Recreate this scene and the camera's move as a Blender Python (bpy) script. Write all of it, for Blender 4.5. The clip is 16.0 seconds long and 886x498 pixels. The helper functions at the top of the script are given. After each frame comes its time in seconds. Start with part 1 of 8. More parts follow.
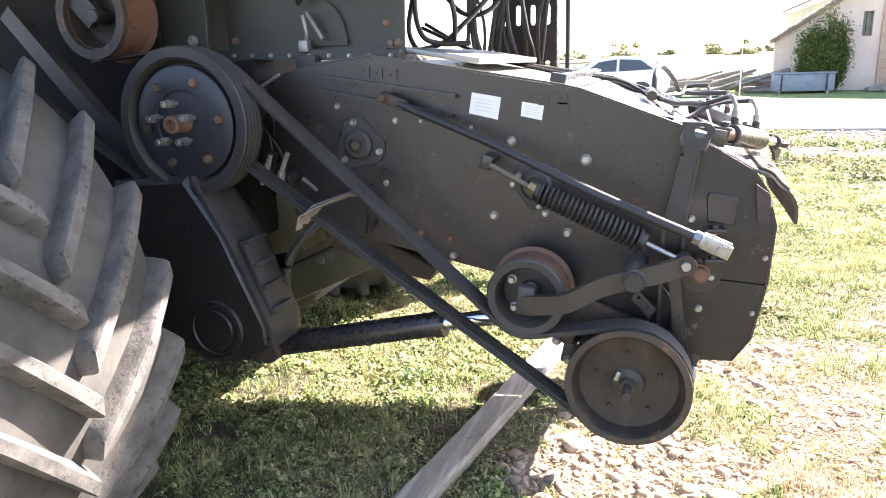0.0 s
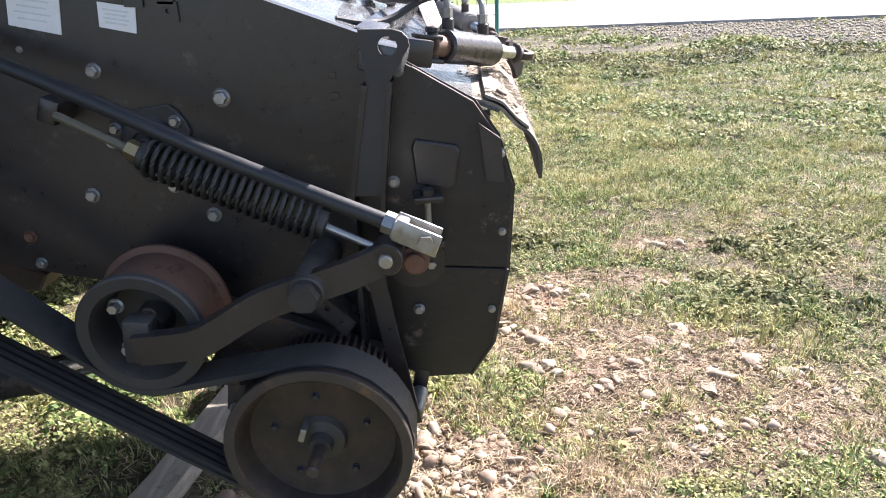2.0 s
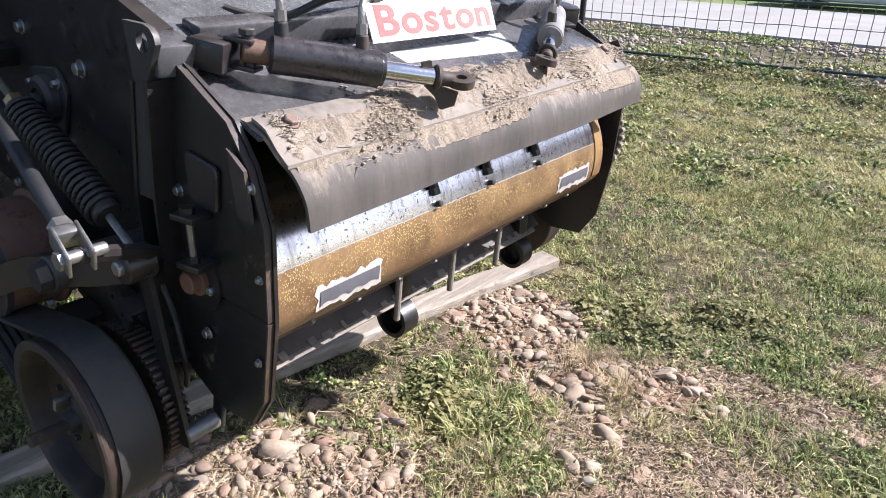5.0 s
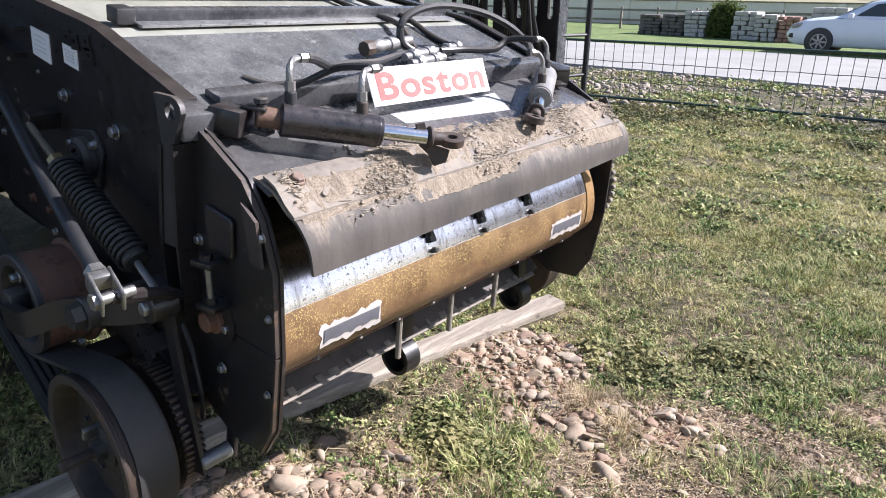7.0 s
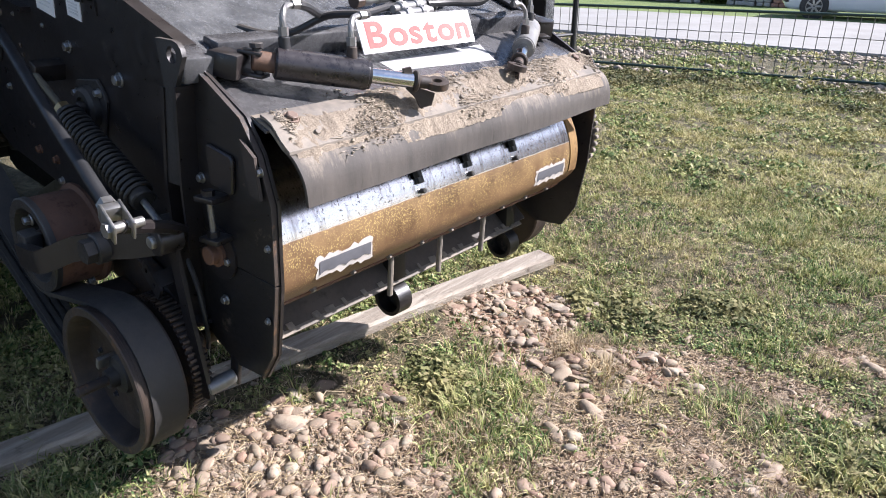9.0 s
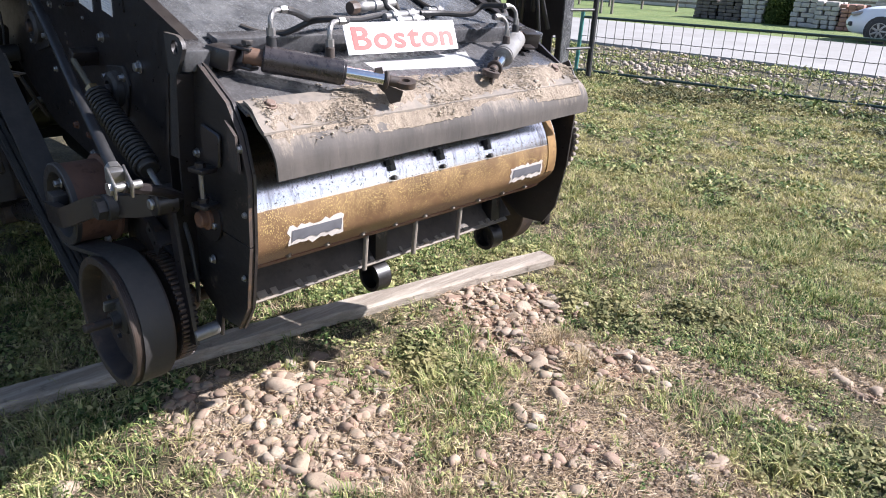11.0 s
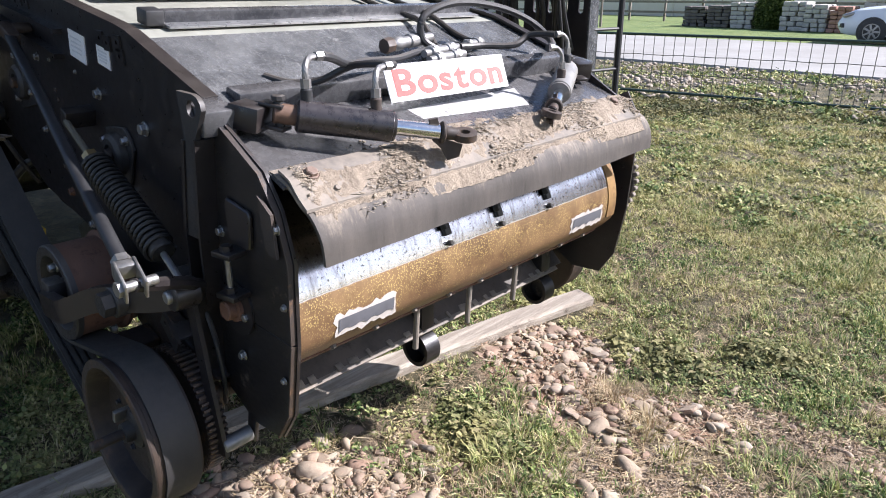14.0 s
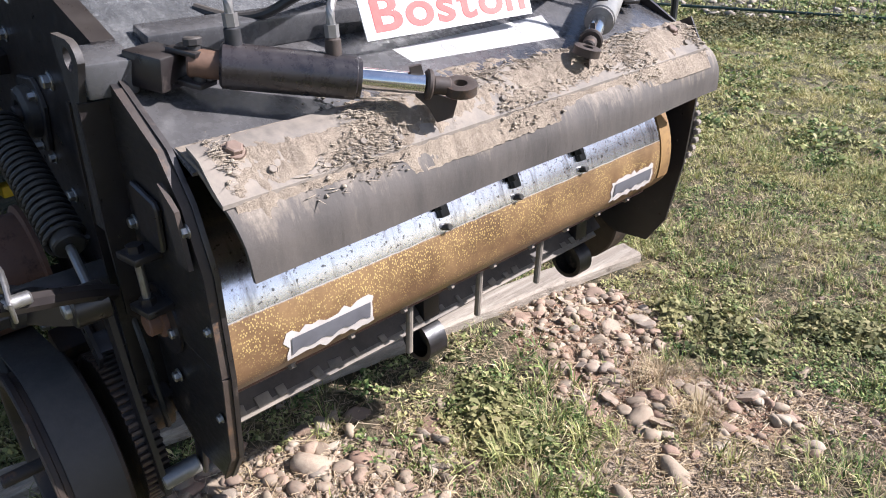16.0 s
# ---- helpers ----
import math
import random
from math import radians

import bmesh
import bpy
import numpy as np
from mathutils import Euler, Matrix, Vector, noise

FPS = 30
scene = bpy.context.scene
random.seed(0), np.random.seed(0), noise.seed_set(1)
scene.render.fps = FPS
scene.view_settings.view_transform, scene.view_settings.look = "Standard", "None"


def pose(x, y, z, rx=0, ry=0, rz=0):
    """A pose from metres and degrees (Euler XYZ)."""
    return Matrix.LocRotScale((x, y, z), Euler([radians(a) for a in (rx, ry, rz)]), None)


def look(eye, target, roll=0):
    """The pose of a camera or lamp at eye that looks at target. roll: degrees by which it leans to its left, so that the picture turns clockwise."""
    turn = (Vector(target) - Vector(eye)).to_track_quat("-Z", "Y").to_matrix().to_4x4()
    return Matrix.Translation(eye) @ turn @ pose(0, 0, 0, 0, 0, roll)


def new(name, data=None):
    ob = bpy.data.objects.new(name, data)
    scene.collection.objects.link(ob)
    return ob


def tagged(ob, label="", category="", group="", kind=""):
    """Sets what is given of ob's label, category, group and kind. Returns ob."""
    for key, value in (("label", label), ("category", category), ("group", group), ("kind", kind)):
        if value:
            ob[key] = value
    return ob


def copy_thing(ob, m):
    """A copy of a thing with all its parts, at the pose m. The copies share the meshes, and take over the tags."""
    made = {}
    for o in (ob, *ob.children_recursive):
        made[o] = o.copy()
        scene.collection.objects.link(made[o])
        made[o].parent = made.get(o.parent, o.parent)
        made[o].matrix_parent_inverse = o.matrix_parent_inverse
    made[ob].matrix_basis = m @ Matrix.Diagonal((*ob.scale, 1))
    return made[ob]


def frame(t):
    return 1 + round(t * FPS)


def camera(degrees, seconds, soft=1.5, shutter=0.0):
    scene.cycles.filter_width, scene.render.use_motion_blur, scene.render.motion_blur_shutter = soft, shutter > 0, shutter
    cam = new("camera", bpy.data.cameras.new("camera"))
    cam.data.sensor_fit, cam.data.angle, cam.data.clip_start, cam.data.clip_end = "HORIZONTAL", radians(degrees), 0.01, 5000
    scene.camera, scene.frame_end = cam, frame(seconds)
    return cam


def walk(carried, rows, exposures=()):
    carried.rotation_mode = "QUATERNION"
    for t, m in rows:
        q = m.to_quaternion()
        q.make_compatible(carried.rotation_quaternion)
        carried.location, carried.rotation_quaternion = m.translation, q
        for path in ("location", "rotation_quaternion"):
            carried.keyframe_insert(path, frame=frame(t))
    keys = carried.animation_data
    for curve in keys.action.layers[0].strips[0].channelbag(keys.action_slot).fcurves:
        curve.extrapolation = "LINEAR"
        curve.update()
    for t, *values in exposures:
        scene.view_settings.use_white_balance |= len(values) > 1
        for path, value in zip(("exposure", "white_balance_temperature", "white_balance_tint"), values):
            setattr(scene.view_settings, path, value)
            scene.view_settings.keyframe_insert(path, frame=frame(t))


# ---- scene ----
cam = camera(65.3, 16.0, soft=1.0)
PATH = [
    (0, (0.079, 0.004, 1.519), (-0.539, 1.835, 1.008), -2.0),
    (0.5, (0.04, 0.132, 1.491), (-0.483, 1.981, 0.937), -1.9),
    (1, (0.123, 0.38, 1.476), (-0.162, 2.241, 0.799), -1.2),
    (1.5, (0.206, 0.578, 1.47), (0.138, 2.448, 0.763), -1.8),
    (2, (0.29, 0.848, 1.452), (0.201, 2.689, 0.676), -2.6),
    (2.5, (0.486, 1.04, 1.415), (0.1, 2.847, 0.647), -3.3),
    (3, (0.762, 1.178, 1.459), (0.184, 2.906, 0.634), 0.0),
    (3.5, (0.858, 1.31, 1.425), (0.188, 3.01, 0.613), -1.3),
    (4, (0.934, 1.44, 1.417), (0.112, 3.037, 0.538), -0.5),
    (4.5, (1.078, 1.483, 1.436), (0.036, 2.977, 0.61), 0.3),
    (4.7, (1.145, 1.492, 1.451), (0.052, 2.952, 0.629), 1.6),
    (6.8, (1.32, 1.441, 1.509), (0.113, 2.867, 0.797), 0.7),
    (7, (1.327, 1.429, 1.519), (0.135, 2.879, 0.83), 0.9),
    (7.5, (1.341, 1.413, 1.538), (0.134, 2.853, 0.853), 0.5),
    (8, (1.325, 1.36, 1.52), (0.178, 2.824, 0.786), 1.3),
    (8.5, (1.332, 1.291, 1.486), (0.238, 2.776, 0.713), 2.0),
    (9, (1.423, 1.348, 1.482), (0.257, 2.782, 0.718), 0.4),
    (9.2, (1.491, 1.415, 1.485), (0.312, 2.836, 0.716), 1.9),
    (11.3, (1.74, 1.319, 1.506), (0.435, 2.638, 0.76), 2.2),
    (11.5, (1.72, 1.344, 1.493), (0.389, 2.628, 0.732), 1.8),
    (12, (1.651, 1.45, 1.474), (0.348, 2.703, 0.62), 1.6),
    (12.5, (1.616, 1.531, 1.475), (0.261, 2.771, 0.684), -0.2),
    (13, (1.578, 1.579, 1.496), (0.179, 2.782, 0.724), -0.9),
    (13.5, (1.478, 1.529, 1.497), (0.169, 2.834, 0.734), -0.8),
    (14, (1.393, 1.443, 1.524), (0.116, 2.813, 0.823), -0.1),
    (14.5, (1.355, 1.485, 1.512), (0.118, 2.864, 0.756), -0.4),
    (15, (1.283, 1.642, 1.496), (0.005, 2.955, 0.694), -1.6),
    (15.5, (1.226, 1.749, 1.491), (-0.054, 2.987, 0.581), -1.5),
    (16, (1.191, 1.802, 1.492), (-0.126, 3.01, 0.595), -1.7),
]
EXPOSURES = [(0, 3.25, 6750, 21), (0.5, 3.15, 6680, 20), (1.0, 2.72, 6580, 19), (1.5, 2.2, 6400, 18), (2.0, 1.98, 6350, 18), (2.5, 1.82, 6300, 18), (3.0, 1.68, 6200, 18),
             (3.5, 1.52, 6150, 18.5), (4.5, 1.30, 6100, 18.5), (7.0, 1.2, 6050, 18), (12.5, 1.25, 6050, 18), (16.0, 1.15, 6050, 18)]
walk(cam, [(t, look(eye, target, roll)) for t, eye, target, roll in PATH], EXPOSURES)

# ---- light ----
SUN_DIR = Vector((0.88, 0.93, 1.0)).normalized()
elevation = math.asin(SUN_DIR.z)
azimuth = math.atan2(SUN_DIR.x, SUN_DIR.y)
world = bpy.data.worlds.new("sky")
scene.world = world
world.use_nodes = True
wn = world.node_tree.nodes
sky = wn.new("ShaderNodeTexSky")
sky.sky_type = "NISHITA"
sky.sun_disc = False
sky.sun_elevation = elevation
sky.sun_rotation = azimuth
sky.dust_density = 1.0
wn["Background"].inputs["Strength"].default_value = 0.076
world.node_tree.links.new(sky.outputs[0], wn["Background"].inputs["Color"])
sun = new("sun", bpy.data.lights.new("sun", "SUN"))
sun.data.energy = 5.0
sun.data.angle = radians(0.55)
sun.data.color = (1.0, 0.965, 0.915)
sun.matrix_world = look(SUN_DIR * 20, (0, 0, 0))


# ---- materials ----
def nodes_of(m):
    m.use_nodes = True
    t = m.node_tree
    return t, t.nodes, t.links, t.nodes["Principled BSDF"]


def noise_node(t, scale, detail=6.0, rough=0.6, vec=None, stretch=None):
    n = t.nodes.new("ShaderNodeTexNoise")
    n.inputs["Scale"].default_value = scale
    n.inputs["Detail"].default_value = detail
    n.inputs["Roughness"].default_value = rough
    if vec is None:
        tc = t.nodes.new("ShaderNodeTexCoord")
        vec = tc.outputs["Object"]
    if stretch:
        mp = t.nodes.new("ShaderNodeMapping")
        mp.inputs["Scale"].default_value = stretch
        t.links.new(vec, mp.inputs["Vector"])
        vec = mp.outputs["Vector"]
    t.links.new(vec, n.inputs["Vector"])
    return n.outputs["Fac"]


def ramp(t, fac, stops):
    r = t.nodes.new("ShaderNodeValToRGB")
    e = r.color_ramp.elements
    while len(e) < len(stops):
        e.new(0.5)
    for el, (p, c) in zip(e, stops):
        el.position = p
        el.color = (*c, 1) if len(c) == 3 else c
    t.links.new(fac, r.inputs["Fac"])
    return r.outputs["Color"]


def grey(a):
    return (a, a, a)


def mixc(t, fac, a, b):
    n = t.nodes.new("ShaderNodeMix")
    n.data_type = "RGBA"
    if isinstance(fac, (int, float)):
        n.inputs[0].default_value = fac
    else:
        t.links.new(fac, n.inputs[0])
    for sock, v in ((n.inputs[6], a), (n.inputs[7], b)):
        if isinstance(v, tuple):
            sock.default_value = (*v, 1)
        else:
            t.links.new(v, sock)
    return n.outputs[2]


def bump(t, b, height, strength, distance):
    n = t.nodes.new("ShaderNodeBump")
    n.inputs["Strength"].default_value = strength
    n.inputs["Distance"].default_value = distance
    t.links.new(height, n.inputs["Height"])
    t.links.new(n.outputs["Normal"], b.inputs["Normal"])


def surface(name, base, second, rough=0.5, metal=0.0, big=3.0, fine=40.0, split=(0.42, 0.62), wear=None, wear_at=(0.66, 0.7),
            wear_scale=25.0, dust=None, dust_amount=0.0, relief=0.15, stretch=None, coat=0.0, rough_var=0.12, depth=0.003, spec=0.5):
    """A painted, worn or rusty surface: two tones at two scales, chipped wear, dust on what faces up."""
    m = bpy.data.materials.new(name)
    t, n, l, b = nodes_of(m)
    f1 = noise_node(t, big, 5, 0.6, stretch=stretch)
    f2 = noise_node(t, fine, 8, 0.7, stretch=stretch)
    c = mixc(t, ramp(t, f1, [(split[0], grey(0)), (split[1], grey(1))]), base, second)
    c = mixc(t, ramp(t, f2, [(0.3, grey(0)), (0.75, grey(0.35))]), c, tuple(min(1.0, x * 1.7 + 0.01) for x in second))
    if wear:
        f3 = noise_node(t, wear_scale, 9, 0.75)
        c = mixc(t, ramp(t, f3, [(wear_at[0], grey(0)), (wear_at[1], grey(1))]), c, wear)
    if dust:
        g = n.new("ShaderNodeNewGeometry")
        sep = n.new("ShaderNodeSeparateXYZ")
        l.new(g.outputs["Normal"], sep.inputs[0])
        up = ramp(t, sep.outputs["Z"], [(0.1, grey(0)), (0.95, grey(1))])
        dn = ramp(t, noise_node(t, 9, 9, 0.75), [(0.35, grey(0.25)), (0.65, grey(1))])
        mul = n.new("ShaderNodeMath")
        mul.operation = "MULTIPLY"
        l.new(up, mul.inputs[0])
        l.new(dn, mul.inputs[1])
        mul2 = n.new("ShaderNodeMath")
        mul2.operation = "MULTIPLY"
        mul2.inputs[1].default_value = dust_amount
        l.new(mul.outputs[0], mul2.inputs[0])
        c = mixc(t, mul2.outputs[0], c, dust)
    l.new(c, b.inputs["Base Color"])
    b.inputs["Metallic"].default_value = metal
    b.inputs["Specular IOR Level"].default_value = spec
    rr = ramp(t, f2, [(0.3, grey(max(0.05, rough - rough_var))), (0.7, grey(min(1, rough + rough_var)))])
    l.new(rr, b.inputs["Roughness"])
    if coat:
        b.inputs["Coat Weight"].default_value = coat
    if relief:
        bump(t, b, f2, relief, depth)
    return m


DUST = (0.30, 0.255, 0.20)
black_paint = surface("black_paint", (0.0115, 0.0093, 0.0096), (0.0220, 0.0180, 0.0176), 0.34, big=2.6, split=(0.38, 0.66), wear=(0.085, 0.068, 0.058), wear_at=(0.585, 0.72), wear_scale=19, dust=DUST, dust_amount=0.10, relief=0.06, spec=0.62, rough_var=0.09)
# Darker matt copy of black_paint; its tone stands for shade on the body.
shaded_black = surface("shaded_black_sheet", (0.0065, 0.0062, 0.0066), (0.012, 0.0112, 0.0112), 0.68, big=3, wear=(0.035, 0.029, 0.025), wear_at=(0.60, 0.74), wear_scale=14, relief=0.12, spec=0.18)
# Bluish base and pale flecks also paint in sky reflection and sun glints.
hood_paint = surface("dusty_black_paint", (0.034, 0.037, 0.042), (0.125, 0.128, 0.130), 0.24, coat=0.35, big=8, fine=55, split=(0.42, 0.62), wear=(0.30, 0.295, 0.28), wear_at=(0.60, 0.68), wear_scale=24, dust=(0.22, 0.215, 0.20), dust_amount=0.30, relief=0.6, depth=0.008, stretch=(1, 1.4, 1))
# Rear hood coloured pale olive to stand for sky reflected in it.
rear_sheen = surface("olive_sky_sheen_sheet", (0.20, 0.205, 0.172), (0.31, 0.312, 0.265), 0.42, big=5, fine=50, wear=(0.42, 0.41, 0.36), wear_at=(0.60, 0.74), wear_scale=16, dust=(0.34, 0.33, 0.28), dust_amount=0.30, relief=0.15)
galvanised = surface("galvanised_strip", (0.30, 0.30, 0.30), (0.44, 0.44, 0.435), 0.34, metal=0.7, big=9, fine=60, wear=(0.20, 0.19, 0.17), wear_at=(0.60, 0.72), relief=0.08)
nose_paint = surface("scuffed_grey_sheet", (0.024, 0.025, 0.029), (0.075, 0.075, 0.077), 0.27, big=5, fine=50, wear=(0.22, 0.216, 0.21), wear_at=(0.58, 0.72), wear_scale=13, dust=DUST, dust_amount=0.10, relief=0.1)
green_paint = surface("dark_green_paint", (0.023, 0.026, 0.022), (0.036, 0.038, 0.032), 0.48, wear=(0.12, 0.11, 0.09), wear_at=(0.68, 0.74), dust=DUST, dust_amount=0.5)
olive_paint = surface("olive_paint", (0.075, 0.07, 0.045), (0.12, 0.105, 0.065), 0.55, wear=(0.2, 0.17, 0.12), dust=DUST, dust_amount=0.5)
cast_iron = surface("black_cast_iron", (0.017, 0.016, 0.017), (0.032, 0.029, 0.028), 0.5, fine=70, wear=(0.085, 0.06, 0.045), wear_at=(0.62, 0.7), wear_scale=18, relief=0.3, dust=DUST, dust_amount=0.3)
pulley_dusty = surface("dusty_worn_pulley", (0.015, 0.011, 0.0095), (0.044, 0.030, 0.022), 0.58, big=9, fine=60, wear=(0.13, 0.072, 0.040), wear_at=(0.58, 0.72), wear_scale=12, spec=0.35, relief=0.25)
ram_paint = surface("oily_black_barrel", (0.014, 0.012, 0.013), (0.030, 0.025, 0.025), 0.30, big=9, fine=60, wear=(0.10, 0.07, 0.05), wear_at=(0.62, 0.74), wear_scale=14, spec=0.7, relief=0.12)
pale_barrel = surface("dusty_grey_barrel", (0.15, 0.145, 0.135), (0.26, 0.25, 0.23), 0.45, big=9, fine=60, wear=(0.05, 0.048, 0.045), wear_at=(0.60, 0.70), wear_scale=14, relief=0.15)
pulley_paint = surface("oily_black_pulley", (0.013, 0.014, 0.019), (0.026, 0.027, 0.034), 0.44, fine=60, wear=(0.10, 0.07, 0.05), wear_at=(0.64, 0.72), wear_scale=16, relief=0.2)
rusty_dark = surface("dark_rusty_iron", (0.028, 0.022, 0.019), (0.055, 0.038, 0.028), 0.62, fine=60, wear=(0.16, 0.085, 0.04), wear_at=(0.55, 0.68), wear_scale=14, relief=0.4)
rust = surface("orange_rust", (0.095, 0.045, 0.028), (0.16, 0.080, 0.048), 0.7, fine=60, wear=(0.07, 0.03, 0.018), wear_at=(0.55, 0.66), relief=0.4)
rust_brown = surface("brown_rust", (0.075, 0.042, 0.028), (0.15, 0.085, 0.052), 0.65, fine=70, wear=(0.22, 0.15, 0.10), wear_at=(0.60, 0.72), wear_scale=30, relief=0.4)
rust_pale = surface("pale_rust", (0.12, 0.078, 0.055), (0.18, 0.125, 0.095), 0.6, fine=80, wear=(0.10, 0.05, 0.03), relief=0.4)
zinc = surface("zinc_plated_steel", (0.22, 0.212, 0.20), (0.38, 0.37, 0.35), 0.42, metal=0.85, fine=60, wear=(0.20, 0.17, 0.13), wear_at=(0.64, 0.74), relief=0.1)
chrome = surface("chromed_rod", (0.62, 0.62, 0.62), (0.7, 0.7, 0.69), 0.16, metal=1.0, fine=90, relief=0.03, rough_var=0.06)
brass = surface("brass_fitting", (0.35, 0.25, 0.12), (0.42, 0.31, 0.16), 0.4, metal=0.8, relief=0.1)
white_steel = surface("pale_steel_fitting", (0.17, 0.165, 0.158), (0.29, 0.282, 0.27), 0.42, metal=0.6, relief=0.1, wear=(0.20, 0.175, 0.145), wear_at=(0.62, 0.72))
belt_rubber = surface("belt_rubber", (0.017, 0.016, 0.016), (0.032, 0.030, 0.029), 0.66, fine=90, relief=0.2, dust=DUST, dust_amount=0.2)
hose_rubber = surface("hose_rubber", (0.014, 0.014, 0.015), (0.026, 0.026, 0.027), 0.42, fine=90, relief=0.15, dust=DUST, dust_amount=0.35)
tyre_rubber = surface("weathered_tyre_rubber", (0.034, 0.032, 0.028), (0.070, 0.065, 0.055), 0.82, big=5, fine=45, wear=(0.030, 0.028, 0.026), wear_at=(0.56, 0.72), wear_scale=22, dust=(0.28, 0.25, 0.20), dust_amount=0.25, relief=0.35)
lug_rubber = surface("worn_lug_rubber", (0.042, 0.040, 0.036), (0.120, 0.110, 0.095), 0.82, big=14, fine=60, split=(0.38, 0.66), wear=(0.026, 0.025, 0.023), wear_at=(0.56, 0.64), wear_scale=40, dust=(0.28, 0.25, 0.20), dust_amount=0.25, relief=0.5, depth=0.006)
spring_steel = surface("black_spring_steel", (0.012, 0.012, 0.012), (0.02, 0.019, 0.018), 0.45, relief=0.1, dust=DUST, dust_amount=0.3)
sticker_white = surface("white_sticker", (0.74, 0.72, 0.70), (0.80, 0.78, 0.76), 0.8, wear=(0.42, 0.39, 0.35), wear_at=(0.62, 0.74), relief=0.05, spec=0.2)
sticker_red = surface("red_print", (0.50, 0.125, 0.115), (0.56, 0.17, 0.155), 0.85, relief=0.0, spec=0.15)
sticker_grey = surface("grey_print", (0.56, 0.55, 0.55), (0.62, 0.61, 0.60), 0.55, relief=0.0)
label_dark = surface("faded_dark_label", (0.085, 0.085, 0.095), (0.12, 0.12, 0.13), 0.5, relief=0.1)
label_paper = surface("torn_pale_label", (0.40, 0.36, 0.33), (0.5, 0.46, 0.42), 0.6, relief=0.2)
wood = surface("weathered_board", (0.225, 0.186, 0.144), (0.42, 0.365, 0.295), 0.85, big=2.4, fine=30, stretch=(14, 0.9, 14), wear=(0.085, 0.066, 0.050), wear_at=(0.57, 0.70), wear_scale=9, relief=0.8, depth=0.008)
cheek_paint = surface("scuffed_black_paint", (0.0085, 0.0075, 0.008), (0.0165, 0.0140, 0.0138), 0.38, wear=(0.17, 0.128, 0.096), wear_at=(0.575, 0.72), wear_scale=15, relief=0.12, spec=0.5, stretch=(1, 1, 2.2))
lip_mat = surface("dusty_brown_steel", (0.045, 0.036, 0.029), (0.085, 0.069, 0.056), 0.7, big=8, fine=60, wear=(0.04, 0.03, 0.024), wear_at=(0.55, 0.7), relief=0.3)
tag_yellow = surface("yellow_paint", (0.62, 0.42, 0.02), (0.7, 0.5, 0.05), 0.5)
teal_paint = surface("teal_fence_paint", (0.03, 0.14, 0.13), (0.05, 0.19, 0.17), 0.5, wear=(0.2, 0.16, 0.12), wear_at=(0.68, 0.74))
fence_green = surface("dark_green_fence_paint", (0.018, 0.038, 0.03), (0.03, 0.055, 0.042), 0.5)
wire_mat = surface("weathered_wire", (0.10, 0.10, 0.09), (0.15, 0.145, 0.13), 0.55, metal=0.4)


def flap_material():
    """Grey rubber apron with dusty streaks that run down it."""
    m = bpy.data.materials.new("dusty_rubber_apron")
    t, n, l, b = nodes_of(m)
    streak = noise_node(t, 1.0, 8, 0.7, stretch=(3, 14, 3))
    cloud = noise_node(t, 5.0, 7, 0.65)
    c = mixc(t, ramp(t, streak, [(0.35, grey(0)), (0.75, grey(1))]), (0.066, 0.059, 0.053), (0.118, 0.103, 0.090))
    c = mixc(t, ramp(t, cloud, [(0.50, grey(0)), (0.80, grey(0.35))]), c, (0.125, 0.106, 0.088))
    tc = n.new("ShaderNodeTexCoord")
    sep = n.new("ShaderNodeSeparateXYZ")
    l.new(tc.outputs["Object"], sep.inputs[0])
    drip = n.new("ShaderNodeMath")
    drip.operation = "MULTIPLY_ADD"
    l.new(noise_node(t, 1.0, 8, 0.75, stretch=(6, 26, 6)), drip.inputs[0])
    drip.inputs[1].default_value = 0.20
    l.new(sep.outputs["Z"], drip.inputs[2])
    mr = n.new("ShaderNodeMapRange")
    mr.inputs["From Min"].default_value = 1.215
    mr.inputs["From Max"].default_value = 1.265
    l.new(drip.outputs[0], mr.inputs["Value"])
    mud = mixc(t, ramp(t, noise_node(t, 70, 7, 0.7), [(0.35, grey(0)), (0.65, grey(1))]), (0.15, 0.124, 0.098), (0.30, 0.25, 0.195))
    c = mixc(t, mr.outputs[0], c, mud)
    c = mixc(t, ramp(t, noise_node(t, 1.0, 7, 0.75, stretch=(9, 60, 9)), [(0.60, grey(0)), (0.70, grey(0.55))]), c, (0.030, 0.026, 0.023))
    c = mixc(t, ramp(t, noise_node(t, 1.0, 6, 0.7, stretch=(5, 34, 5)), [(0.62, grey(0)), (0.74, grey(0.5))]), c, (0.20, 0.17, 0.135))
    l.new(c, b.inputs["Base Color"])
    b.inputs["Roughness"].default_value = 0.68
    b.inputs["Specular IOR Level"].default_value = 0.28
    bump(t, b, noise_node(t, 60, 8, 0.7), 0.25, 0.004)
    return m


def dirt_material(name, a, bcol, ccol, scale=14.0):
    m = bpy.data.materials.new(name)
    t, n, l, b = nodes_of(m)
    c = mixc(t, ramp(t, noise_node(t, scale, 8, 0.7), [(0.36, grey(0)), (0.64, grey(1))]), a, bcol)
    c = mixc(t, ramp(t, noise_node(t, scale * 7, 8, 0.75), [(0.5, grey(0)), (0.75, grey(0.8))]), c, ccol)
    l.new(c, b.inputs["Base Color"])
    b.inputs["Roughness"].default_value = 0.92
    bump(t, b, noise_node(t, 110, 8, 0.8), 0.7, 0.010)
    return m


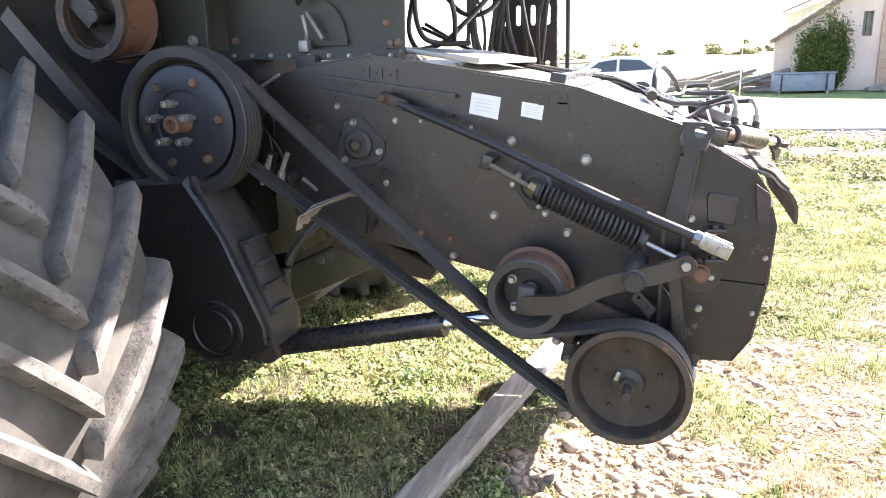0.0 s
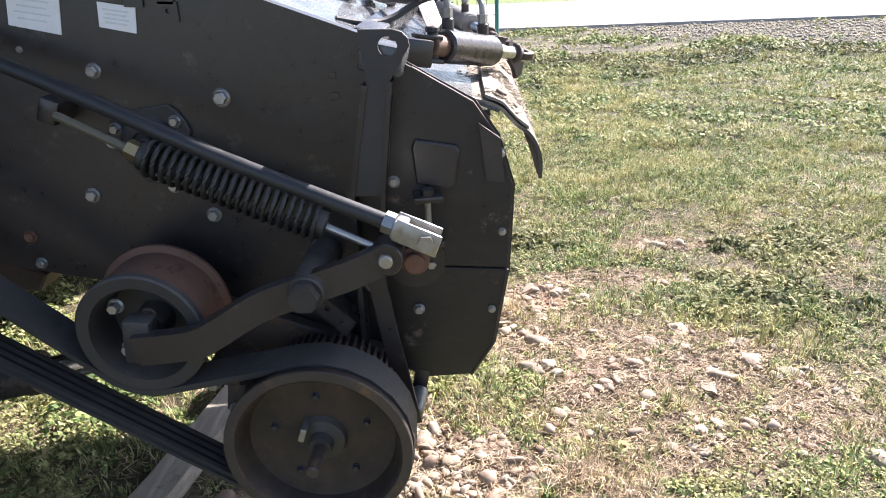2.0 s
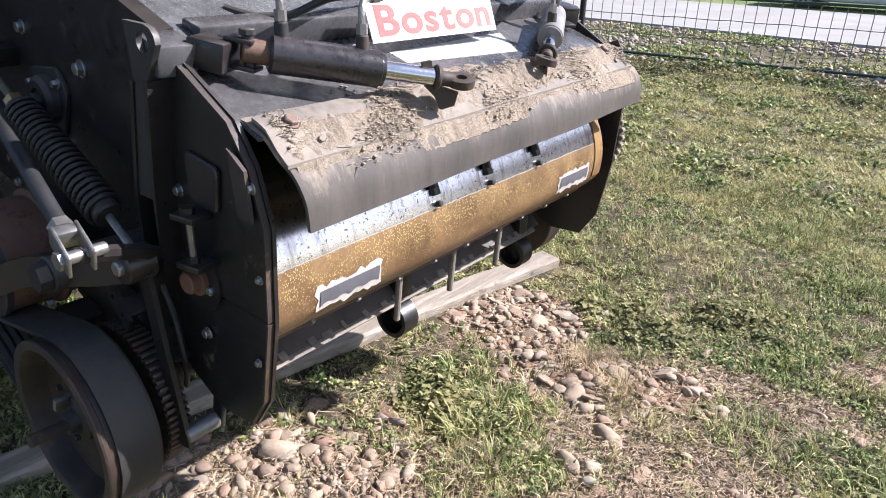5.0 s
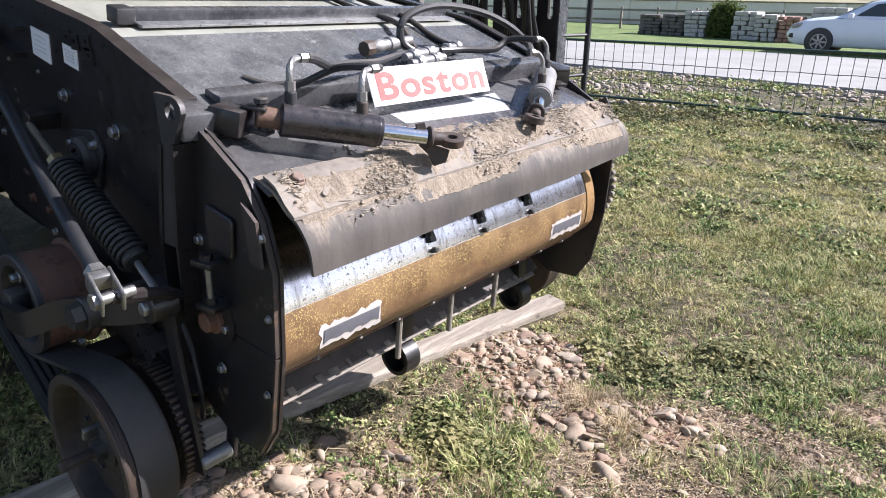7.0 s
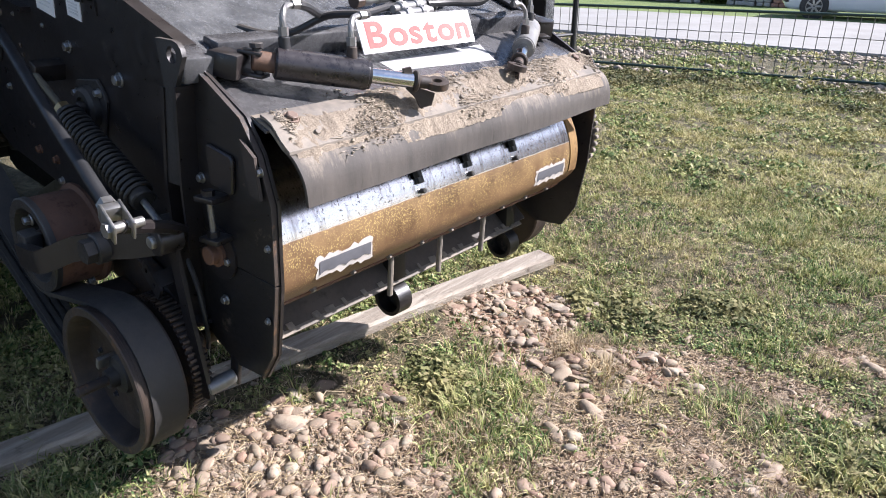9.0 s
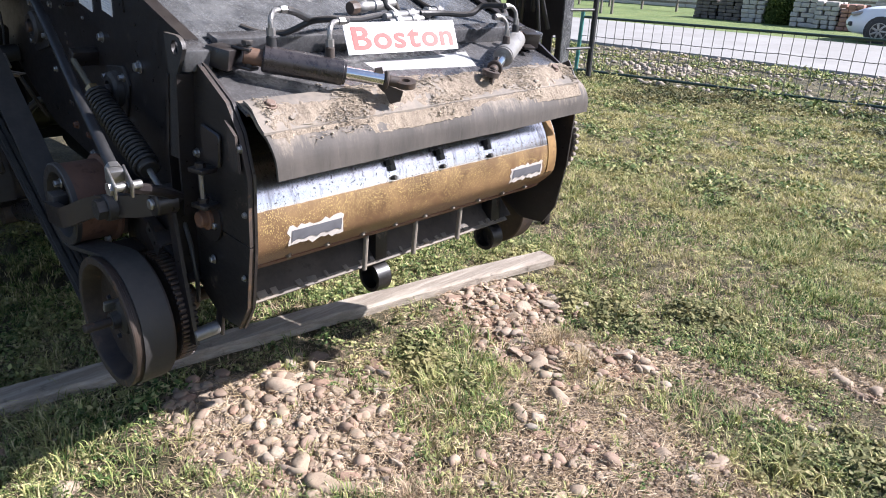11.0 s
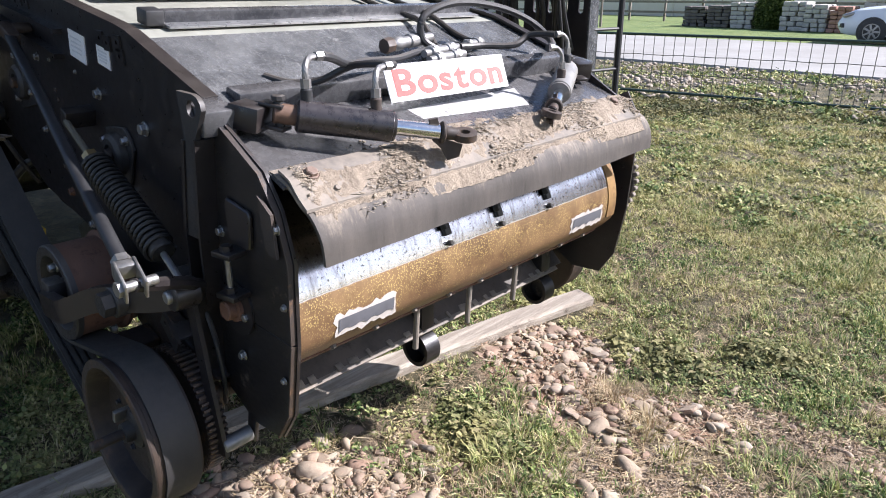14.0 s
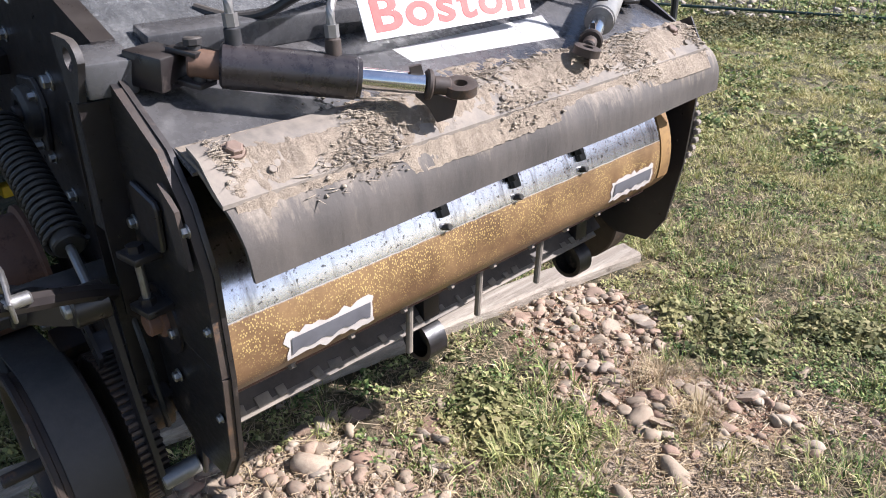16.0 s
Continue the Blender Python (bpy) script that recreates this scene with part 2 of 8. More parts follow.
def drum_material():
    """Curved guard sheet: bare galvanised band above, yellow paint worn to rust below, both speckled."""
    m = bpy.data.materials.new("galvanised_and_yellowed_sheet")
    t, n, l, b = nodes_of(m)
    tc = n.new("ShaderNodeTexCoord")
    sep = n.new("ShaderNodeSeparateXYZ")
    l.new(tc.outputs["Object"], sep.inputs[0])
    wob = n.new("ShaderNodeMath")
    wob.operation = "MULTIPLY_ADD"
    l.new(noise_node(t, 30, 6, 0.6), wob.inputs[0])
    wob.inputs[1].default_value = 0.006
    l.new(sep.outputs["Z"], wob.inputs[2])
    band = ramp(t, wob.outputs[0], [(0.955, grey(0)), (0.957, grey(1))])
    zincc = mixc(t, ramp(t, noise_node(t, 150, 4, 0.6, stretch=(1, 0.8, 1)), [(0.585, grey(0)), (0.66, grey(0.85))]), (0.66, 0.66, 0.68), (0.08, 0.070, 0.066))
    zincc = mixc(t, ramp(t, noise_node(t, 7, 5, 0.6), [(0.45, grey(0)), (0.75, grey(0.5))]), zincc, (0.30, 0.26, 0.22))
    zincc = mixc(t, ramp(t, noise_node(t, 1.0, 7, 0.7, stretch=(5, 34, 7)), [(0.52, grey(0)), (0.70, grey(0.75))]), zincc, (0.16, 0.14, 0.13))
    yel = mixc(t, ramp(t, noise_node(t, 9, 7, 0.7), [(0.36, grey(0)), (0.62, grey(1))]), (0.098, 0.054, 0.026), (0.212, 0.128, 0.060))
    vor = n.new("ShaderNodeTexVoronoi")
    vor.inputs["Scale"].default_value = 275
    mp = n.new("ShaderNodeMapping")
    mp.inputs["Scale"].default_value = (1, 1, 0.75)
    l.new(tc.outputs["Object"], mp.inputs["Vector"])
    l.new(mp.outputs["Vector"], vor.inputs["Vector"])
    dots = ramp(t, vor.outputs["Distance"], [(0.26, grey(1)), (0.40, grey(0))])
    where = ramp(t, noise_node(t, 11, 6, 0.65), [(0.36, grey(0)), (0.52, grey(1))])
    mul = n.new("ShaderNodeMath")
    mul.operation = "MULTIPLY"
    l.new(dots, mul.inputs[0])
    l.new(where, mul.inputs[1])
    yel = mixc(t, mul.outputs[0], yel, (0.48, 0.36, 0.14))
    low = n.new("ShaderNodeMath")
    low.operation = "MULTIPLY_ADD"
    l.new(noise_node(t, 6, 7, 0.7), low.inputs[0])
    low.inputs[1].default_value = 0.13
    l.new(sep.outputs["Z"], low.inputs[2])
    yel = mixc(t, ramp(t, low.outputs[0], [(0.87, grey(0.85)), (0.97, grey(0))]), yel, (0.165, 0.088, 0.048))
    yel = mixc(t, ramp(t, noise_node(t, 16, 8, 0.75), [(0.60, grey(0)), (0.70, grey(0.8))]), yel, (0.095, 0.038, 0.016))
    c = mixc(t, band, yel, zincc)
    l.new(c, b.inputs["Base Color"])
    l.new(band, b.inputs["Metallic"])
    l.new(ramp(t, band, [(0, grey(0.42)), (1, grey(0.24))]), b.inputs["Roughness"])
    bump(t, b, noise_node(t, 60, 7, 0.7), 0.12, 0.002)
    return m


def stone_material():
    m = bpy.data.materials.new("river_stone")
    t, n, l, b = nodes_of(m)
    oi = n.new("ShaderNodeObjectInfo")
    gi = n.new("ShaderNodeNewGeometry")
    add = n.new("ShaderNodeMath")
    add.operation = "ADD"
    l.new(oi.outputs["Random"], add.inputs[0])
    l.new(gi.outputs["Random Per Island"], add.inputs[1])
    fr = n.new("ShaderNodeMath")
    fr.operation = "FRACT"
    l.new(add.outputs[0], fr.inputs[0])
    c = ramp(t, fr.outputs[0], [(0.0, (0.32, 0.268, 0.19)), (0.2, (0.36, 0.295, 0.205)), (0.4, (0.20, 0.165, 0.122)), (0.6, (0.31, 0.20, 0.138)), (0.8, (0.47, 0.41, 0.305)), (0.92, (0.28, 0.25, 0.20)), (1.0, (0.33, 0.25, 0.175))])
    c = mixc(t, ramp(t, noise_node(t, 2.2, 7, 0.7), [(0.46, grey(0)), (0.64, grey(0.45))]), c, (0.19, 0.13, 0.092))
    c = mixc(t, ramp(t, noise_node(t, 28, 8, 0.75), [(0.42, grey(0)), (0.66, grey(0.72))]), c, (0.29, 0.185, 0.130))
    c = mixc(t, ramp(t, noise_node(t, 90, 7, 0.75), [(0.54, grey(0)), (0.72, grey(0.6))]), c, (0.10, 0.075, 0.06))
    l.new(c, b.inputs["Base Color"])
    b.inputs["Roughness"].default_value = 0.82
    bump(t, b, noise_node(t, 70, 8, 0.7), 0.35, 0.004)
    return m


def plant_material(name, stops, rough=0.7, trans=0.15, dry=0.75):
    """Leaves and blades: a tone for each blade, some light through it."""
    m = bpy.data.materials.new(name)
    t, n, l, b = nodes_of(m)
    gi = n.new("ShaderNodeNewGeometry")
    c = ramp(t, gi.outputs["Random Per Island"], stops)
    c = mixc(t, ramp(t, noise_node(t, 1.6, 7, 0.7), [(0.46, grey(0)), (0.62, grey(dry))]), c, (0.50, 0.425, 0.195))
    # Noise darkens whole tufts, standing for shaded gaps between them.
    c = mixc(t, ramp(t, noise_node(t, 11, 6, 0.7), [(0.52, grey(0)), (0.66, grey(0.62))]), c, tuple(x * 0.8 for x in stops[0][1]))
    c = mixc(t, ramp(t, noise_node(t, 3.4, 7, 0.7), [(0.53, grey(0)), (0.68, grey(0.45))]), c, tuple(0.55 * x for x in stops[1][1]))
    l.new(c, b.inputs["Base Color"])
    b.inputs["Roughness"].default_value = rough
    b.inputs["Specular IOR Level"].default_value = 0.2
    tr = n.new("ShaderNodeBsdfTranslucent")
    l.new(c, tr.inputs["Color"])
    mx = n.new("ShaderNodeMixShader")
    mx.inputs[0].default_value = trans
    l.new(b.outputs[0], mx.inputs[1])
    l.new(tr.outputs[0], mx.inputs[2])
    l.new(mx.outputs[0], n["Material Output"].inputs["Surface"])
    return m


HEAP = ((0.0, 2.42, 0.36, 0.34), (-0.25, 2.32, 0.20, 0.26), (0.22, 2.52, 0.24, 0.20))
PINK = ((-0.12, 3.75, 0.26, 0.34), (0.20, 3.53, 0.30, 0.20), (0.50, 3.66, 0.22, 0.17))
DUSTY = ((0.72, 3.15, 0.38, 0.36), (1.12, 3.20, 0.36, 0.22), (1.38, 2.85, 0.26, 0.26), (0.92, 3.88, 0.34, 0.10), (1.27, 4.27, 0.26, 0.09))
MIXED = ((0.52, 2.60, 0.32, 0.26), (0.10, 2.86, 0.35, 0.14), (1.0, 2.75, 0.30, 0.25))
GREEN = ((0.02, 3.12, 0.30, 0.17), (0.34, 3.03, 0.14, 0.10), (-0.28, 1.82, 0.26, 0.14), (0.28, 4.05, 0.22, 0.13))
CLUMPS = ((0.28, 4.06, 0.22, 0.13), (0.0, 3.10, 0.26, 0.14), (1.55, 3.62, 0.32, 0.22), (0.62, 4.35, 0.2, 0.12), (1.9, 4.2, 0.3, 0.2), (0.75, 2.5, 0.18, 0.12))


def ground_material():
    """Trodden lawn: green, straw-dry and bare patches; stony bare places in front of the machine."""
    m = bpy.data.materials.new("trodden_lawn")
    t, n, l, b = nodes_of(m)
    tc = n.new("ShaderNodeTexCoord")
    soil = mixc(t, ramp(t, noise_node(t, 9, 8, 0.7), [(0.35, grey(0)), (0.68, grey(1))]), (0.26, 0.145, 0.088), (0.43, 0.280, 0.180))
    soil = mixc(t, ramp(t, noise_node(t, 55, 8, 0.75), [(0.5, grey(0)), (0.72, grey(0.7))]), soil, (0.42, 0.315, 0.235))
    soil = mixc(t, ramp(t, noise_node(t, 26, 8, 0.75), [(0.54, grey(0)), (0.68, grey(0.5))]), soil, (0.10, 0.066, 0.047))
    green = mixc(t, ramp(t, noise_node(t, 28, 8, 0.75), [(0.35, grey(0)), (0.66, grey(1))]), (0.028, 0.026, 0.012), (0.105, 0.088, 0.040))
    green = mixc(t, ramp(t, noise_node(t, 1.5, 7, 0.7), [(0.46, grey(0)), (0.64, grey(0.7))]), green, (0.32, 0.26, 0.145))
    green = mixc(t, ramp(t, noise_node(t, 60, 6, 0.8), [(0.54, grey(0)), (0.72, grey(0.6))]), green, (0.34, 0.285, 0.17))
    green = mixc(t, ramp(t, noise_node(t, 17, 8, 0.8), [(0.46, grey(0)), (0.60, grey(0.85))]), green, (0.038, 0.039, 0.016))
    sp = n.new("ShaderNodeSeparateXYZ")
    l.new(tc.outputs["Object"], sp.inputs[0])
    over = n.new("ShaderNodeMapRange")
    over.inputs["From Min"].default_value = 24.0
    over.inputs["From Max"].default_value = 25.2
    l.new(sp.outputs["Y"], over.inputs["Value"])
    kept = mixc(t, ramp(t, noise_node(t, 0.7, 8, 0.7), [(0.38, grey(0)), (0.66, grey(1))]), (0.10, 0.155, 0.04), (0.19, 0.225, 0.07))
    green = mixc(t, over.outputs[0], green, kept)
    wob = noise_node(t, 4.5, 7, 0.7)

    def ragged(spots):
        """1 inside a list of oval patches, with a ragged edge."""
        best = None
        for cx, cy, rx, ry in spots:
            mask = n.new("ShaderNodeVectorMath")
            mask.operation = "MULTIPLY_ADD"
            mask.inputs[1].default_value = (1 / rx, 1 / ry, 0)
            mask.inputs[2].default_value = (-cx / rx, -cy / ry, 0)
            l.new(tc.outputs["Object"], mask.inputs[0])
            ln = n.new("ShaderNodeVectorMath")
            ln.operation = "LENGTH"
            l.new(mask.outputs[0], ln.inputs[0])
            if best is None:
                best = ln.outputs["Value"]
            else:
                mn = n.new("ShaderNodeMath")
                mn.operation = "MINIMUM"
                l.new(best, mn.inputs[0])
                l.new(ln.outputs["Value"], mn.inputs[1])
                best = mn.outputs[0]
        add = n.new("ShaderNodeMath")
        add.operation = "MULTIPLY_ADD"
        l.new(wob, add.inputs[0])
        add.inputs[1].default_value = 1.6
        l.new(best, add.inputs[2])
        mr = n.new("ShaderNodeMapRange")
        mr.inputs["From Min"].default_value = 1.6
        mr.inputs["From Max"].default_value = 2.05
        mr.inputs["To Min"].default_value = 1.0
        mr.inputs["To Max"].default_value = 0.0
        l.new(add.outputs[0], mr.inputs["Value"])
        return mr

    dusty = mixc(t, ramp(t, noise_node(t, 38, 8, 0.8), [(0.36, grey(0)), (0.62, grey(1))]), (0.25, 0.185, 0.130), (0.50, 0.395, 0.285))
    soil = mixc(t, ragged(PINK).outputs[0], dusty, soil)
    # Brown soil, darkened as well for the shadow among the straw.
    shaded_soil = mixc(t, ramp(t, noise_node(t, 40, 8, 0.8), [(0.36, grey(0)), (0.66, grey(1))]), (0.085, 0.058, 0.038), (0.26, 0.185, 0.12))
    soil = mixc(t, ragged(MIXED).outputs[0], soil, shaded_soil)
    mr = ragged(HEAP + PINK + DUSTY + MIXED)
    patch = ramp(t, noise_node(t, 0.8, 8, 0.7), [(0.60, grey(0)), (0.72, grey(0.8))])
    mx = n.new("ShaderNodeMath")
    mx.operation = "MAXIMUM"
    l.new(mr.outputs[0], mx.inputs[0])
    l.new(patch, mx.inputs[1])
    near = n.new("ShaderNodeMath")
    near.operation = "SUBTRACT"
    near.use_clamp = True
    l.new(mx.outputs[0], near.inputs[0])
    l.new(over.outputs[0], near.inputs[1])
    c = mixc(t, near.outputs[0], green, soil)
    l.new(c, b.inputs["Base Color"])
    b.inputs["Roughness"].default_value = 0.95
    bump(t, b, noise_node(t, 45, 9, 0.75), 0.9, 0.03)
    return m


def mottled(name, a, bcol, scale, rough=0.9, relief=0.4, depth=0.01, ccol=None):
    m = bpy.data.materials.new(name)
    t, n, l, b = nodes_of(m)
    c = mixc(t, ramp(t, noise_node(t, scale, 8, 0.65), [(0.38, grey(0)), (0.65, grey(1))]), a, bcol)
    c = mixc(t, ramp(t, noise_node(t, scale * 12, 6, 0.7), [(0.5, grey(0)), (0.75, grey(0.5))]), c, ccol or bcol)
    l.new(c, b.inputs["Base Color"])
    b.inputs["Roughness"].default_value = rough
    bump(t, b, noise_node(t, scale * 20, 6, 0.7), relief, depth)
    return m


def brick_material(name, a, bcol, mortar, scale):
    m = bpy.data.materials.new(name)
    t, n, l, b = nodes_of(m)
    tc = n.new("ShaderNodeTexCoord")
    mp = n.new("ShaderNodeMapping")
    mp.inputs["Rotation"].default_value = (radians(90), 0, 0)
    l.new(tc.outputs["Object"], mp.inputs["Vector"])
    br = n.new("ShaderNodeTexBrick")
    br.inputs["Scale"].default_value = scale
    br.inputs["Color1"].default_value = (*a, 1)
    br.inputs["Color2"].default_value = (*bcol, 1)
    br.inputs["Mortar"].default_value = (*mortar, 1)
    br.inputs["Mortar Size"].default_value = 0.012
    l.new(mp.outputs[0], br.inputs["Vector"])
    c = mixc(t, ramp(t, noise_node(t, 0.7, 7, 0.7), [(0.45, grey(0)), (0.7, grey(0.7))]), br.outputs["Color"], mortar)
    l.new(c, b.inputs["Base Color"])
    b.inputs["Roughness"].default_value = 0.9
    return m


apron_mat = flap_material()
bolt_dusty = surface("dusty_bolt_head", (0.15, 0.128, 0.104), (0.24, 0.205, 0.168), 0.78, fine=90, wear=(0.08, 0.06, 0.045), wear_at=(0.58, 0.7), relief=0.2, spec=0.2)
crumb_light = dirt_material("dry_crumbs", (0.31, 0.255, 0.19), (0.42, 0.35, 0.265), (0.50, 0.43, 0.33))
crumb_dirt = dirt_material("dry_caked_dirt", (0.20, 0.158, 0.116), (0.31, 0.252, 0.188), (0.42, 0.352, 0.27))
drum_mat = drum_material()
drum_end_mat = surface("worn_yellow_band", (0.15, 0.085, 0.035), (0.24, 0.145, 0.055), 0.7, big=9, fine=60, wear=(0.09, 0.05, 0.03), wear_at=(0.58, 0.70), wear_scale=16, relief=0.15, spec=0.25)
clamp_mat = surface("dusty_clamp_steel", (0.135, 0.120, 0.104), (0.245, 0.208, 0.166), 0.66, big=6, fine=60, wear=(0.055, 0.048, 0.043), wear_at=(0.60, 0.72), wear_scale=14, relief=0.2, spec=0.25)
stone_mat = stone_material()
ground_mat = ground_material()
rubble_mat = mottled("pale_rubble", (0.29, 0.24, 0.185), (0.43, 0.37, 0.30), 9, ccol=(0.18, 0.14, 0.105))
grass_mat = plant_material("grass_blade", [(0.0, (0.036, 0.076, 0.022)), (0.3, (0.118, 0.196, 0.055)), (0.55, (0.30, 0.36, 0.11)), (0.78, (0.50, 0.46, 0.20)), (1.0, (0.68, 0.60, 0.36))], dry=0.6)
clump_mat = plant_material("clump_leaf", [(0.0, (0.05, 0.07, 0.026)), (0.5, (0.135, 0.155, 0.058)), (0.8, (0.25, 0.24, 0.11)), (1.0, (0.40, 0.34, 0.19))], dry=0.6)
# Leaf tone darkened further to stand for the shady band by the fence.
shade_leaf = plant_material("shaded_weed_leaf", [(0.0, (0.035, 0.045, 0.018)), (0.5, (0.085, 0.095, 0.040)), (0.85, (0.15, 0.145, 0.07)), (1.0, (0.30, 0.25, 0.15))], dry=0.5)
weed_mat = plant_material("weed_leaf", [(0.0, (0.038, 0.073, 0.025)), (0.4, (0.122, 0.190, 0.062)), (0.7, (0.30, 0.35, 0.12)), (1.0, (0.56, 0.49, 0.26))], dry=0.6)
grass_dry = plant_material("dry_grass_blade", [(0.0, (0.12, 0.15, 0.04)), (0.35, (0.31, 0.32, 0.10)), (0.7, (0.52, 0.465, 0.22)), (1.0, (0.66, 0.57, 0.35))], dry=0.65)
straw_mat = plant_material("dry_straw", [(0.0, (0.26, 0.185, 0.11)), (0.5, (0.46, 0.345, 0.220)), (0.8, (0.58, 0.475, 0.33)), (1.0, (0.20, 0.13, 0.075))], trans=0.1, dry=0.3)
bush_mat = plant_material("bush_leaf", [(0.0, (0.045, 0.075, 0.018)), (0.6, (0.11, 0.15, 0.036)), (1.0, (0.21, 0.24, 0.07))], dry=0.05, trans=0.35)
tree_mat = plant_material("far_tree_leaf", [(0.0, (0.07, 0.10, 0.05)), (1.0, (0.13, 0.16, 0.08))])
bark_mat = mottled("bark", (0.10, 0.075, 0.055), (0.17, 0.135, 0.10), 6)
road_mat = mottled("dusty_pale_road", (0.265, 0.255, 0.235), (0.325, 0.315, 0.295), 0.6, ccol=(0.23, 0.22, 0.20))
wall_mat = mottled("pale_render", (0.60, 0.47, 0.39), (0.68, 0.56, 0.47), 0.9)
cream_mat = mottled("cream_render", (0.70, 0.64, 0.54), (0.78, 0.72, 0.62), 0.7)
brick_mat = brick_material("pale_red_brick", (0.42, 0.25, 0.18), (0.48, 0.31, 0.23), (0.46, 0.38, 0.31), 2.2)
roof_mat = mottled("old_roof_tile", (0.20, 0.15, 0.12), (0.28, 0.22, 0.18), 3)
timber_mat = mottled("grey_old_timber", (0.16, 0.135, 0.11), (0.26, 0.225, 0.19), 5)
blue_mat = mottled("faded_blue_grey_paint", (0.16, 0.19, 0.23), (0.22, 0.25, 0.29), 4, rough=0.5)
car_paint = bpy.data.materials.new("white_car_paint")
_t, _n, _l, _b = nodes_of(car_paint)
_l.new(mixc(_t, ramp(_t, noise_node(_t, 2.0, 5, 0.6), [(0.4, grey(0)), (0.7, grey(0.5))]), (0.70, 0.73, 0.77), (0.62, 0.65, 0.69)), _b.inputs["Base Color"])
_b.inputs["Roughness"].default_value = 0.28
_b.inputs["Coat Weight"].default_value = 0.6
car_glass = bpy.data.materials.new("dark_car_glass")
_t, _n, _l, _b = nodes_of(car_glass)
_b.inputs["Base Color"].default_value = (0.12, 0.145, 0.16, 1)
_b.inputs["Roughness"].default_value = 0.06
pane_mat = bpy.data.materials.new("window_pane")
_t, _n, _l, _b = nodes_of(pane_mat)
_b.inputs["Base Color"].default_value = (0.06, 0.07, 0.08, 1)
_b.inputs["Roughness"].default_value = 0.08
black_plastic = surface("black_plastic", (0.016, 0.016, 0.017), (0.025, 0.025, 0.026), 0.5)


# ---- mesh helpers ----
def part(name, bm, material, parent=None, label="", sharp=35):
    me = bpy.data.meshes.new(name)
    if isinstance(bm, tuple):
        me.from_pydata(bm[0], [], bm[1])
    else:
        bmesh.ops.recalc_face_normals(bm, faces=bm.faces)
        bm.to_mesh(me)
        bm.free()
    me.materials.append(material)
    me.polygons.foreach_set("use_smooth", [True] * len(me.polygons))
    me.set_sharp_from_angle(angle=radians(sharp))
    ob = new(name, me)
    if parent:
        attach(ob, parent)
    if label:
        ob["label"] = label
    return ob


def attach(ob, parent):
    ob.parent = parent
    if parent.type == "EMPTY":
        ob.matrix_parent_inverse = Matrix.Translation(-Vector(parent.location))
    return ob


def again(ob, m, parent):
    """Another object on the same mesh, moved by m."""
    o = new(ob.name.split(".")[0], ob.data)
    attach(o, parent)
    o.matrix_basis = m
    return o


def thing(name, base, label, category, group=""):
    ob = new(name)
    ob.empty_display_size = 0.1
    ob.location = base
    return tagged(ob, label, category, group)


def box(bm, c, s, rot=(0, 0, 0), bev=0.003):
    m = pose(*c, *rot) @ Matrix.Diagonal((*s, 1))
    geo = bmesh.ops.create_cube(bm, size=1.0, matrix=m)
    if bev > 0:
        edges = list({e for v in geo["verts"] for e in v.link_edges})
        bmesh.ops.bevel(bm, geom=edges, offset=min(bev, min(s) * 0.45), segments=2, affect="EDGES", profile=0.5)


def frame_to(p0, p1):
    d = Vector(p1) - Vector(p0)
    return Matrix.Translation(p0) @ d.to_track_quat("Z", "Y").to_matrix().to_4x4(), d.length


def lathe(bm, prof, p0, p1, seg=32, closed=False):
    """Turns a profile of (distance along, radius) about the line from p0 towards p1."""
    m, _ = frame_to(p0, p1)
    rings = []
    for a, r in prof:
        if r < 1e-6:
            rings.append([bm.verts.new(m @ Vector((0, 0, a)))])
        else:
            rings.append([bm.verts.new(m @ Vector((r * math.cos(2 * math.pi * i / seg), r * math.sin(2 * math.pi * i / seg), a))) for i in range(seg)])
    pairs = list(zip(rings[:-1], rings[1:]))
    if closed:
        pairs.append((rings[-1], rings[0]))
    for A, B in pairs:
        for i in range(seg):
            j = (i + 1) % seg
            if len(A) == 1 and len(B) == 1:
                continue
            if len(A) == 1:
                bm.faces.new((A[0], B[i], B[j]))
            elif len(B) == 1:
                bm.faces.new((A[i], A[j], B[0]))
            else:
                bm.faces.new((A[i], A[j], B[j], B[i]))


def rod(bm, p0, p1, r, seg=16, bev=None):
    _, L = frame_to(p0, p1)
    b = min(r * 0.25, 0.003) if bev is None else bev
    lathe(bm, [(0, 0), (0, r - b), (b, r), (L - b, r), (L, r - b), (L, 0)], p0, p1, seg)


def prism(bm, poly, y0, y1, bev=0.0):
    """A plate whose outline (x, z) runs from y0 to y1."""
    a = [bm.verts.new((x, y0, z)) for x, z in poly]
    b = [bm.verts.new((x, y1, z)) for x, z in poly]
    fs = [bm.faces.new(a), bm.faces.new(b[::-1])]
    n = len(poly)
    for i in range(n):
        j = (i + 1) % n
        fs.append(bm.faces.new((a[i], b[i], b[j], a[j])))
    if bev:
        bmesh.ops.bevel(bm, geom=list({e for f in fs[:2] for e in f.edges}), offset=bev, segments=1, affect="EDGES")


def smooth_path(pts, per=6):
    pts = [Vector(p) for p in pts]
    out = []
    for i in range(len(pts) - 1):
        p0, p1, p2, p3 = pts[max(i - 1, 0)], pts[i], pts[i + 1], pts[min(i + 2, len(pts) - 1)]
        for k in range(per):
            u = k / per
            out.append(0.5 * (2 * p1 + (p2 - p0) * u + (2 * p0 - 5 * p1 + 4 * p2 - p3) * u * u + (3 * p1 - p0 - 3 * p2 + p3) * u ** 3))
    out.append(pts[-1])
    return out


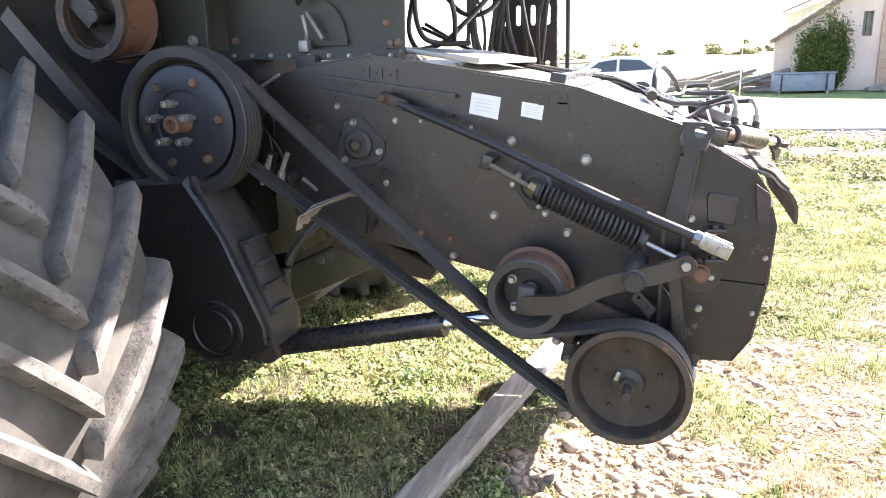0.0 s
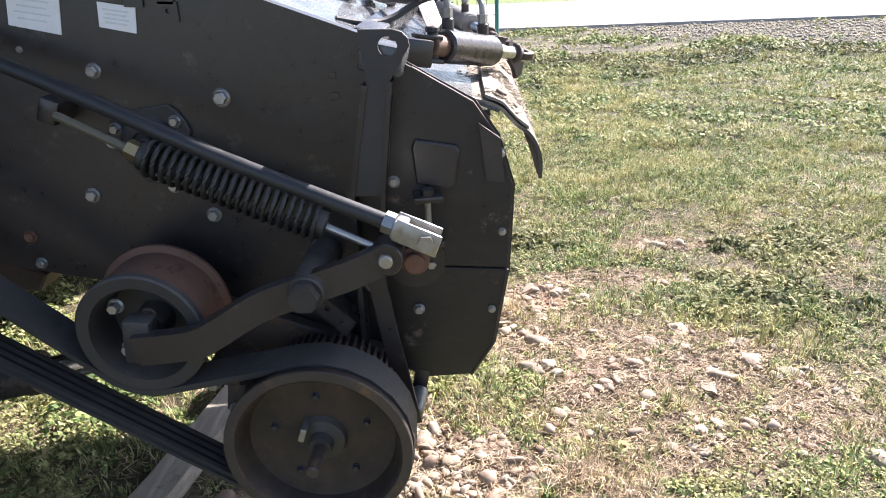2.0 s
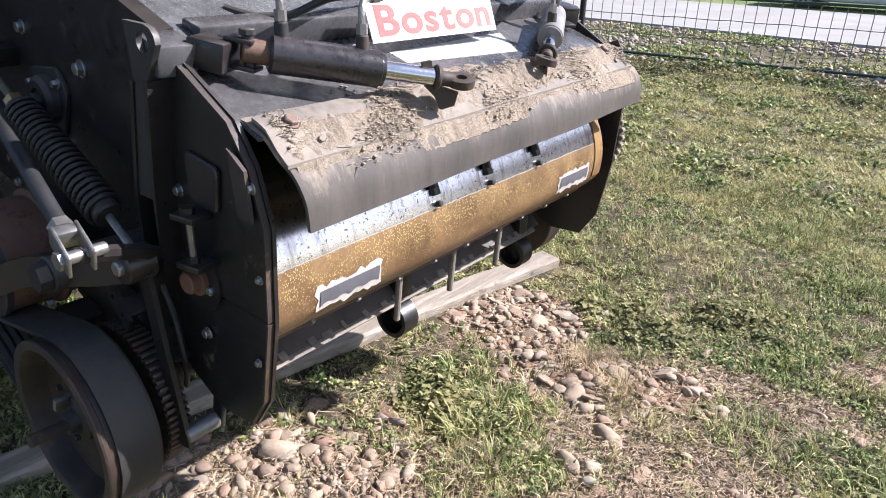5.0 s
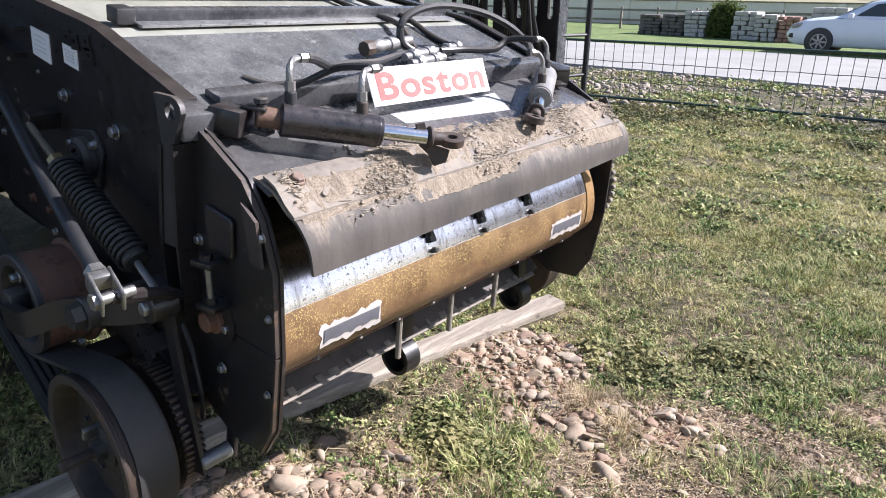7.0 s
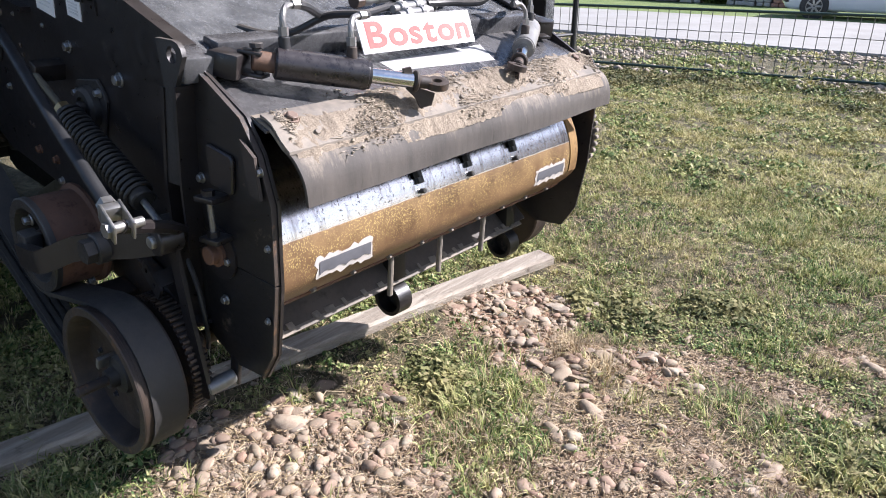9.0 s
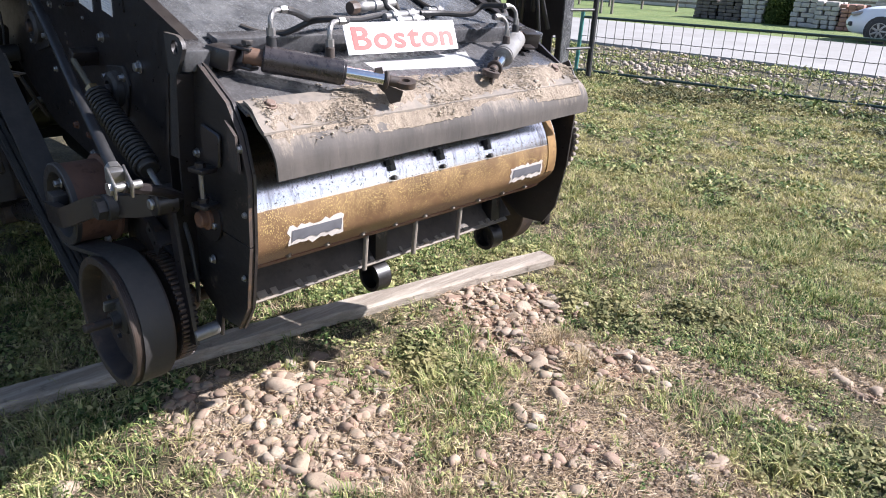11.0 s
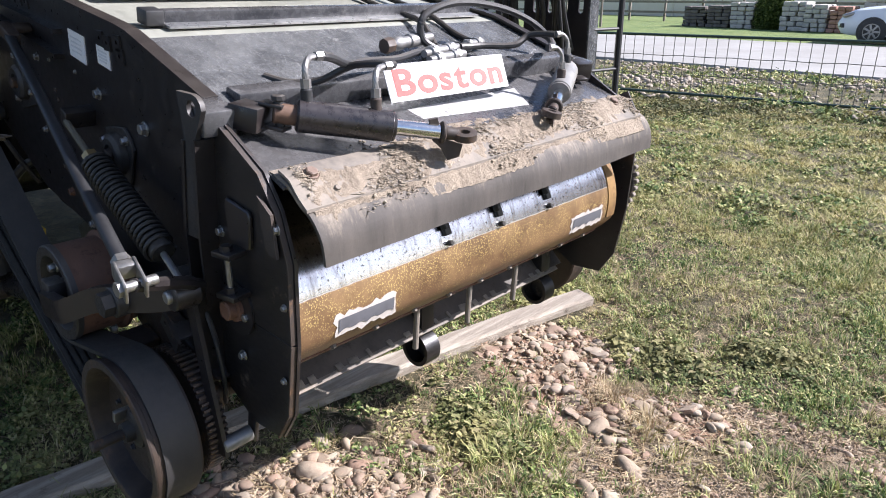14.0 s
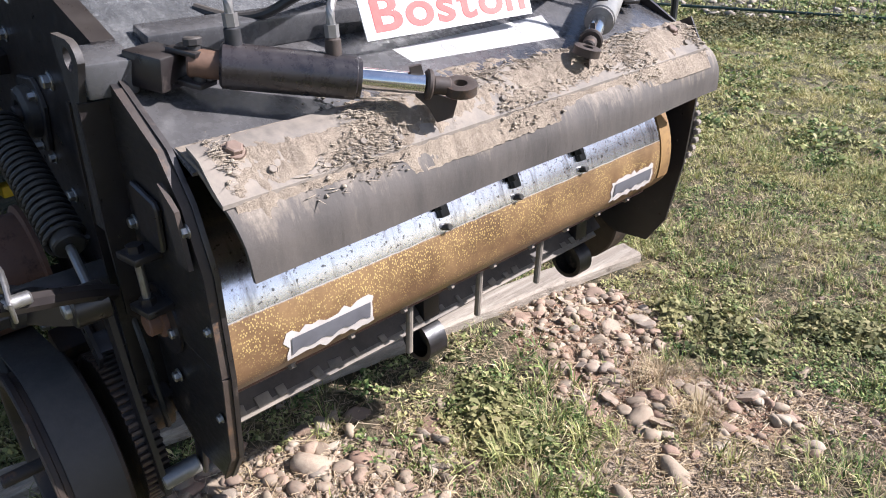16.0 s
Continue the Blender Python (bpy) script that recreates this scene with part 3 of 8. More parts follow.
def tube(bm, pts, r, seg=8, per=6, smooth=True):
    P = smooth_path(pts, per) if smooth else [Vector(p) for p in pts]
    up = Vector((0.13, 0.21, 0.97)).normalized()
    rings = []
    for i, p in enumerate(P):
        d = (P[min(i + 1, len(P) - 1)] - P[max(i - 1, 0)]).normalized()
        s = d.cross(up)
        if s.length < 0.05:
            s = d.cross(Vector((1, 0, 0)))
        s.normalize()
        u = s.cross(d)
        rings.append([bm.verts.new(p + r * (math.cos(2 * math.pi * k / seg) * s + math.sin(2 * math.pi * k / seg) * u)) for k in range(seg)])
    for A, B in zip(rings[:-1], rings[1:]):
        for i in range(seg):
            j = (i + 1) % seg
            bm.faces.new((A[i], A[j], B[j], B[i]))
    bm.faces.new(rings[0][::-1])
    bm.faces.new(rings[-1])


def ribbon(bm, pts, width, thick, side=(0, 1, 0)):
    """A flat strap along pts, width along side."""
    P = [Vector(p) for p in pts]
    s = Vector(side).normalized()
    rings = []
    for i, p in enumerate(P):
        d = (P[min(i + 1, len(P) - 1)] - P[max(i - 1, 0)]).normalized()
        u = s.cross(d).normalized()
        w = s * width / 2
        h = u * thick / 2
        rings.append([bm.verts.new(q) for q in (p - w - h, p + w - h, p + w + h, p - w + h)])
    for A, B in zip(rings[:-1], rings[1:]):
        for i in range(4):
            j = (i + 1) % 4
            bm.faces.new((A[i], A[j], B[j], B[i]))
    bm.faces.new(rings[0][::-1])
    bm.faces.new(rings[-1])


def hexbolt(name, r, h, material, parent, p, d, label="", washer=1.35):
    """A bolt head with washer standing on p, pointing along d."""
    bm = bmesh.new()
    p, d = Vector(p), Vector(d).normalized()
    rod(bm, p, p + d * h * 0.25, r * washer, 16)
    lathe(bm, [(h * 0.2, 0), (h * 0.2, r), (h * 0.85, r), (h, r * 0.82), (h, 0)], p, p + d, 6)
    return part(name, bm, material, parent, label)


def plate_holes(bm, outer, holes, y0, y1):
    """A plate in the x-z plane with real holes through it."""
    loops = []
    edges = []
    for loop in [outer, *holes]:
        vs = [bm.verts.new((x, y0, z)) for x, z in loop]
        edges += [bm.edges.new((vs[i], vs[(i + 1) % len(vs)])) for i in range(len(vs))]
        loops.append(vs)
    fs = [f for f in bmesh.ops.triangle_fill(bm, use_beauty=True, use_dissolve=False, edges=edges)["geom"] if isinstance(f, bmesh.types.BMFace)]
    back = {}
    for vs in loops:
        for v in vs:
            back[v] = bm.verts.new((v.co.x, y1, v.co.z))
    for f in fs:
        bm.faces.new([back[v] for v in f.verts][::-1])
    for vs in loops:
        for i in range(len(vs)):
            j = (i + 1) % len(vs)
            bm.faces.new((vs[i], vs[j], back[vs[j]], back[vs[i]]))


# ---- ground, road and distance ----
def rough_height(x, y):
    """Small humps of the yard; flat towards the road."""
    far = min(1.0, max(0.0, (11.5 - y) / 4.0))
    return far * (0.022 * noise.noise((x * 1.1, y * 1.1, 0)) + 0.009 * noise.noise((x * 5, y * 5, 3)) + 0.004 * noise.noise((x * 17, y * 17, 7)))


def build_ground():
    def steps(lo, hi, step, ends):
        core = list(np.arange(lo, hi + step / 2, step))
        return [-e for e in ends[::-1] if -e < lo] + core + [e for e in ends if e > hi]
    xs = steps(-4.0, 5.0, 0.045, [7, 10, 15, 25, 45, 90, 200, 500, 1200])
    ys = steps(0.2, 7.0, 0.045, [])
    ys = [-1200, -300, -60, -15, -5, -1.5] + ys + list(np.arange(7.2, 12, 0.2)) + [13, 15, 18, 24, 32, 45, 80, 160, 400, 1200]
    verts = [(x, y, rough_height(x, y)) for y in ys for x in xs]
    nx = len(xs)
    faces = [(j * nx + i, j * nx + i + 1, (j + 1) * nx + i + 1, (j + 1) * nx + i) for j in range(len(ys) - 1) for i in range(nx - 1)]
    return tagged(part("ground", (verts, faces), ground_mat, sharp=180), "uneven trodden lawn with dry and bare stony patches", "ground", kind="structure")


build_ground()


def build_road():
    bm = bmesh.new()
    n = 90
    near, far = [], []
    for i in range(n + 1):
        x = -110 + 220 * i / n
        near.append(bm.verts.new((x, 15.9 - 0.05 * x + 0.12 * noise.noise((x * 0.7, 0, 0)), 0.055)))
        far.append(bm.verts.new((x, 24.2 - 0.05 * x + 0.15 * noise.noise((x * 0.6, 9, 0)), 0.03)))
    for i in range(n):
        bm.faces.new((near[i], near[i + 1], far[i + 1], far[i]))
    low = [bm.verts.new((v.co.x, v.co.y - 0.02, -0.02)) for v in near]
    for i in range(n):
        bm.faces.new((low[i], low[i + 1], near[i + 1], near[i]))
    return tagged(part("road", bm, road_mat), "pale dusty village road in full sun", "road", kind="structure")


build_road()


def leaf_cloud(name, centre, size, count, leaf, material, parent, seed, clumps=14):
    """A crown of many small leaves gathered in clumps, with gaps between them."""
    rng = np.random.default_rng(seed)
    cl = rng.normal(0, 0.42, (clumps, 3))
    cl[:, 2] = np.abs(cl[:, 2] + 0.1)
    rad = rng.uniform(0.16, 0.36, clumps)
    pick = rng.integers(0, clumps, count)
    d = rng.normal(0, 1, (count, 3))
    d /= np.linalg.norm(d, axis=1)[:, None]
    P = (cl[pick] + d * (rad[pick] * rng.uniform(0.45, 1, count) ** 0.6)[:, None]) * np.array(size) + np.array(centre)
    a = rng.normal(0, 1, (count, 3))
    a /= np.linalg.norm(a, axis=1)[:, None]
    b = np.cross(a, d)
    b /= np.linalg.norm(b, axis=1)[:, None] + 1e-9
    s = (leaf * rng.uniform(0.5, 1.3, count))[:, None]
    V = np.stack([P - a * s, P + b * s * 0.5, P + a * s, P - b * s * 0.5], axis=1).reshape(-1, 3)
    F = np.arange(count * 4).reshape(-1, 4)
    return part(name, (V.tolist(), F.tolist()), material, parent, sharp=180)


def build_bush(name, base, radius, height, label, seed):
    """A tall uneven bush grown from many small clumps along upright limbs."""
    t = thing(name, base, label, "bush")
    rng = random.Random(seed)
    bm = bmesh.new()
    tips = []
    for k in range(26):
        a, r = rng.uniform(0, 6.28), radius * math.sqrt(rng.random())
        top = Vector((base[0] + r * math.cos(a), base[1] + 0.7 * r * math.sin(a), rng.uniform(0.33, 1.0) * height * (1.05 - 0.35 * r / radius)))
        foot = Vector((base[0] + 0.25 * radius * math.cos(a), base[1] + 0.2 * radius * math.sin(a), 0))
        mid = foot.lerp(top, 0.5) + Vector((0.12 * math.cos(a), 0.1 * math.sin(a), 0))
        tube(bm, [foot, mid, top], 0.022, 5, 3)
        tips += [top, mid.lerp(top, 0.5), mid, foot.lerp(mid, 0.6)]
    part("limbs", bm, bark_mat, t)
    for k in range(13):
        g = np.random.default_rng(seed * 20 + k)
        V = []
        for tip in tips[k::13]:
            n = 330
            d = g.normal(0, 1, (n, 3)) * np.array((0.20, 0.18, 0.26)) * (0.4 + 0.6 * radius)
            P = np.array(tip) + d
            u = g.normal(0, 1, (n, 3))
            u /= np.linalg.norm(u, axis=1)[:, None]
            v = np.cross(u, g.normal(0, 1, (n, 3)))
            v /= np.linalg.norm(v, axis=1)[:, None] + 1e-9
            s = (0.055 * g.uniform(0.5, 1.3, n))[:, None]
            V.append(np.stack([P - u * s, P + v * s * 0.45, P + u * s, P - v * s * 0.45], axis=1).reshape(-1, 3))
        V = np.concatenate(V)
        part("foliage", (V.tolist(), np.arange(len(V)).reshape(-1, 4).tolist()), bush_mat, t, sharp=180)


def build_tree(name, base, height, spread, seed, material, label, category, leaf=0.16, count=2600, trunk=0.4):
    t = thing(name, base, label, category)
    rng = random.Random(seed)
    bm = bmesh.new()
    x, y, z = base
    top = (x + rng.uniform(-0.1, 0.1) * height, y, z + height * 0.55)
    pts = [base, (x + 0.02, y, z + height * 0.25), top]
    P = smooth_path(pts, 5)
    for i in range(len(P) - 1):
        r0 = 0.035 * height * (1 - 0.75 * i / len(P))
        r1 = 0.035 * height * (1 - 0.75 * (i + 1) / len(P))
        L = (P[i + 1] - P[i]).length
        lathe(bm, [(0, r0), (L, r1)], P[i], P[i + 1], 8)
    for k in range(7):
        s = Vector(P[3 + k % (len(P) - 4)])
        e = s + Vector((rng.uniform(-1, 1) * spread * 0.6, rng.uniform(-1, 1) * spread * 0.6, height * rng.uniform(0.1, 0.35)))
        tube(bm, [s, (s + e) / 2 + Vector((0, 0, 0.05 * height)), e], 0.009 * height, 5, 3)
    part("trunk", bm, bark_mat, t)
    leaf_cloud("crown", (x, y, z + height * (trunk + 0.05)), (spread, spread, height * 0.55), count, leaf, material, t, seed)
    return t


def box_window(parent, c, w, h, facing):
    """A window with frame, pane and sill in a wall that faces -y or -x."""
    bm = bmesh.new()
    cx, cy, cz = c
    def b(dx, dz, sx, sz, out, dep):
        if facing == "y":
            box(bm, (cx + dx, cy - out, cz + dz), (sx, dep, sz), bev=0)
        else:
            box(bm, (cx - out, cy + dx, cz + dz), (dep, sx, sz), bev=0)
    for dx in (-w / 2, 0, w / 2):
        b(dx, 0, 0.07, h, 0.02, 0.1)
    for dz in (-h / 2, h / 2):
        b(0, dz, w, 0.07, 0.02, 0.1)
    b(0, -h / 2 - 0.06, w + 0.2, 0.05, 0.08, 0.2)
    win = part("window", bm, timber_mat, parent)
    bm = bmesh.new()
    b(0, 0, w - 0.04, h - 0.04, 0.005, 0.02)
    part("pane", bm, pane_mat, win)


def wall_with_holes(bm, x0, x1, z0, z1, y, thick, holes):
    """A wall along x at y with openings (x centre, z centre, width, height) cut through it."""
    rect = lambda a, b, c, d: [(a, c), (b, c), (b, d), (a, d)]
    plate_holes(bm, rect(x0, x1, z0, z1), [rect(h[0] - h[2] / 2, h[0] + h[2] / 2, h[1] - h[3] / 2, h[1] + h[3] / 2) for h in holes], y, y + thick)


def build_barn():
    """Old farm building beyond the road: a pink rendered wing and a brick part behind it."""
    t = thing("farm_building", (10, 34, 0), "old pale pink farm building with a ragged tiled roof", "building")
    bm = bmesh.new()
    rect = lambda cx, cz, w, h: [(cx - w / 2, cz - h / 2), (cx + w / 2, cz - h / 2), (cx + w / 2, cz + h / 2), (cx - w / 2, cz + h / 2)]
    plate_holes(bm, [(3.95, 0), (7.75, 0), (7.75, 4.45), (3.95, 2.02)], [rect(7.26, 2.6, 0.36, 0.95), rect(6.0, 2.55, 0.3, 0.5)], 33.0, 33.35)
    part("wing_wall", bm, wall_mat, t, "pale pink rendered wall")
    box_window(t, (7.26, 33.2, 2.6), 0.36, 0.95, "y")
    box_window(t, (6.0, 33.2, 2.55), 0.3, 0.5, "y")
    bm = bmesh.new()
    box(bm, (4.8, 33.5, 1.0), (1.7, 0.28, 2.0), bev=0)
    part("wing_buttress", bm, wall_mat, t)
    bm = bmesh.new()
    prism(bm, [(3.75, 1.93), (8.2, 4.78), (8.2, 4.92), (3.75, 2.07)], 32.75, 33.6)
    roof = part("wing_roof", bm, roof_mat, t, "dark weathered roof slope")
    rng = random.Random(3)
    for k in range(26):
        x = 3.8 + k * 0.165
        bm = bmesh.new()
        box(bm, (x, 32.85 + rng.uniform(-0.06, 0.04), 2.09 + (x - 3.75) * 0.64 + rng.uniform(-0.01, 0.05)), (0.22, 0.5, 0.08), (0, -32 + rng.uniform(-7, 7), rng.uniform(-5, 5)), 0.005)
        part("roof_tile", bm, roof_mat, roof)
    bm = bmesh.new()
    wall_with_holes(bm, 7.75, 30, 0, 4.6, 32.9, 0.4, [(9.9, 2.5, 0.9, 1.3), (13.5, 2.2, 1.1, 1.5), (18.0, 2.2, 1.1, 1.5), (22.5, 2.2, 1.1, 1.5)])
    part("front_wall", bm, brick_mat, t, "weathered pale red brick wall")
    for x, z, w, h in ((9.9, 2.5, 0.9, 1.3), (13.5, 2.2, 1.1, 1.5), (18.0, 2.2, 1.1, 1.5), (22.5, 2.2, 1.1, 1.5)):
        box_window(t, (x, 33.1, z), w, h, "y")
    bm = bmesh.new()
    box(bm, (7.9, 46.7, 2.2), (0.3, 26.6, 4.4), bev=0)
    box(bm, (29.8, 46.7, 2.2), (0.4, 26.6, 4.4), bev=0)
    box(bm, (18.9, 59.8, 2.2), (22, 0.4, 4.4), bev=0)
    part("side_wall", bm, wall_mat, t)
    bm = bmesh.new()
    prism(bm, [(7.4, 4.5), (18.9, 9.0), (30.4, 4.5), (30.4, 4.65), (18.9, 9.2), (7.4, 4.65)], 32.4, 60.4)
    part("roof", bm, roof_mat, t)
    bm = bmesh.new()
    prism(bm, [(7.75, 4.6), (30, 4.6), (18.9, 8.9)], 32.92, 33.28)
    part("gable", bm, brick_mat, t)
    return t


build_barn()


def build_boundary_wall():
    """Low cream wall far behind the road."""
    t = thing("boundary_wall", (-26, 44, 0), "long low cream rendered boundary wall", "wall")
    bm = bmesh.new()
    box(bm, (-26, 44, 0.7), (42, 0.3, 1.4), bev=0.02)
    part("wall", bm, cream_mat, t)
    bm = bmesh.new()
    box(bm, (-26, 44, 1.43), (42.2, 0.42, 0.07), bev=0.01)
    part("coping", bm, roof_mat, t)
    bm = bmesh.new()
    for k in range(15):
        box(bm, (-46 + 3 * k, 43.8, 0.7), (0.35, 0.12, 1.4), bev=0.01)
    part("pilaster", bm, cream_mat, t)


build_boundary_wall()


def build_field_fence():
    t = thing("wooden_rail_fence", (-20, 37, 0), "pale weathered wooden rail fence along the far lawn", "fence")
    bm = bmesh.new()
    box(bm, (0, 0, 0.55), (0.1, 0.1, 1.1), bev=0.01)
    first = part("post", bm, timber_mat, t)
    first.matrix_basis = Matrix.Translation((-38, 37, 0))
    for i in range(1, 17):
        again(first, Matrix.Translation((-38 + i * 2, 37, 0)), t)
    for z in (0.45, 0.95):
        bm = bmesh.new()
        box(bm, (-22, 36.93, z), (32.4, 0.04, 0.11), bev=0)
        part("rail", bm, timber_mat, t)


build_field_fence()


def build_pallets():
    """Stacks of building stone and brick beyond the road."""
    rng = random.Random(4)
    mats = [mottled("dark_block_stack", (0.10, 0.085, 0.075), (0.17, 0.15, 0.135), 5), mottled("pale_block_stack", (0.40, 0.37, 0.34), (0.5, 0.47, 0.43), 5),
            mottled("red_block_stack", (0.30, 0.16, 0.12), (0.38, 0.22, 0.17), 5)]
    for i, (x, y, w, h, k) in enumerate(((-12.4, 33.0, 1.05, 0.85, 0), (-11.25, 32.8, 1.0, 0.9, 0), (-10.2, 32.6, 0.95, 1.05, 1), (-8.0, 32.0, 0.9, 1.1, 1), (-7.1, 31.8, 0.85, 1.0, 1), (-6.2, 31.6, 0.8, 0.95, 2), (-5.1, 32.4, 1.2, 1.3, 1), (-3.6, 32.2, 1.2, 1.3, 1))):
        t = thing("stone_pallet", (x, y, 0), ("dark", "pale grey", "red")[k] + " stacked building blocks on the grass", "stone stack", "stacks of building blocks")
        rows = 6
        for r in range(rows):
            for c in range(3):
                for d in range(2):
                    bm = bmesh.new()
                    box(bm, (x + (c - 1) * w / 3 + rng.uniform(-0.04, 0.04), y + (d - 0.5) * 0.55, h / rows * (r + 0.5)), (w / 3 * rng.uniform(0.82, 1.02), 0.52 + rng.uniform(-0.06, 0.06), h / rows * rng.uniform(0.86, 0.99)), (0, rng.uniform(-2, 2), rng.uniform(-7, 7)), 0.03)
                    part("block", bm, mats[k], t)


build_pallets()
build_bush("roadside_bush", (-9.1, 32.4, 0), 0.5, 1.45, "bushy yellow-green shrub between stacks of stone", 11)
build_bush("wall_bush", (5.6, 32.2, 0), 0.78, 3.3, "tall dense green bush with yellow-green tips beside a pink wall", 12)

for i, (x, y, h) in enumerate(((-9, 120, 7.5), (-2, 128, 5.5), (-18, 118, 6), (5, 125, 7), (9.5, 118, 6), (14, 130, 5), (-30, 125, 7), (-45, 122, 8), (-60, 120, 8), (40, 120, 9), (58, 118, 10))):
    build_tree("distant_tree", (x * 1.7, y * 1.7, 0), h, h * 0.8, 30 + i, tree_mat, "hazy distant broadleaf tree on the horizon", "tree", 0.3, 2600, 0.12)


def build_hill():
    bm = bmesh.new()
    rows = []
    for j in range(9):
        y = 135 + j * 30
        rows.append([bm.verts.new((-400 + i * 20, y, 3.2 * math.sin(math.pi * j / 8) ** 2 * (1 + 0.5 * noise.noise((i * 0.2, j * 0.3, 1))) - 0.05)) for i in range(41)])
    for A, B in zip(rows[:-1], rows[1:]):
        for i in range(40):
            bm.faces.new((A[i], A[i + 1], B[i + 1], B[i]))
    return tagged(part("backdrop", bm, mottled("far_dry_field", (0.20, 0.19, 0.10), (0.27, 0.24, 0.14), 0.05), sharp=180), "low dry field on the horizon", "field", kind="structure")


build_hill()


def build_container():
    t = thing("metal_trough", (4.8, 31.2, 0), "faded blue-grey metal trough standing on the grass", "trough")
    bm = bmesh.new()
    box(bm, (4.8, 31.2, 0.42), (2.15, 0.9, 0.66), bev=0.03)
    part("body", bm, blue_mat, t)
    for x in (4.0, 5.6):
        bm = bmesh.new()
        box(bm, (x, 30.73, 0.42), (0.06, 0.05, 0.6), bev=0.005)
        part("rib", bm, black_plastic, t)
    bm = bmesh.new()
    box(bm, (4.8, 31.2, 0.78), (2.25, 1.0, 0.05), bev=0.01)
    part("rim", bm, blue_mat, t)
    for x in (3.95, 5.65):
        bm = bmesh.new()
        box(bm, (x, 31.2, 0.05), (0.12, 0.9, 0.1), bev=0.01)
        part("skid", bm, timber_mat, t)


build_container()


def build_log(p0, p1, r, label):
    t = bmesh.new()
    L = (Vector(p1) - Vector(p0)).length
    lathe(t, [(0, 0), (0, r * 0.9), (0.03, r), (L * 0.5, r * 1.05), (L - 0.03, r * 0.85), (L, r * 0.75), (L, 0)], p0, p1, 9)
    return tagged(part("log", t, timber_mat), label, "log", "old timber by the building")


rng = random.Random(9)
for i in range(34):
    x = rng.uniform(0.2, 3.9)
    y = rng.uniform(32, 36)
    a = rng.uniform(-0.6, 0.6)
    z = 0.08 + 0.16 * rng.choice((0, 0, 1, 2))
    build_log((x - 0.9, y - a, z), (x + 0.9, y + a, z + rng.uniform(0, 0.55)), rng.uniform(0.06, 0.13), "old grey timber log in a loose pile")
for i in range(12):
    x = rng.uniform(8.2, 12.5)
    a = rng.uniform(-0.5, 0.5)
    z = 0.06
    build_log((x - 1.2, 31.2 - a, z), (x + 1.2, 31.2 + a, z + rng.uniform(0, 0.8)), rng.uniform(0.05, 0.1), "grey weathered pole leaning on a low pile by the brick wall")


def build_pole(x, y, h, r, mat_, label, name="thin_pole"):
    t = thing(name, (x, y, 0), label, "pole")
    bm = bmesh.new()
    lathe(bm, [(0, 0), (0, r * 1.2), (h, r * 0.8), (h, 0)], (x, y, 0), (x, y, h), 10)
    part("shaft", bm, mat_, t)
    bm = bmesh.new()
    rod(bm, (x, y, h), (x, y, h + r * 1.5), r * 1.4, 10)
    part("cap", bm, mat_, t)
    return t


build_pole(2.4, 29.5, 6.2, 0.018, sticker_white, "thin white metal pole on the far verge")
build_pole(-30, 70, 6.5, 0.12, timber_mat, "tall wooden utility pole", "utility_pole")
build_pole(40, 67, 9.2, 0.14, timber_mat, "tall wooden utility pole", "utility_pole")
build_pole(-15.9, 29.6, 2.6, 0.05, timber_mat, "slim pale young tree stake on the lawn", "tree_stake")
build_pole(-15.4, 29.7, 2.6, 0.05, timber_mat, "slim pale young tree stake on the lawn", "tree_stake")
bm = bmesh.new()
tube(bm, [(-30, 70, 6.5), (-8, 69, 6.2), (12, 68, 7.4), (40, 67, 9.2)], 0.022, 5, 8)
power_line = tagged(part("overhead_cable", bm, hose_rubber), "thin dark overhead cable crossing the sky", "cable")


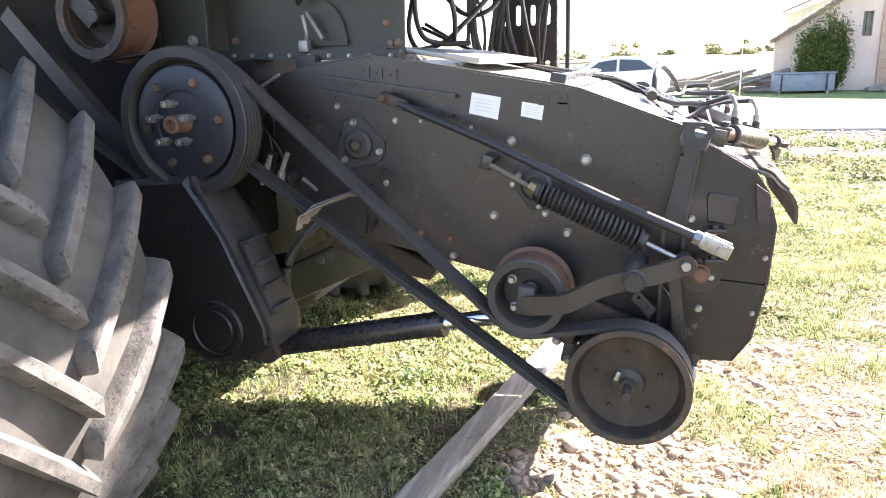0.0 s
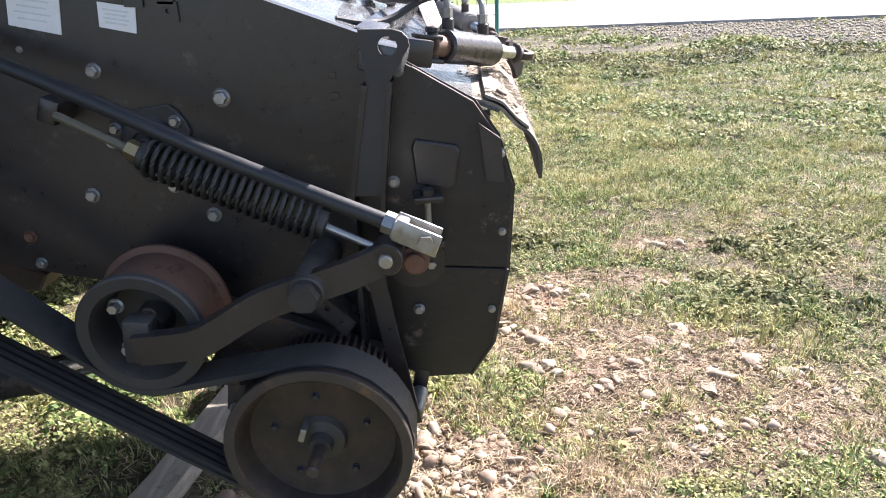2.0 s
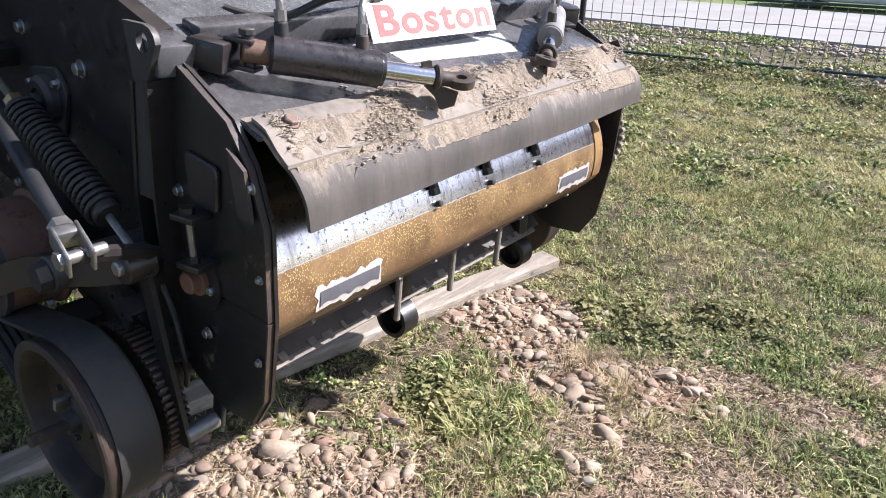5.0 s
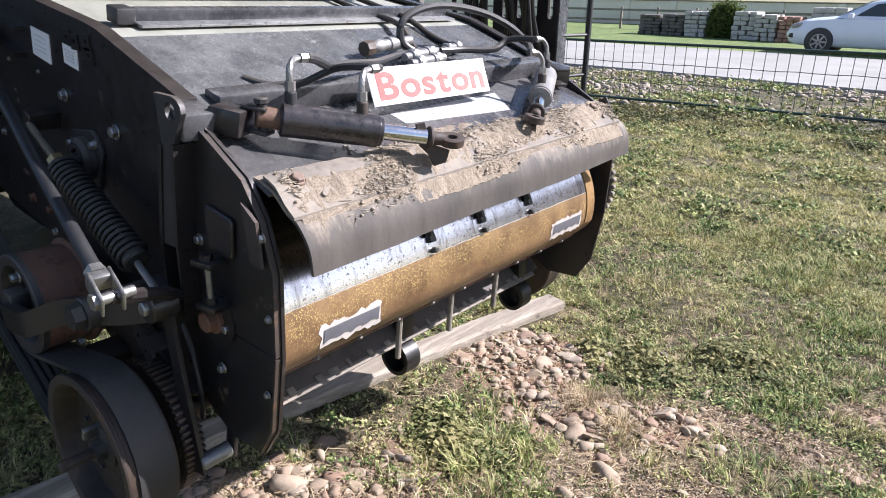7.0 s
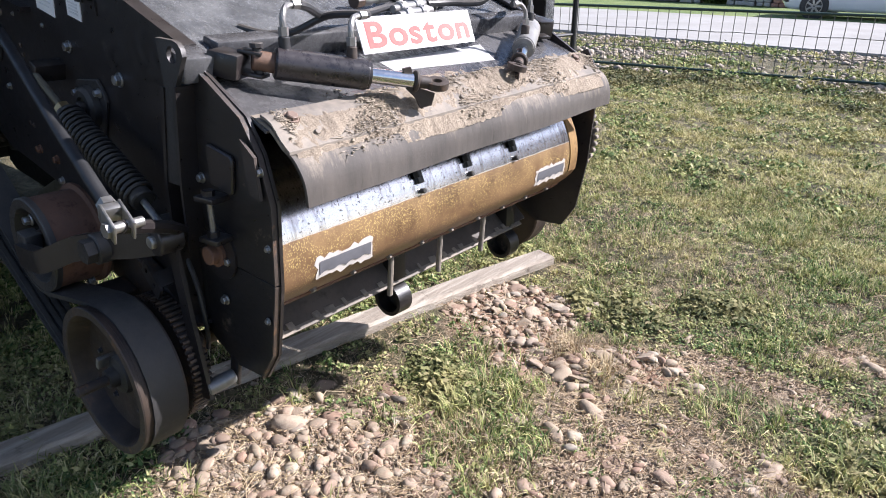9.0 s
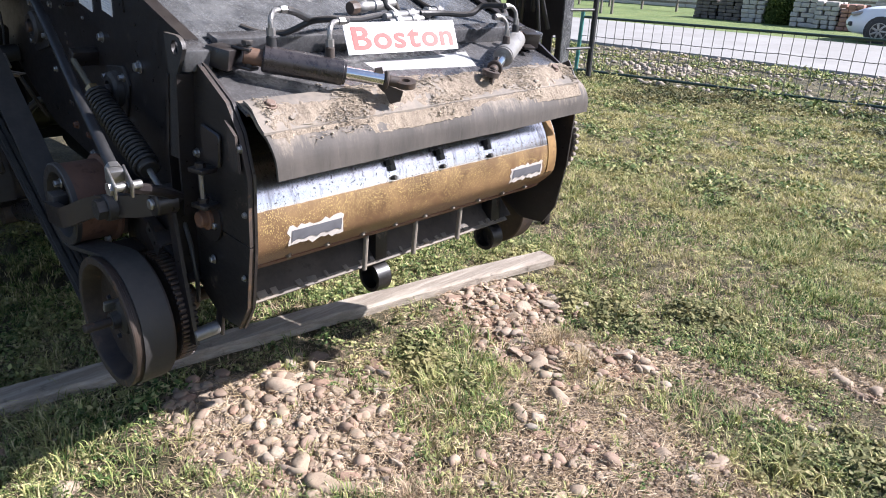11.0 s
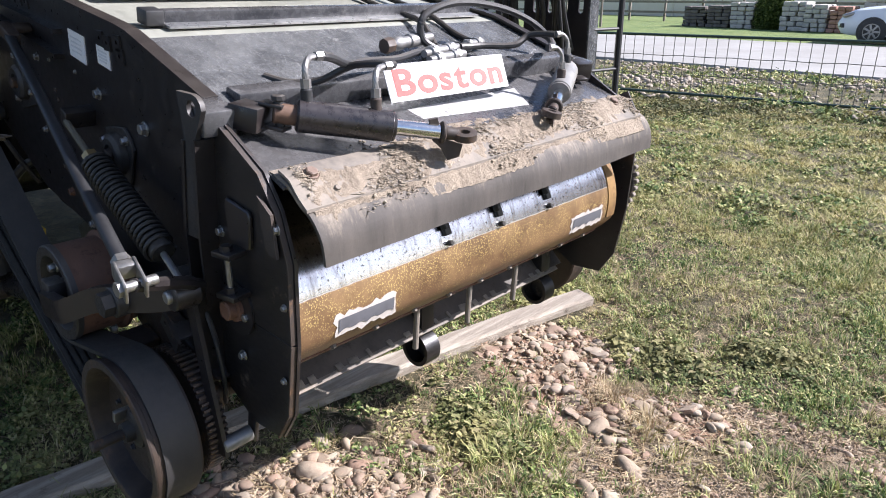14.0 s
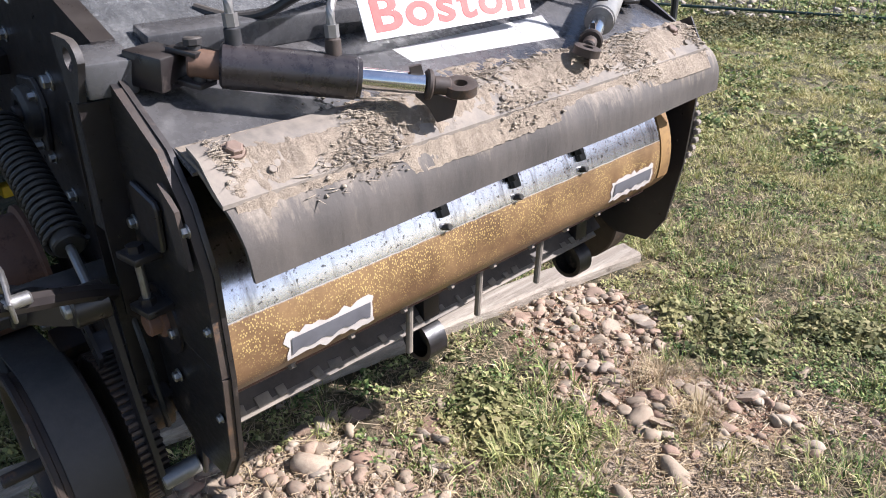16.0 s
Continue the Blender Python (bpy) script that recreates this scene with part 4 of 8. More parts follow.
def build_car():
    """White hatchback parked across the road, nose towards -x."""
    x0, y0 = -4.75, 26.6
    t = thing("parked_car", (x0 + 2.1, y0, 0), "white hatchback car parked on the far roadside", "car")
    L = 4.25
    low = [(-0.08, 0.42), (0.08, 0.24), (0.5, 0.2), (2.0, 0.19), (3.6, 0.2), (4.1, 0.28), (4.25, 0.5)]
    top = [(-0.08, 0.58), (0.04, 0.74), (0.4, 0.90), (1.05, 0.97), (1.25, 0.98), (2.0, 0.99), (3.4, 1.02), (3.9, 1.04), (4.15, 0.95), (4.25, 0.6)]
    half = [(-0.08, 0.58), (0.06, 0.74), (0.4, 0.86), (1.2, 0.88), (3.4, 0.88), (4.0, 0.84), (4.25, 0.7)]
    def at(tab, s):
        return float(np.interp(s, [a for a, _ in tab], [b for _, b in tab]))
    bm = bmesh.new()
    rings = []
    for s in np.linspace(-0.08, L, 32):
        z0, z1, w = at(low, s), at(top, s), at(half, s)
        ring = [(w * 0.9, z0), (w * 0.98, z0 + 0.08), (w, z0 + 0.45 * (z1 - z0)), (w * 0.99, z0 + 0.62 * (z1 - z0)), (w * 0.94, z1 - 0.05), (w * 0.8, z1), (0, z1 + 0.025)]
        pts = [(x0 + s, y0 - a, b) for a, b in ring] + [(x0 + s, y0 + a, b) for a, b in ring[-2::-1]]
        rings.append([bm.verts.new(p) for p in pts])
    n = len(rings[0])
    for A, B in zip(rings[:-1], rings[1:]):
        for i in range(n):
            j = (i + 1) % n
            bm.faces.new((A[i], B[i], B[j], A[j]))
    bm.faces.new(rings[0])
    bm.faces.new(rings[-1][::-1])
    part("body", bm, car_paint, t, sharp=50)
    roof = [(1.15, 0.97), (1.95, 1.40), (2.5, 1.49), (3.2, 1.47), (3.75, 1.36), (4.15, 1.02)]
    bm = bmesh.new()
    rings = []
    for s in np.linspace(1.15, 4.15, 22):
        z = at(roof, s)
        w = 0.80 - 0.24 * max(0, z - 0.97) / 0.52
        rings.append([bm.verts.new((x0 + s, y0 + yy, zz)) for yy, zz in ((-0.8, 0.95), (-w, z - 0.05), (-w * 0.85, z), (0, z + 0.015), (w * 0.85, z), (w, z - 0.05), (0.8, 0.95))])
    for A, B in zip(rings[:-1], rings[1:]):
        for i in range(6):
            bm.faces.new((A[i], B[i], B[i + 1], A[i + 1]))
    cabin = part("roof", bm, car_paint, t, sharp=50)
    for name, poly in (("front_side_window", [(1.62, 1.02), (2.05, 1.33), (2.62, 1.40), (2.62, 1.02)]), ("rear_side_window", [(2.70, 1.02), (2.70, 1.40), (3.35, 1.36), (3.78, 1.06)])):
        for sgn in (-1, 1):
            bm = bmesh.new()
            vs = []
            for s, z in poly:
                w = 0.80 - 0.24 * max(0, z + 0.05 - 0.97) / 0.52 + 0.012
                vs.append(bm.verts.new((x0 + s, y0 + sgn * w, z)))
            bm.faces.new(vs)
            bmesh.ops.solidify(bm, geom=bm.faces[:], thickness=0.006)
            part("side_window", bm, car_glass, t)
    for s0, z0, s1, z1, nm in ((1.25, 1.035, 1.88, 1.375, "windscreen"), (3.82, 1.325, 4.12, 1.07, "rear_window")):
        bm = bmesh.new()
        vs = [bm.verts.new(p) for p in ((x0 + s0, y0 - 0.66, z0 + 0.012), (x0 + s0, y0 + 0.66, z0 + 0.012), (x0 + s1, y0 + 0.54, z1 + 0.03), (x0 + s1, y0 - 0.54, z1 + 0.03))]
        bm.faces.new(vs)
        bmesh.ops.solidify(bm, geom=bm.faces[:], thickness=0.006)
        part(nm, bm, car_glass, t)
    for s in (0.85, 3.4):
        for sgn in (-1, 1):
            yy = y0 + sgn * 0.80
            bm = bmesh.new()
            lathe(bm, [(-0.10, 0.0), (-0.10, 0.24), (-0.09, 0.30), (-0.06, 0.315), (0.06, 0.315), (0.09, 0.30), (0.10, 0.23), (0.07, 0.2), (0.07, 0.0)], (x0 + s, yy, 0.317), (x0 + s, yy + sgn, 0.317), 28)
            tyre = part("tyre", bm, black_plastic, t)
            bm = bmesh.new()
            for k in range(7):
                a = 2 * math.pi * k / 7
                box(bm, (x0 + s + 0.115 * math.cos(a), yy + sgn * 0.085, 0.317 + 0.115 * math.sin(a)), (0.19, 0.025, 0.05), (0, -math.degrees(a), 0), 0.004)
            lathe(bm, [(0.075, 0.19), (0.1, 0.2), (0.1, 0.215), (0.07, 0.215)], (x0 + s, yy, 0.317), (x0 + s, yy + sgn, 0.317), 24)
            part("rim", bm, zinc, tyre)
            bm = bmesh.new()
            lathe(bm, [(0.0, 0.0), (0.012, 0.0), (0.012, 0.37), (0, 0.37)], (x0 + s, y0 + sgn * 0.872, 0.33), (x0 + s, y0 + sgn * 2, 0.33), 28)
            part("wheel_arch", bm, black_plastic, t)
    for sgn in (-1, 1):
        bm = bmesh.new()
        box(bm, (x0 + 0.26, y0 + sgn * 0.74, 0.76), (0.42, 0.18, 0.10), (0, -16, -sgn * 24), 0.04)
        part("headlight", bm, zinc, t, "clear headlight")
        bm = bmesh.new()
        box(bm, (x0 + 1.55, y0 + sgn * 0.95, 1.03), (0.12, 0.2, 0.13), bev=0.03)
        part("mirror", bm, car_paint, t)
        bm = bmesh.new()
        box(bm, (x0 + 2.55, y0 + sgn * 0.885, 0.82), (0.2, 0.03, 0.035), bev=0.008)
        part("door_handle", bm, car_paint, t)
        bm = bmesh.new()
        box(bm, (x0 + 0.08, y0 + sgn * 0.66, 0.46), (0.14, 0.25, 0.12), (0, 0, -sgn * 35), 0.02)
        part("fog_lamp", bm, black_plastic, t)
    bm = bmesh.new()
    box(bm, (x0 - 0.06, y0, 0.5), (0.1, 0.9, 0.16), bev=0.03)
    part("grille", bm, black_plastic, t)
    t.matrix_basis = Matrix.Translation((x0 + 2.225, y0, 0)) @ Matrix.Scale(1.1, 4)


build_car()


def build_mesh_fence():
    """Framed wire-mesh panel between two teal posts."""
    a, b = Vector((-4.85, 11.33, 0)), Vector((0.74, 12.1, 0))
    u = (b - a).normalized()
    t = thing("wire_mesh_fence", (a + b) / 2, "framed wire mesh fence panel with teal posts", "fence")
    for p, lean in ((a, 0.03), (b, 0.0)):
        bm = bmesh.new()
        rod(bm, p + Vector((0, 0, -0.1)), p + Vector((lean, 0, 1.0)), 0.032, 14)
        part("post", bm, teal_paint, t, "teal painted steel post")
    for z in (0.07, 0.90):
        bm = bmesh.new()
        rod(bm, a + Vector((0, 0, z)), b + Vector((0, 0, z)), 0.02, 8)
        part("rail", bm, fence_green, t)
    L = (b - a).length
    n = int(L / 0.152)
    bm = bmesh.new()
    rod(bm, (0, 0, 0.07), (0, 0, 0.90), 0.0055, 6, 0.0005)
    w = part("upright_wire", bm, wire_mat, t)
    for i in range(1, n):
        p = a + u * (L * i / n)
        m = Matrix.Translation(p)
        if i == 1:
            w.matrix_basis = m
        else:
            again(w, m, t)
    for z in (0.345, 0.61):
        bm = bmesh.new()
        pts = [a + u * (L * k / 24) + Vector((0, 0, z + 0.006 * math.sin(k * 2.1 + z * 9))) for k in range(25)]
        tube(bm, pts, 0.0055, 5, 1, False)
        part("level_wire", bm, wire_mat, t)


build_mesh_fence()


# ---- harvester: feeder house ----
YN, YF = 2.13, 3.43  # near and far side plates


def ring_xz(cx, cz, r, n=16, rz=None):
    return [(cx + r * math.cos(2 * math.pi * i / n), cz + (rz or r) * math.sin(2 * math.pi * i / n)) for i in range(n)]


PLATE_TOP = [(-1.40, 1.46), (-1.101, 1.533), (-0.863, 1.557), (-0.55, 1.503), (-0.24, 1.448), (-0.19, 1.436), (0.113, 1.321), (0.187, 1.276)]
PLATE_NOSE = [(0.30, 1.21), (0.345, 1.142), (0.373, 1.044), (0.362, 0.863), (0.331, 0.694), (0.281, 0.617), (0.175, 0.611)]
PLATE_LOW = [(0.08, 0.665), (-0.30, 0.80), (-0.471, 0.858), (-0.809, 0.929), (-0.935, 0.953), (-1.23, 1.126), (-1.40, 1.22)]
outline = PLATE_TOP + PLATE_NOSE + PLATE_LOW


def build_feeder():
    t = thing("feeder_house", (-0.4, 2.78, 0.6), "black painted steel feeder house of a combine harvester", "feeder house")
    bm = bmesh.new()
    prism(bm, outline, YN, YN + 0.008)
    part("side_panel", bm, black_paint, t, "black painted side panel with dull scratches")
    bm = bmesh.new()
    prism(bm, outline, YF - 0.008, YF)
    part("side_panel", bm, black_paint, t)
    # rolled lip along the top edges
    for y in (YN + 0.012, YF - 0.012):
        bm = bmesh.new()
        ribbon(bm, [(x, y, z + 0.004) for x, z in PLATE_TOP[1:7]], 0.034, 0.006)
        part("edge_lip", bm, black_paint, t)
    # hood sheets between the plates
    bm = bmesh.new()
    ribbon(bm, [(x, (YN + YF) / 2, z - 0.014) for x, z in PLATE_TOP[:6]], YF - YN - 0.02, 0.006)
    part("rear_hood", bm, rear_sheen, t, "rear hood sheet, coloured pale olive-grey for the reflected sky")
    bm = bmesh.new()
    ribbon(bm, [(x, (YN + YF) / 2, z - 0.014) for x, z in PLATE_TOP[5:7]], YF - YN - 0.02, 0.006)
    part("front_hood", bm, hood_paint, t, "dusty dark grey hood sheet, scuffed, with painted glints and sky tint")
    bm = bmesh.new()
    ribbon(bm, [(0.10, (YN + YF) / 2, 1.283), (0.30, (YN + YF) / 2, 1.203), (0.345, (YN + YF) / 2, 1.183)], YF - YN - 0.02, 0.006)
    part("nose_sheet", bm, nose_paint, t, "scuffed grey nose sheet")
    # floor of the chamber and inner front wall
    bm = bmesh.new()
    ribbon(bm, [(x, (YN + YF) / 2, z + 0.012) for x, z in PLATE_LOW], YF - YN - 0.02, 0.008)
    part("floor_sheet", bm, black_paint, t)
    bm = bmesh.new()
    ribbon(bm, [(-0.02, (YN + YF) / 2, 1.28), (-0.02, (YN + YF) / 2, 0.72)], YF - YN - 0.02, 0.008)
    part("inner_wall", bm, black_paint, t)
    # nose cheeks, in two pieces with a seam
    up = [(0.145, 1.297), (0.187, 1.272), (0.296, 1.206), (0.340, 1.140), (0.368, 1.043), (0.358, 0.872), (0.10, 0.888), (0.125, 1.10)]
    dn = [(0.10, 0.884), (0.358, 0.868), (0.327, 0.696), (0.279, 0.621), (0.178, 0.615), (0.09, 0.668)]
    far_up = [(0.145, 1.297), (0.187, 1.272), (0.296, 1.206), (0.330, 1.12), (0.325, 1.035), (0.300, 0.872), (0.10, 0.888), (0.125, 1.10)]
    far_dn = [(0.10, 0.884), (0.299, 0.868), (0.276, 0.69), (0.24, 0.612), (0.178, 0.612), (0.09, 0.668)]
    for y0, y1 in ((YN - 0.012, YN - 0.0005), (YF + 0.0005, YF + 0.012)):
        for poly, dy in ((up if y0 < 2.5 else far_up, 0.0), (dn if y0 < 2.5 else far_dn, 0.003)):
            bm = bmesh.new()
            prism(bm, poly, y0 + (dy if y0 < 2.5 else 0), y1 - (0 if y0 < 2.5 else dy), 0.0015)
            part("cheek_plate", bm, cheek_paint, t, "worn black cheek plate")
    for path in ([(0.187, 1.272), (0.296, 1.206), (0.340, 1.140), (0.368, 1.043), (0.358, 0.872)], [(0.358, 0.868), (0.327, 0.696), (0.279, 0.621)]):
        bm = bmesh.new()
        ribbon(bm, [(x - 0.001, YN - 0.006, z) for x, z in path], 0.0135, 0.004)
        part("worn_edge", bm, rusty_dark, t, "edge worn to brown steel")
    # mounting strap with an eye at the top
    bm = bmesh.new()
    plate_holes(bm, [(0.100, 1.345), (0.160, 1.343), (0.176, 1.338), (0.186, 1.327), (0.188, 1.314), (0.150, 1.255), (0.122, 1.045), (0.066, 1.045), (0.108, 1.25)], [ring_xz(0.150, 1.315, 0.017)], 2.080, 2.090)
    part("mounting_strap", bm, cast_iron, t, "black strap with a round eye")
    bm = bmesh.new()
    ribbon(bm, [(0.105, 2.104, 1.25), (0.064, 2.104, 1.045), (0.06, 2.104, 0.70)], 0.055, 0.010)
    part("strap_web", bm, black_paint, t)
    bm = bmesh.new()
    ribbon(bm, [(0.150, 2.104, 1.255), (0.122, 2.104, 1.045), (0.118, 2.104, 0.90)], 0.055, 0.008)
    part("strap_web", bm, black_paint, t)
    # cross tube over the nose
    bm = bmesh.new()
    box(bm, (0.095, 2.80, 1.310), (0.055, 1.20, 0.05), (0, 14, 0), 0.006)
    part("cross_tube", bm, nose_paint, t, "square cross tube over the nose")
    for y, s in ((2.205, 1), (3.345, -1)):
        bm = bmesh.new()
        box(bm, (0.138, y - s * 0.078, 1.292), (0.080, 0.070, 0.052), (0, 12, -s * 6), 0.005)
        part("tube_end", bm, nose_paint, t, "scuffed square tube end")
        bm = bmesh.new()
        box(bm, (0.180, y - s * 0.018, 1.292), (0.066, 0.068, 0.050), (0, 10, s * 28), 0.004)
        box(bm, (0.212, y + s * 0.018, 1.314), (0.05, 0.04, 0.008), (0, 10, s * 28), 0.002)
        box(bm, (0.212, y + s * 0.018, 1.270), (0.05, 0.04, 0.008), (0, 10, s * 28), 0.002)
        part("cylinder_bracket", bm, black_paint, t)
    # raised angle strips across the hood
    bm = bmesh.new()
    box(bm, (-0.270, 2.80, 1.466), (0.030, 1.10, 0.034), (0, 12, 0), 0.004)
    part("hood_strip", bm, nose_paint, t, "raised angle strip")
    bm = bmesh.new()
    box(bm, (-0.245, 2.80, 1.4475), (0.050, 1.11, 0.006), (0, 12, 0), 0.001)
    part("strip_flange", bm, galvanised, t, "bright galvanised flange")
    bm = bmesh.new()
    box(bm, (-0.66, 2.75, 1.553), (0.26, 1.0, 0.02), (0, 10, 0), 0.004)
    part("cover_plate", bm, white_steel, t, "pale galvanised cover plate")
    for x, z in ((-0.270, 1.468), (-0.82, 1.562)):
        bm = bmesh.new()
        box(bm, (x, 2.225, z), (0.050, 0.045, 0.036), (0, 10, 0), 0.004)
        part("rubber_block", bm, black_plastic, t)
    # galvanised and yellowed front guard over the drum
    bm = bmesh.new()
    cx, cz, R = 0.135, 0.90, 0.22
    arc = [(cx + R * math.cos(radians(a)), cz + R * math.sin(radians(a))) for a in range(80, -13, -4)] + [(0.341, 0.838), (0.318, 0.814), (0.272, 0.776)]
    ribbon(bm, [(x, 2.7485, z) for x, z in arc], 1.223, 0.004)
    guard = part("drum_guard", bm, drum_mat, t, "curved sheet, galvanised above and rusty yellow below", sharp=60)
    for y in (2.583, 2.78, 2.995):
        bm = bmesh.new()
        a = radians(25)
        box(bm, (cx + (R + 0.006) * math.cos(a), y, cz + (R + 0.006) * math.sin(a)), (0.012, 0.02, 0.034), (0, -25, 0), 0.002)
        box(bm, (cx + (R + 0.014) * math.cos(a + 0.03), y - 0.012, cz + (R + 0.014) * math.sin(a + 0.03)), (0.016, 0.010, 0.018), (0, -25, 14), 0.002)
        rod(bm, (cx + R * math.cos(a - 0.16), y, cz + R * math.sin(a - 0.16)), (cx + (R + 0.016) * math.cos(a - 0.16), y, cz + (R + 0.016) * math.sin(a - 0.16)), 0.007, 8)
        part("clip", bm, spring_steel, guard)
    bm = bmesh.new()
    ribbon(bm, [(cx + (R + 0.003) * math.cos(radians(a)), 3.332, cz + (R + 0.003) * math.sin(radians(a))) for a in range(64, -13, -4)], 0.045, 0.004)
    part("end_band", bm, drum_end_mat, guard, "yellow-brown end band", sharp=60)
    for i in range(9):
        y = 2.26 + i * 0.125
        hexbolt("bolt", 0.0075, 0.009, bolt_dusty, guard, (0.3005, y, 0.798), (0.64, 0, -0.77))
    bm = bmesh.new()
    ribbon(bm, [(0.290, 2.75, 0.788), (0.268, 2.75, 0.770)], 1.22, 0.006)
    part("edge_strip", bm, rust, guard)
    rng = random.Random(5)
    for y0, y1, z0 in ((2.228, 2.404, 0.870), (3.106, 3.28, 0.876)):
        for grow, mat_, lift, nm in ((0.0, label_paper, 0.0032, "torn_label"), (-0.010, label_dark, 0.0048, "label_print")):
            bm = bmesh.new()
            rows = []
            n = 14
            for k in range(5):
                row = []
                for i in range(n + 1):
                    rag = (0.0 if grow else 0.006) * rng.uniform(-1, 1)
                    zz = z0 - 0.027 - grow + (0.054 + 2 * grow) * k / 4 + (rag if k in (0, 4) else 0)
                    if grow and k == 0:
                        zz += 0.008 * abs(math.sin(i * 0.9))
                    a = math.asin((zz - cz) / R)
                    row.append(bm.verts.new((cx + (R + lift) * math.cos(a), y0 - grow + (y1 - y0 + 2 * grow) * i / n + (rag if i in (0, n) else 0), zz)))
                rows.append(row)
            for A, B in zip(rows[:-1], rows[1:]):
                for i in range(n):
                    bm.faces.new((A[i], A[i + 1], B[i + 1], B[i]))
            part(nm, bm, mat_, guard)
    # drum seen behind the guard ends
    bm = bmesh.new()
    rod(bm, (0.11, YN + 0.02, 0.90), (0.11, YF - 0.02, 0.90), 0.185, 32)
    part("drum", bm, rusty_dark, t)
    # lower lip, steel edge and hanging rods
    bm = bmesh.new()
    ribbon(bm, [(-0.02, 2.78, 0.742), (0.045, 2.78, 0.690), (0.130, 2.78, 0.608)], YF - YN - 0.03, 0.006)
    part("lower_lip", bm, lip_mat, t, "dusty brown underside lip")
    bm = bmesh.new()
    box(bm, (0.134, 2.78, 0.604), (0.020, 1.20, 0.007), (0, 38, 0), 0.002)
    edge = part("steel_edge", bm, clamp_mat, t, "dusty worn steel edge")
    for i in range(20):
        y = 2.22 + i * 0.059 + rng.uniform(-0.02, 0.02)
        bm = bmesh.new()
        box(bm, (0.129, y, 0.613), (rng.uniform(0.014, 0.026), rng.uniform(0.012, 0.036), 0.008), (0, 38, rng.uniform(-15, 15)), 0.002)
        part("tooth", bm, clamp_mat, edge)
    for y in (2.550, 2.752, 2.957):
        bm = bmesh.new()
        rod(bm, (0.272, y, 0.776), (0.265, y - 0.002, 0.660), 0.0078, 10)
        part("hanging_rod", bm, clamp_mat, t)
    for y in (2.715, 3.30):
        bm = bmesh.new()
        lathe(bm, [(0, 0.040), (0, 0.052), (0.055, 0.052), (0.055, 0.040)], (0.112, y - 0.02, 0.540), (0.112, y + 1, 0.540), 24, True)
        lathe(bm, [(0.042, 0.0), (0.042, 0.044), (0.046, 0.044), (0.046, 0.0)], (0.112, y - 0.02, 0.540), (0.112, y + 1, 0.540), 24)
        box(bm, (0.112, y + 0.012, 0.655), (0.05, 0.05, 0.12), bev=0.003)
        part("skid_ring", bm, cheek_paint, t)
    # bolts of the near plate
    plate_bolts = [(-0.401, 1.287, 1), (-0.171, 1.230, 1.15), (-0.46, 1.048, 1), (-0.224, 1.0, 1), (-0.993, 1.401, 0.7), (-0.831, 1.146, 0.7), (-0.786, 1.353, 0.75), (-0.603, 0.905, 0.8),
                   (-0.397, 1.152, 0.8), (-0.294, 1.06, 0.8), (-0.53, 1.33, 0.4), (-0.70, 1.35, 0.4)]
    first = hexbolt("bolt", 0.0115, 0.014, zinc, t, (0, 0, 0), (0, -1, 0), "zinc plated bolt head")
    first.matrix_basis = Matrix.Translation((plate_bolts[0][0], YN, plate_bolts[0][1]))
    for x, z, s in plate_bolts[1:]:
        again(first, Matrix.Translation((x, YN, z)) @ Matrix.Scale(s, 4), t)
    for x, z, s in ((0.174, 0.784, 0.8), (0.347, 0.951, 0.55), (0.324, 0.78, 0.55), (0.345, 1.11, 0.7), (0.205, 0.885, 0.8), (0.14, 1.06, 0.8)):
        again(first, Matrix.Translation((x, YN - 0.012, z)) @ Matrix.Scale(s, 4), t)
    for x, z in ((-0.714, 0.979), (-0.61, 0.965)):
        hexbolt("rusty_bolt", 0.010, 0.012, rust, t, (x, YN, z), (0, -1, 0))
    # far plate bolts catch the light through the open end
    # thick rusty pin
    bm = bmesh.new()
    rod(bm, (0.172, YN, 0.898), (0.172, 2.085, 0.898), 0.021, 20)
    lathe(bm, [(0, 0.03), (0.012, 0.03), (0.014, 0.02), (0, 0.02)], (0.172, YN - 0.013, 0.898), (0.172, 1, 0.898), 20)
    part("shaft_end", bm, rust, t, "rusty round shaft end")
    bm = bmesh.new()
    prism(bm, ring_xz(0.172, 0.898, 0.062, 24), YN - 0.017, YN - 0.012)
    part("bearing_plate", bm, black_paint, t)
    # triangular bearing flange
    def flange(cx_, cz_, r, turn, bolts):
        bm = bmesh.new()
        tri = []
        for k in range(3):
            a = radians(turn + 120 * k)
            for d in (-22, -8, 8, 22):
                tri.append((cx_ + r * math.cos(a + radians(d)), cz_ + r * math.sin(a + radians(d))))
        prism(bm, tri, YN - 0.010, YN, 0.002)
        lathe(bm, [(0, 0.052), (0.018, 0.050), (0.026, 0.040), (0.026, 0.026), (0.018, 0.024), (0.018, 0.0)], (cx_, YN - 0.008, cz_), (cx_, 0, cz_), 24)
        f = part("bearing_flange", bm, cast_iron, t, "black cast bearing flange")
        bm = bmesh.new()
        rod(bm, (cx_, YN - 0.02, cz_), (cx_, YN - 0.045, cz_), 0.016, 16)
        part("shaft", bm, rusty_dark, f)
        for k in range(bolts):
            a = radians(turn + 120 * k)
            hexbolt("bolt", 0.009, 0.014, zinc, f, (cx_ + r * 0.82 * math.cos(a), YN - 0.010, cz_ + r * 0.82 * math.sin(a)), (0, -1, 0))
    flange(-0.918, 1.275, 0.092, -18, 3)
    flange(-0.318, 1.152, 0.082, 35, 3)
